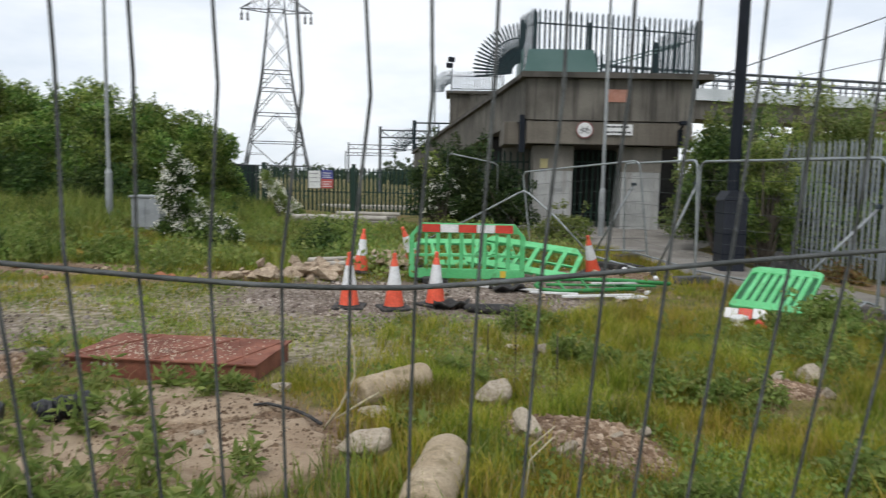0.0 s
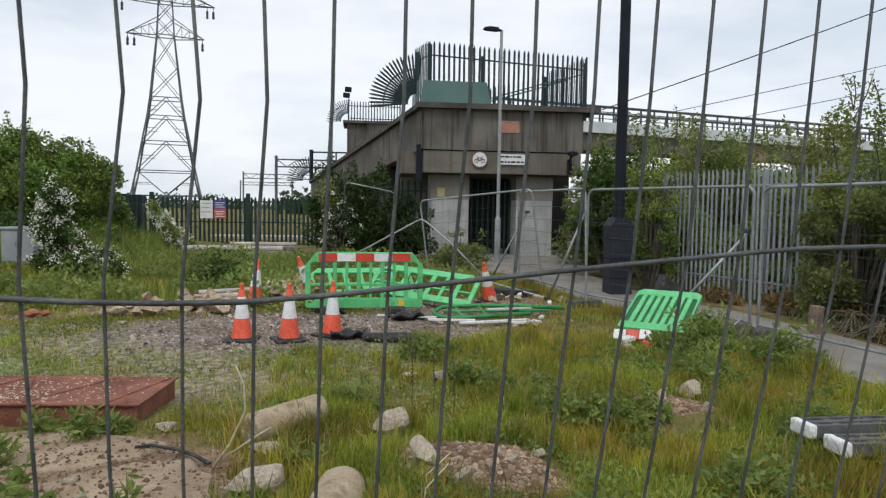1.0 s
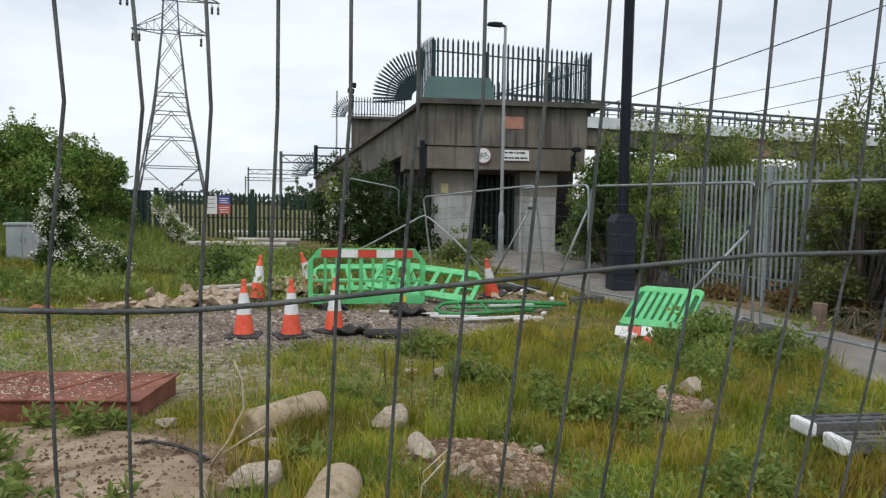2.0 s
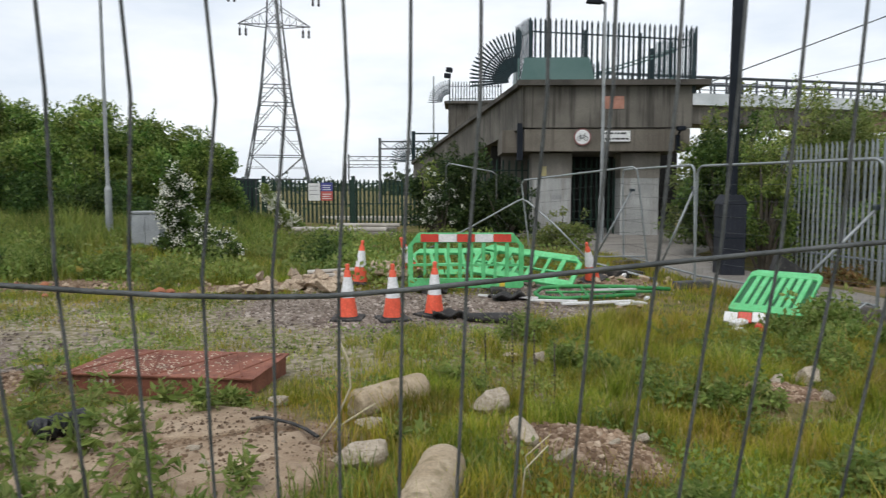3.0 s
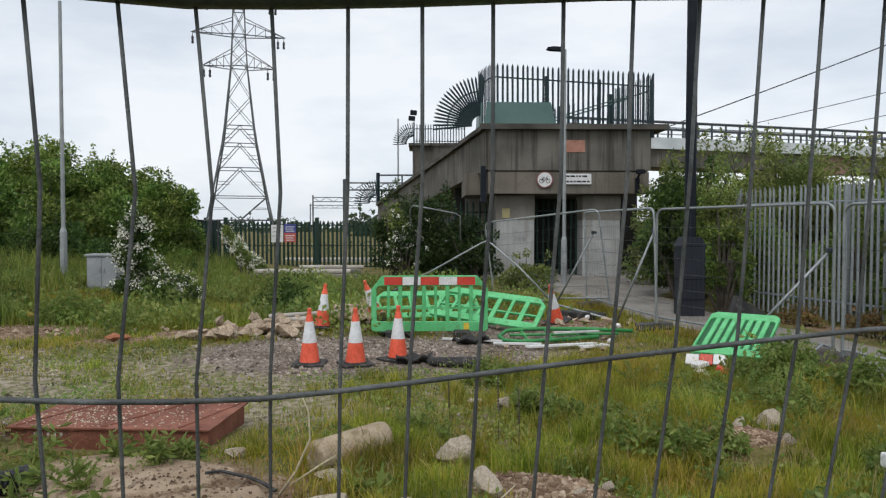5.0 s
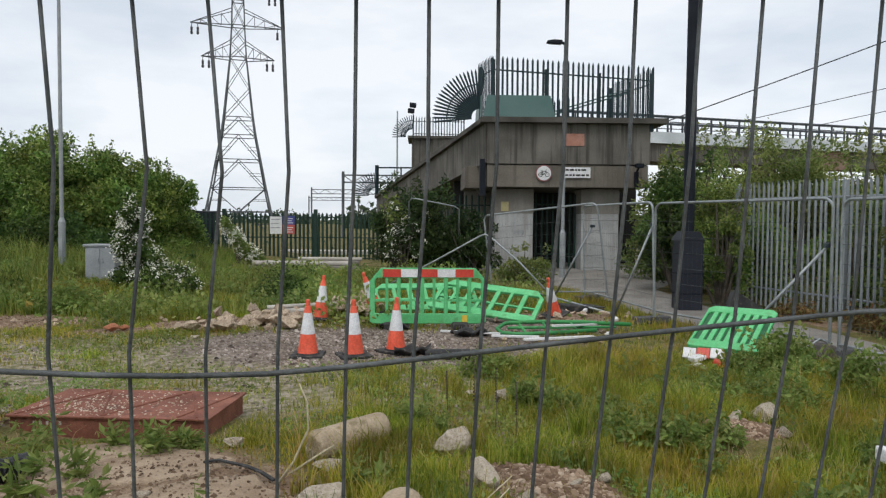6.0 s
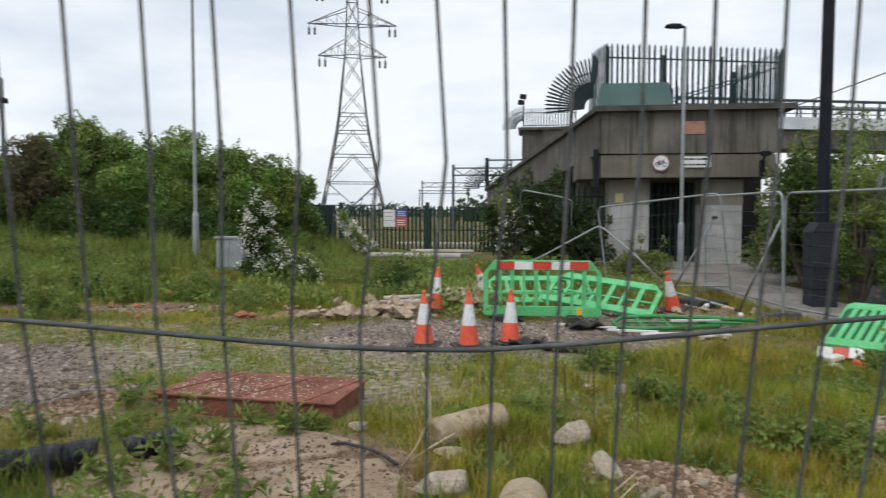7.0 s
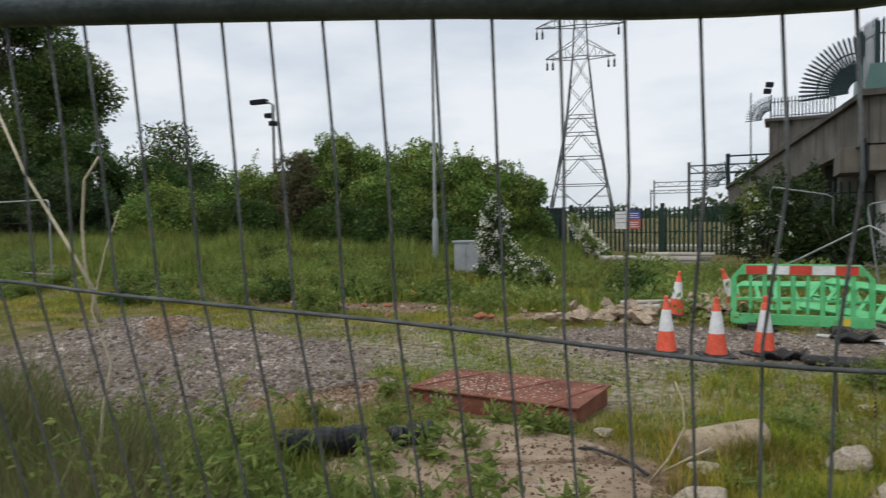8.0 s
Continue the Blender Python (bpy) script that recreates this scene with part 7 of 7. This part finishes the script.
def far_woods():
    rnd = np.random.RandomState(9)
    clumps = []
    for x in np.arange(-160, 170, 5.0):
        y = 175 + rnd.uniform(-12, 12)
        clumps.append((x, y, 0.2, 5, 4, rnd.uniform(2.4, 5.2)))
    for x in np.arange(-11, -1, 1.6):
        clumps.append((x, 110 + rnd.uniform(-3, 3), 0.5, 1.6, 2, rnd.uniform(2.4, 4.4)))
    for x in np.arange(-16, 3, 1.2):
        clumps.append((x, 36.8 + rnd.uniform(-1.2, 1.2), 0.4, 1.0, 0.9, rnd.uniform(1.2, 1.9)))
    pts, nr = clump_points(rnd, clumps, 44000)
    pts[:, 2] = np.maximum(pts[:, 2], 0.1)
    near = pts[:, 1] < 60
    sizes = np.where(near, 0.16, 0.9) * rnd.uniform(0.6, 1.3, len(pts))
    me = leaf_mesh("distant_trees", pts, nr, sizes, M_FAR, 10, 0.7)
    tagged(new("distant_trees", me), "low grey-green line of distant trees and scrub", "trees", kind="stuff")


far_woods()
bm = bmesh.new()
box(bm, (-40, 33.0, -0.1), (12, 34.6, 0.36))
whole("track_bed", bm, M_TIMBER, "pale strip of ballast and kerb beyond the gate", "track", kind="structure")


def grass_mesh(name, x, y, h, w, material, seed, bend=0.45):
    rnd = np.random.RandomState(seed)
    n = len(x)
    z = ground_z(x, y)
    a = rnd.uniform(0, 6.283, n)
    la = rnd.uniform(0, 6.283, n)
    k = bend * rnd.uniform(0.1, 1.2, n) * h
    cx, cy = np.cos(a) * w / 2, np.sin(a) * w / 2
    lx, ly = np.cos(la), np.sin(la)
    p = np.stack([x, y, z - 0.01], -1)
    side = np.stack([cx, cy, np.zeros(n)], -1)
    m1 = p + np.stack([lx * k * 0.3, ly * k * 0.3, h * 0.55], -1)
    tip = p + np.stack([lx * k, ly * k, h * rnd.uniform(0.85, 1.0, n)], -1)
    verts = np.stack([p - side, p + side, m1 + side * 0.7, m1 - side * 0.7, tip], 1).reshape(-1, 3)
    i = 5 * np.arange(n)
    me = bpy.data.meshes.new(name)
    quads = np.stack([i, i + 1, i + 2, i + 3], -1).tolist()
    tris = np.stack([i + 3, i + 2, i + 4], -1).tolist()
    me.from_pydata(verts.tolist(), [], quads + tris)
    me.materials.append(material)
    return me


def grass():
    rnd = np.random.RandomState(3)

    def field(n, x0, x1, y0, y1, thin):
        x, y = rnd.uniform(x0, x1, n), rnd.uniform(y0, y1, n)
        g, s, d = zones(x, y)
        path = (x > np.interp(y, (-6, 7, 12, 17.6, 22), (5.2, 5.2, 4.8, 3.5, 1.7))) & (x < 7.0)
        tray_ = (abs(x + 2.47) < 0.95) & (abs(y - 6.5) < 0.52)
        slab_ = on_slab(x, y) & ((x > -2.3) | (y > 4.95) | (rnd.rand(n) < 0.7))
        bare = np.maximum(g, s) * 1.15 + d * thin * 1.15
        open_ = ((x - 3.08) ** 2 + (y - 6.35) ** 2 < 0.14) | ((x - 2.62) ** 2 + (y - 5.9) ** 2 < 0.2) | ((x - 0.78) ** 2 + (y - 7.0) ** 2 < 0.08) | ((x - 0.22) ** 2 + (y - 5.45) ** 2 < 0.05)
        keep = (rnd.rand(n) > bare) & ~path & ~tray_ & ~slab_ & ~(open_ & (rnd.rand(n) < 0.85)) & (patchy(x, y) + rnd.uniform(0, 0.9, n) > 0.45)
        return x[keep], y[keep]

    # lush near meadow on the right
    x, y = field(190000, -0.6, 5.6, 2.6, 9.6, 0.7)
    m = patchy(x * 0.8, y * 0.8)
    h = rnd.uniform(0.03, 0.15, len(x)) * (0.4 + 1.2 * m) * np.where(rnd.rand(len(x)) < 0.03, 2.2, 1)
    tagged(new("grass", grass_mesh("grass", x, y, h, rnd.uniform(0.005, 0.010, len(x)), M_GRASS, 1)), "lush uneven meadow grass, green with yellow seed heads", "grass", kind="stuff")
    # arching tufts standing in the meadow
    cx, cy = field(900, -0.9, 5.4, 2.6, 9.6, 0.4)
    k = 46
    x, y = np.repeat(cx, k), np.repeat(cy, k)
    tall = np.repeat(rnd.uniform(0.12, 0.40, len(cx)) * (0.5 + 0.8 * patchy(cx, cy)), k)
    x, y = x + rnd.normal(0, 0.05, len(x)), y + rnd.normal(0, 0.05, len(y))
    tagged(new("grass", grass_mesh("grass", x, y, tall * rnd.uniform(0.5, 1.0, len(x)), rnd.uniform(0.005, 0.011, len(x)), M_GRASS, 8, 0.6)), "arching tufts of tall yellow-green grass", "grass", kind="stuff")
    cx, cy = field(760, -9.0, 0.0, 3.4, 13.0, 0.6)
    x, y = np.repeat(cx, k), np.repeat(cy, k)
    tall = np.repeat(rnd.uniform(0.06, 0.2, len(cx)), k)
    x, y = x + rnd.normal(0, 0.07, len(x)), y + rnd.normal(0, 0.07, len(y))
    tagged(new("grass", grass_mesh("grass", x, y, tall * rnd.uniform(0.5, 1.0, len(x)), rnd.uniform(0.005, 0.010, len(x)), M_GRASS, 9, 0.8)), "tufts of grass on the trampled ground", "grass", kind="stuff")
    # pale dry stalks standing above the grass
    x, y = field(1500, -0.9, 5.4, 2.8, 9.6, 0.3)
    h = rnd.uniform(0.14, 0.42, len(x)) * (0.6 + 0.5 * patchy(x, y))
    tagged(new("dry_stalks", grass_mesh("dry_stalks", x, y, h, rnd.uniform(0.003, 0.006, len(x)), M_STRAW, 21, 0.5)), "thin pale straw stalks in the meadow", "grass", kind="stuff")
    x, y = field(2600, -9.0, 0.0, 3.4, 12.0, 0.1)
    h = rnd.uniform(0.06, 0.22, len(x))
    tagged(new("dry_stalks", grass_mesh("dry_stalks", x, y, h, rnd.uniform(0.003, 0.007, len(x)), M_STRAW, 22, 0.9)), "short dead stalks on the trampled ground", "grass", kind="stuff")
    # plain rough grass round the fence and behind it
    x, y = field(90000, -16.0, 12.0, -7.0, 9.0, 0.6)
    fade = np.minimum.reduce([x + 16, 12 - x, y + 7, 9 - y, np.full(len(x), 2.5)]) / 2.5
    keep = rnd.rand(len(x)) < fade
    x, y = x[keep], y[keep]
    h = rnd.uniform(0.03, 0.13, len(x)) * (0.6 + 0.7 * patchy(x, y))
    tagged(new("grass", grass_mesh("grass", x, y, h, rnd.uniform(0.006, 0.012, len(x)), M_GRASS, 11)), "rough uneven grass along the mesh fence", "grass", kind="stuff")
    # shorter turf in the middle and to the left
    x, y = field(120000, -9.5, 0.2, 3.2, 13.0, 0.76)
    h = rnd.uniform(0.02, 0.085, len(x)) * (0.7 + 0.6 * patchy(x, y))
    tagged(new("grass", grass_mesh("grass", x, y, h, rnd.uniform(0.005, 0.011, len(x)), M_GRASS, 2)), "short trampled grass between gravel patches", "grass", kind="stuff")
    # mid distance
    x, y = field(120000, -26, 5.0, 8.6, 17.0, 0.5)
    h = rnd.uniform(0.05, 0.18, len(x)) * (0.7 + 0.6 * patchy(x, y)) * np.interp(y, (9, 13, 17), (0.5, 1.0, 1.5))
    tagged(new("grass", grass_mesh("grass", x, y, h, rnd.uniform(0.010, 0.019, len(x)), M_GRASS, 3)), "rough grass round the work area", "grass", kind="stuff")
    # tall grass on the bank
    x, y = field(90000, -30, 0.5, 12.5, 27.0, 0.3)
    keep = ((x < -1.5) | (y > 16.5)) & ~((x > -6.2) & (y > 21.9))
    x, y = x[keep], y[keep]
    h = rnd.uniform(0.2, 0.6, len(x)) * (0.65 + 0.6 * patchy(x * 0.7, y * 0.7)) * np.interp(x, (-13, -8.7, -5, 0), (1.55, 1.25, 0.6, 0.35)) * np.where((abs(x + 7.2) < 0.95) & (y > 14.6) & (y < 17.7), 0.15, 1.0)
    tagged(new("grass", grass_mesh("grass", x, y, h, rnd.uniform(0.015, 0.03, len(x)), M_GRASSDARK, 4)), "tall lush grass covering the bank", "grass", kind="stuff")
    # weeds close to the fence on the left
    x, y = field(26000, -9.0, 0.3, 1.6, 4.6, 0.0)
    h = rnd.uniform(0.06, 0.28, len(x)) * (0.6 + 0.6 * patchy(x * 1.3, y * 1.3))
    tagged(new("grass", grass_mesh("grass", x, y, h, rnd.uniform(0.008, 0.016, len(x)), M_GRASSDARK, 5)), "tall weedy grass close to the fence", "grass", kind="stuff")
    x, y = field(26000, -7.5, -1.6, 1.7, 3.4, 0.0)
    side = -x / (y - 0.37)
    h = rnd.uniform(0.45, 1.35, len(x)) * (0.55 + 0.5 * patchy(x * 1.5, y)) * np.interp(side, (0.95, 1.1, 1.4), (0.12, 0.5, 1.0))
    keep = side > 0.9
    x, y, h = x[keep], y[keep], h[keep]
    tagged(new("grass", grass_mesh("grass", x, y, h, rnd.uniform(0.005, 0.011, len(x)), M_DRYGRASS, 7)), "tall half-dry grass beside the fence", "grass", kind="stuff")
    x, y = field(9000, 7.0, 9.5, 3.0, 18.0, 0.0)
    h = rnd.uniform(0.06, 0.28, len(x))
    tagged(new("grass", grass_mesh("grass", x, y, h, rnd.uniform(0.010, 0.020, len(x)), M_DRYGRASS, 6)), "rank half-dry grass at the palisade foot", "grass", kind="stuff")


grass()


def low_weeds():
    """Small clover-like leaves close to the ground, in patches."""
    rnd = np.random.RandomState(8)
    for n, x0, x1, y0, y1, size, hh, mat, lab in ((50000, -0.8, 5.3, 2.8, 9.5, 0.036, 0.12, M_WEED, "low broadleaf weeds between the grass"), (90000, -9.5, 0.0, 3.0, 12.5, 0.034, 0.06, M_WEED, "low creeping weeds on trampled ground"), (80000, -26, 3.0, 11.5, 21.0, 0.085, 0.5, M_WEED, "mixed broadleaf weeds on the bank")):
        x, y = rnd.uniform(x0, x1, n), rnd.uniform(y0, y1, n)
        g, s, d = zones(x, y)
        p = patchy(x * 1.1 + 3, y * 0.9 - 2)
        tray_ = (abs(x + 2.47) < 0.95) & (abs(y - 6.5) < 0.52)
        keep = (p + rnd.uniform(-0.3, 0.3, n) > 0.5) & (np.maximum(g, s) < rnd.uniform(0.2, 0.8, n)) & (d * 0.35 < rnd.rand(n)) & ~tray_ & ~((abs(x + 7.2) < 0.95) & (y > 14.6) & (y < 17.7))
        x, y, p = x[keep], y[keep], p[keep]
        pts = np.stack([x, y, ground_z(x, y) + rnd.uniform(0.0, 1.0, len(x)) * hh * p], -1)
        nr = np.zeros_like(pts)
        nr[:, 2] = 0.8
        tagged(new("low_weeds", leaf_mesh("low_weeds", pts, nr, size * rnd.uniform(0.6, 1.5, len(x)), mat, 12, 0.6, 0.0)), lab, "weeds", kind="stuff")


low_weeds()


def weed(x, y, h, n, leaf, seed, material, label):
    """A single upright broadleaf weed: stem and pairs of leaves."""
    rnd = np.random.RandomState(seed)
    w = thing("weed_plant", label, "weed", "broadleaf weeds", at=(x, y, gz(x, y)))
    bm = bmesh.new()
    pts, nr, sz = [], [], []
    for s in range(6):
        a0 = rnd.uniform(0, 6.28)
        lean = rnd.uniform(0.25, 1.0) * h
        tip = Vector((lean * math.cos(a0), lean * math.sin(a0), h * rnd.uniform(0.5, 1.0)))
        pipe_path(bm, [(0, 0, -0.03), tip * 0.5 + Vector((0, 0, 0.08 * h)), tip], [0.005, 0.0035, 0.0015], 5)
        for i in range(n // 6):
            f = rnd.uniform(0.15, 1.0)
            a = rnd.uniform(0, 6.28)
            p = tip * f
            p.z += 0.3 * h * f * (1 - f)
            pts.append(p)
            nr.append((math.cos(a) * 1.3, math.sin(a) * 1.3, 0.6))
            sz.append(leaf * (1.15 - 0.55 * f) * rnd.uniform(0.6, 1.2))
    part("stem", bm, material, w)
    part("foliage", leaf_mesh("foliage", np.array(pts), np.array(nr), np.array(sz), material, seed, 0.32, 1.2), material, w)


rnd = random.Random(91)
spots = [(-3.5, 3.1, 0.6), (-3.1, 2.9, 0.55), (-2.7, 2.75, 0.5), (-2.2, 2.8, 0.5), (-1.75, 2.7, 0.46), (-1.3, 2.9, 0.42), (-3.9, 3.2, 0.6), (-4.4, 3.8, 0.6), (-2.45, 3.3, 0.5), (-3.35, 3.5, 0.5), (-1.0, 3.0, 0.36), (-2.9, 3.35, 0.5), (-1.55, 3.35, 0.42), (-1.2, 3.7, 0.34), (-2.1, 3.5, 0.42), (-2.6, 3.75, 0.4), (-2.75, 4.45, 0.36), (-3.3, 3.9, 0.46), (-3.9, 3.7, 0.42), (-1.75, 4.05, 0.3), (-0.75, 3.25, 0.36), (-1.95, 5.55, 0.24), (-3.2, 5.35, 0.34), (-4.3, 4.7, 0.5),
         (-4.0, 5.3, 0.36), (-2.95, 5.7, 0.3), (-2.4, 3.1, 0.42), (-0.35, 5.05, 0.22), (0.15, 6.3, 0.26), (-0.1, 6.6, 0.24), (1.1, 6.95, 0.3), (1.7, 5.9, 0.3), (1.9, 6.3, 0.32), (2.05, 5.2, 0.24), (2.7, 7.3, 0.36), (3.3, 7.4, 0.36), (3.7, 6.9, 0.4),
         (3.6, 5.6, 0.3), (4.2, 6.3, 0.4), (0.55, 8.4, 0.4), (1.5, 8.2, 0.34), (2.4, 8.3, 0.3), (-5.2, 4.3, 0.5), (-6.2, 4.1, 0.55), (-5.6, 3.6, 0.5), (-4.8, 3.3, 0.5), (-6.9, 4.6, 0.5), (2.5, 4.0, 0.34), (1.6, 3.9, 0.3), (3.4, 3.9, 0.36), (-3.6, 6.0, 0.3), (-2.22, 5.0, 0.24), (-2.68, 5.2, 0.24), (-2.45, 4.65, 0.3), (-1.2, 4.25, 0.26), (-1.9, 4.4, 0.3), (-2.3, 5.8, 0.2), (-2.05, 5.85, 0.18), (-1.8, 5.75, 0.16)]
spots += [(rnd.uniform(-6.5, -1.0), rnd.uniform(2.3, 3.7), rnd.uniform(0.3, 0.6)) for _ in range(56)]
spots += [(rnd.uniform(-5.2, -3.7), rnd.uniform(3.4, 4.2), rnd.uniform(0.34, 0.5)) for _ in range(10)]
for i, (x, y, h) in enumerate(spots):
    weed(x + rnd.uniform(-0.05, 0.05), y, h, 78 if x < 0 else 130, 0.13 if x < 0 else 0.075, 300 + i, M_WEED, "upright broadleaf weed in the rough grass")
for i in range(34):
    y = rnd.uniform(2.1, 3.2)
    x = -rnd.uniform(1.08, 1.5) * (y - 0.37)
    weed(x, y, rnd.uniform(0.5, 1.1), 110, 0.10, 500 + i, M_WEED, "tall leafy weed beside the fence")
for i in range(46):
    x, y = rnd.uniform(-16, -3), rnd.uniform(13.0, 17.5)
    if abs(x + 7.2) < 1.2 and y > 14.2:
        continue
    weed(x, y, rnd.uniform(0.4, 0.85), 60, 0.16, 400 + i, M_WEED, "tall broadleaf weed on the bank")

# pale dead stalks
for pts in ([(-0.98, 5.0, 0.0), (-0.85, 5.0, 0.18), (-0.74, 4.95, 0.42), (-0.75, 4.95, 0.60), (-0.80, 4.95, 0.72)], [(-0.88, 5.0, 0.10), (-0.7, 5.0, 0.22), (-0.58, 4.98, 0.30)], [(-3.34, 2.7, 0.0), (-3.32, 2.7, 0.63), (-3.28, 2.7, 0.87), (-3.21, 2.7, 1.1), (-3.34, 2.7, 1.36), (-3.22, 2.7, 1.67), (-3.115, 2.7, 1.86)],
            [(-3.3, 2.72, 1.30), (-3.40, 2.72, 1.55), (-3.41, 2.72, 1.79), (-3.38, 2.72, 2.02), (-3.27, 2.72, 2.13)], [(-3.28, 2.68, 1.45), (-3.46, 2.68, 1.68), (-3.78, 2.68, 2.06), (-3.99, 2.68, 2.41)],
            [(0.42, 4.2, 0.0), (0.36, 4.2, 0.25), (0.5, 4.2, 0.38)], [(0.30, 3.9, 0.0), (0.33, 3.9, 0.3), (0.45, 3.92, 0.42)]):
    bm = bmesh.new()
    pipe_path(bm, pts, [(0.010 if pts[0][0] < 0 else 0.0045) * (1 - 0.12 * i) for i in range(len(pts))], 6)
    whole("dead_stalk", bm, M_STALK, "bare pale dead plant stalk", "stalk", "dead stalks", smooth=True)
# thin dark dock stems standing in the meadow
for i, (x, y, h) in enumerate(((0.42, 6.0, 0.75), (0.62, 6.2, 0.6), (0.22, 6.5, 0.5), (0.75, 5.9, 0.55))):
    bm = bmesh.new()
    pipe_path(bm, [(x, y, 0), (x + 0.01, y, h * 0.5), (x - 0.01, y, h)], [0.003, 0.0025, 0.0015], 5)
    for k in range(12):
        z = h * (0.45 + 0.5 * k / 12)
        box(bm, (x - 0.006, y - 0.005, z), (x + 0.006, y + 0.005, z + 0.014))
    whole("dock_stem", bm, M_BARK, "thin brown seed stem in the meadow", "stalk", "dock stems")
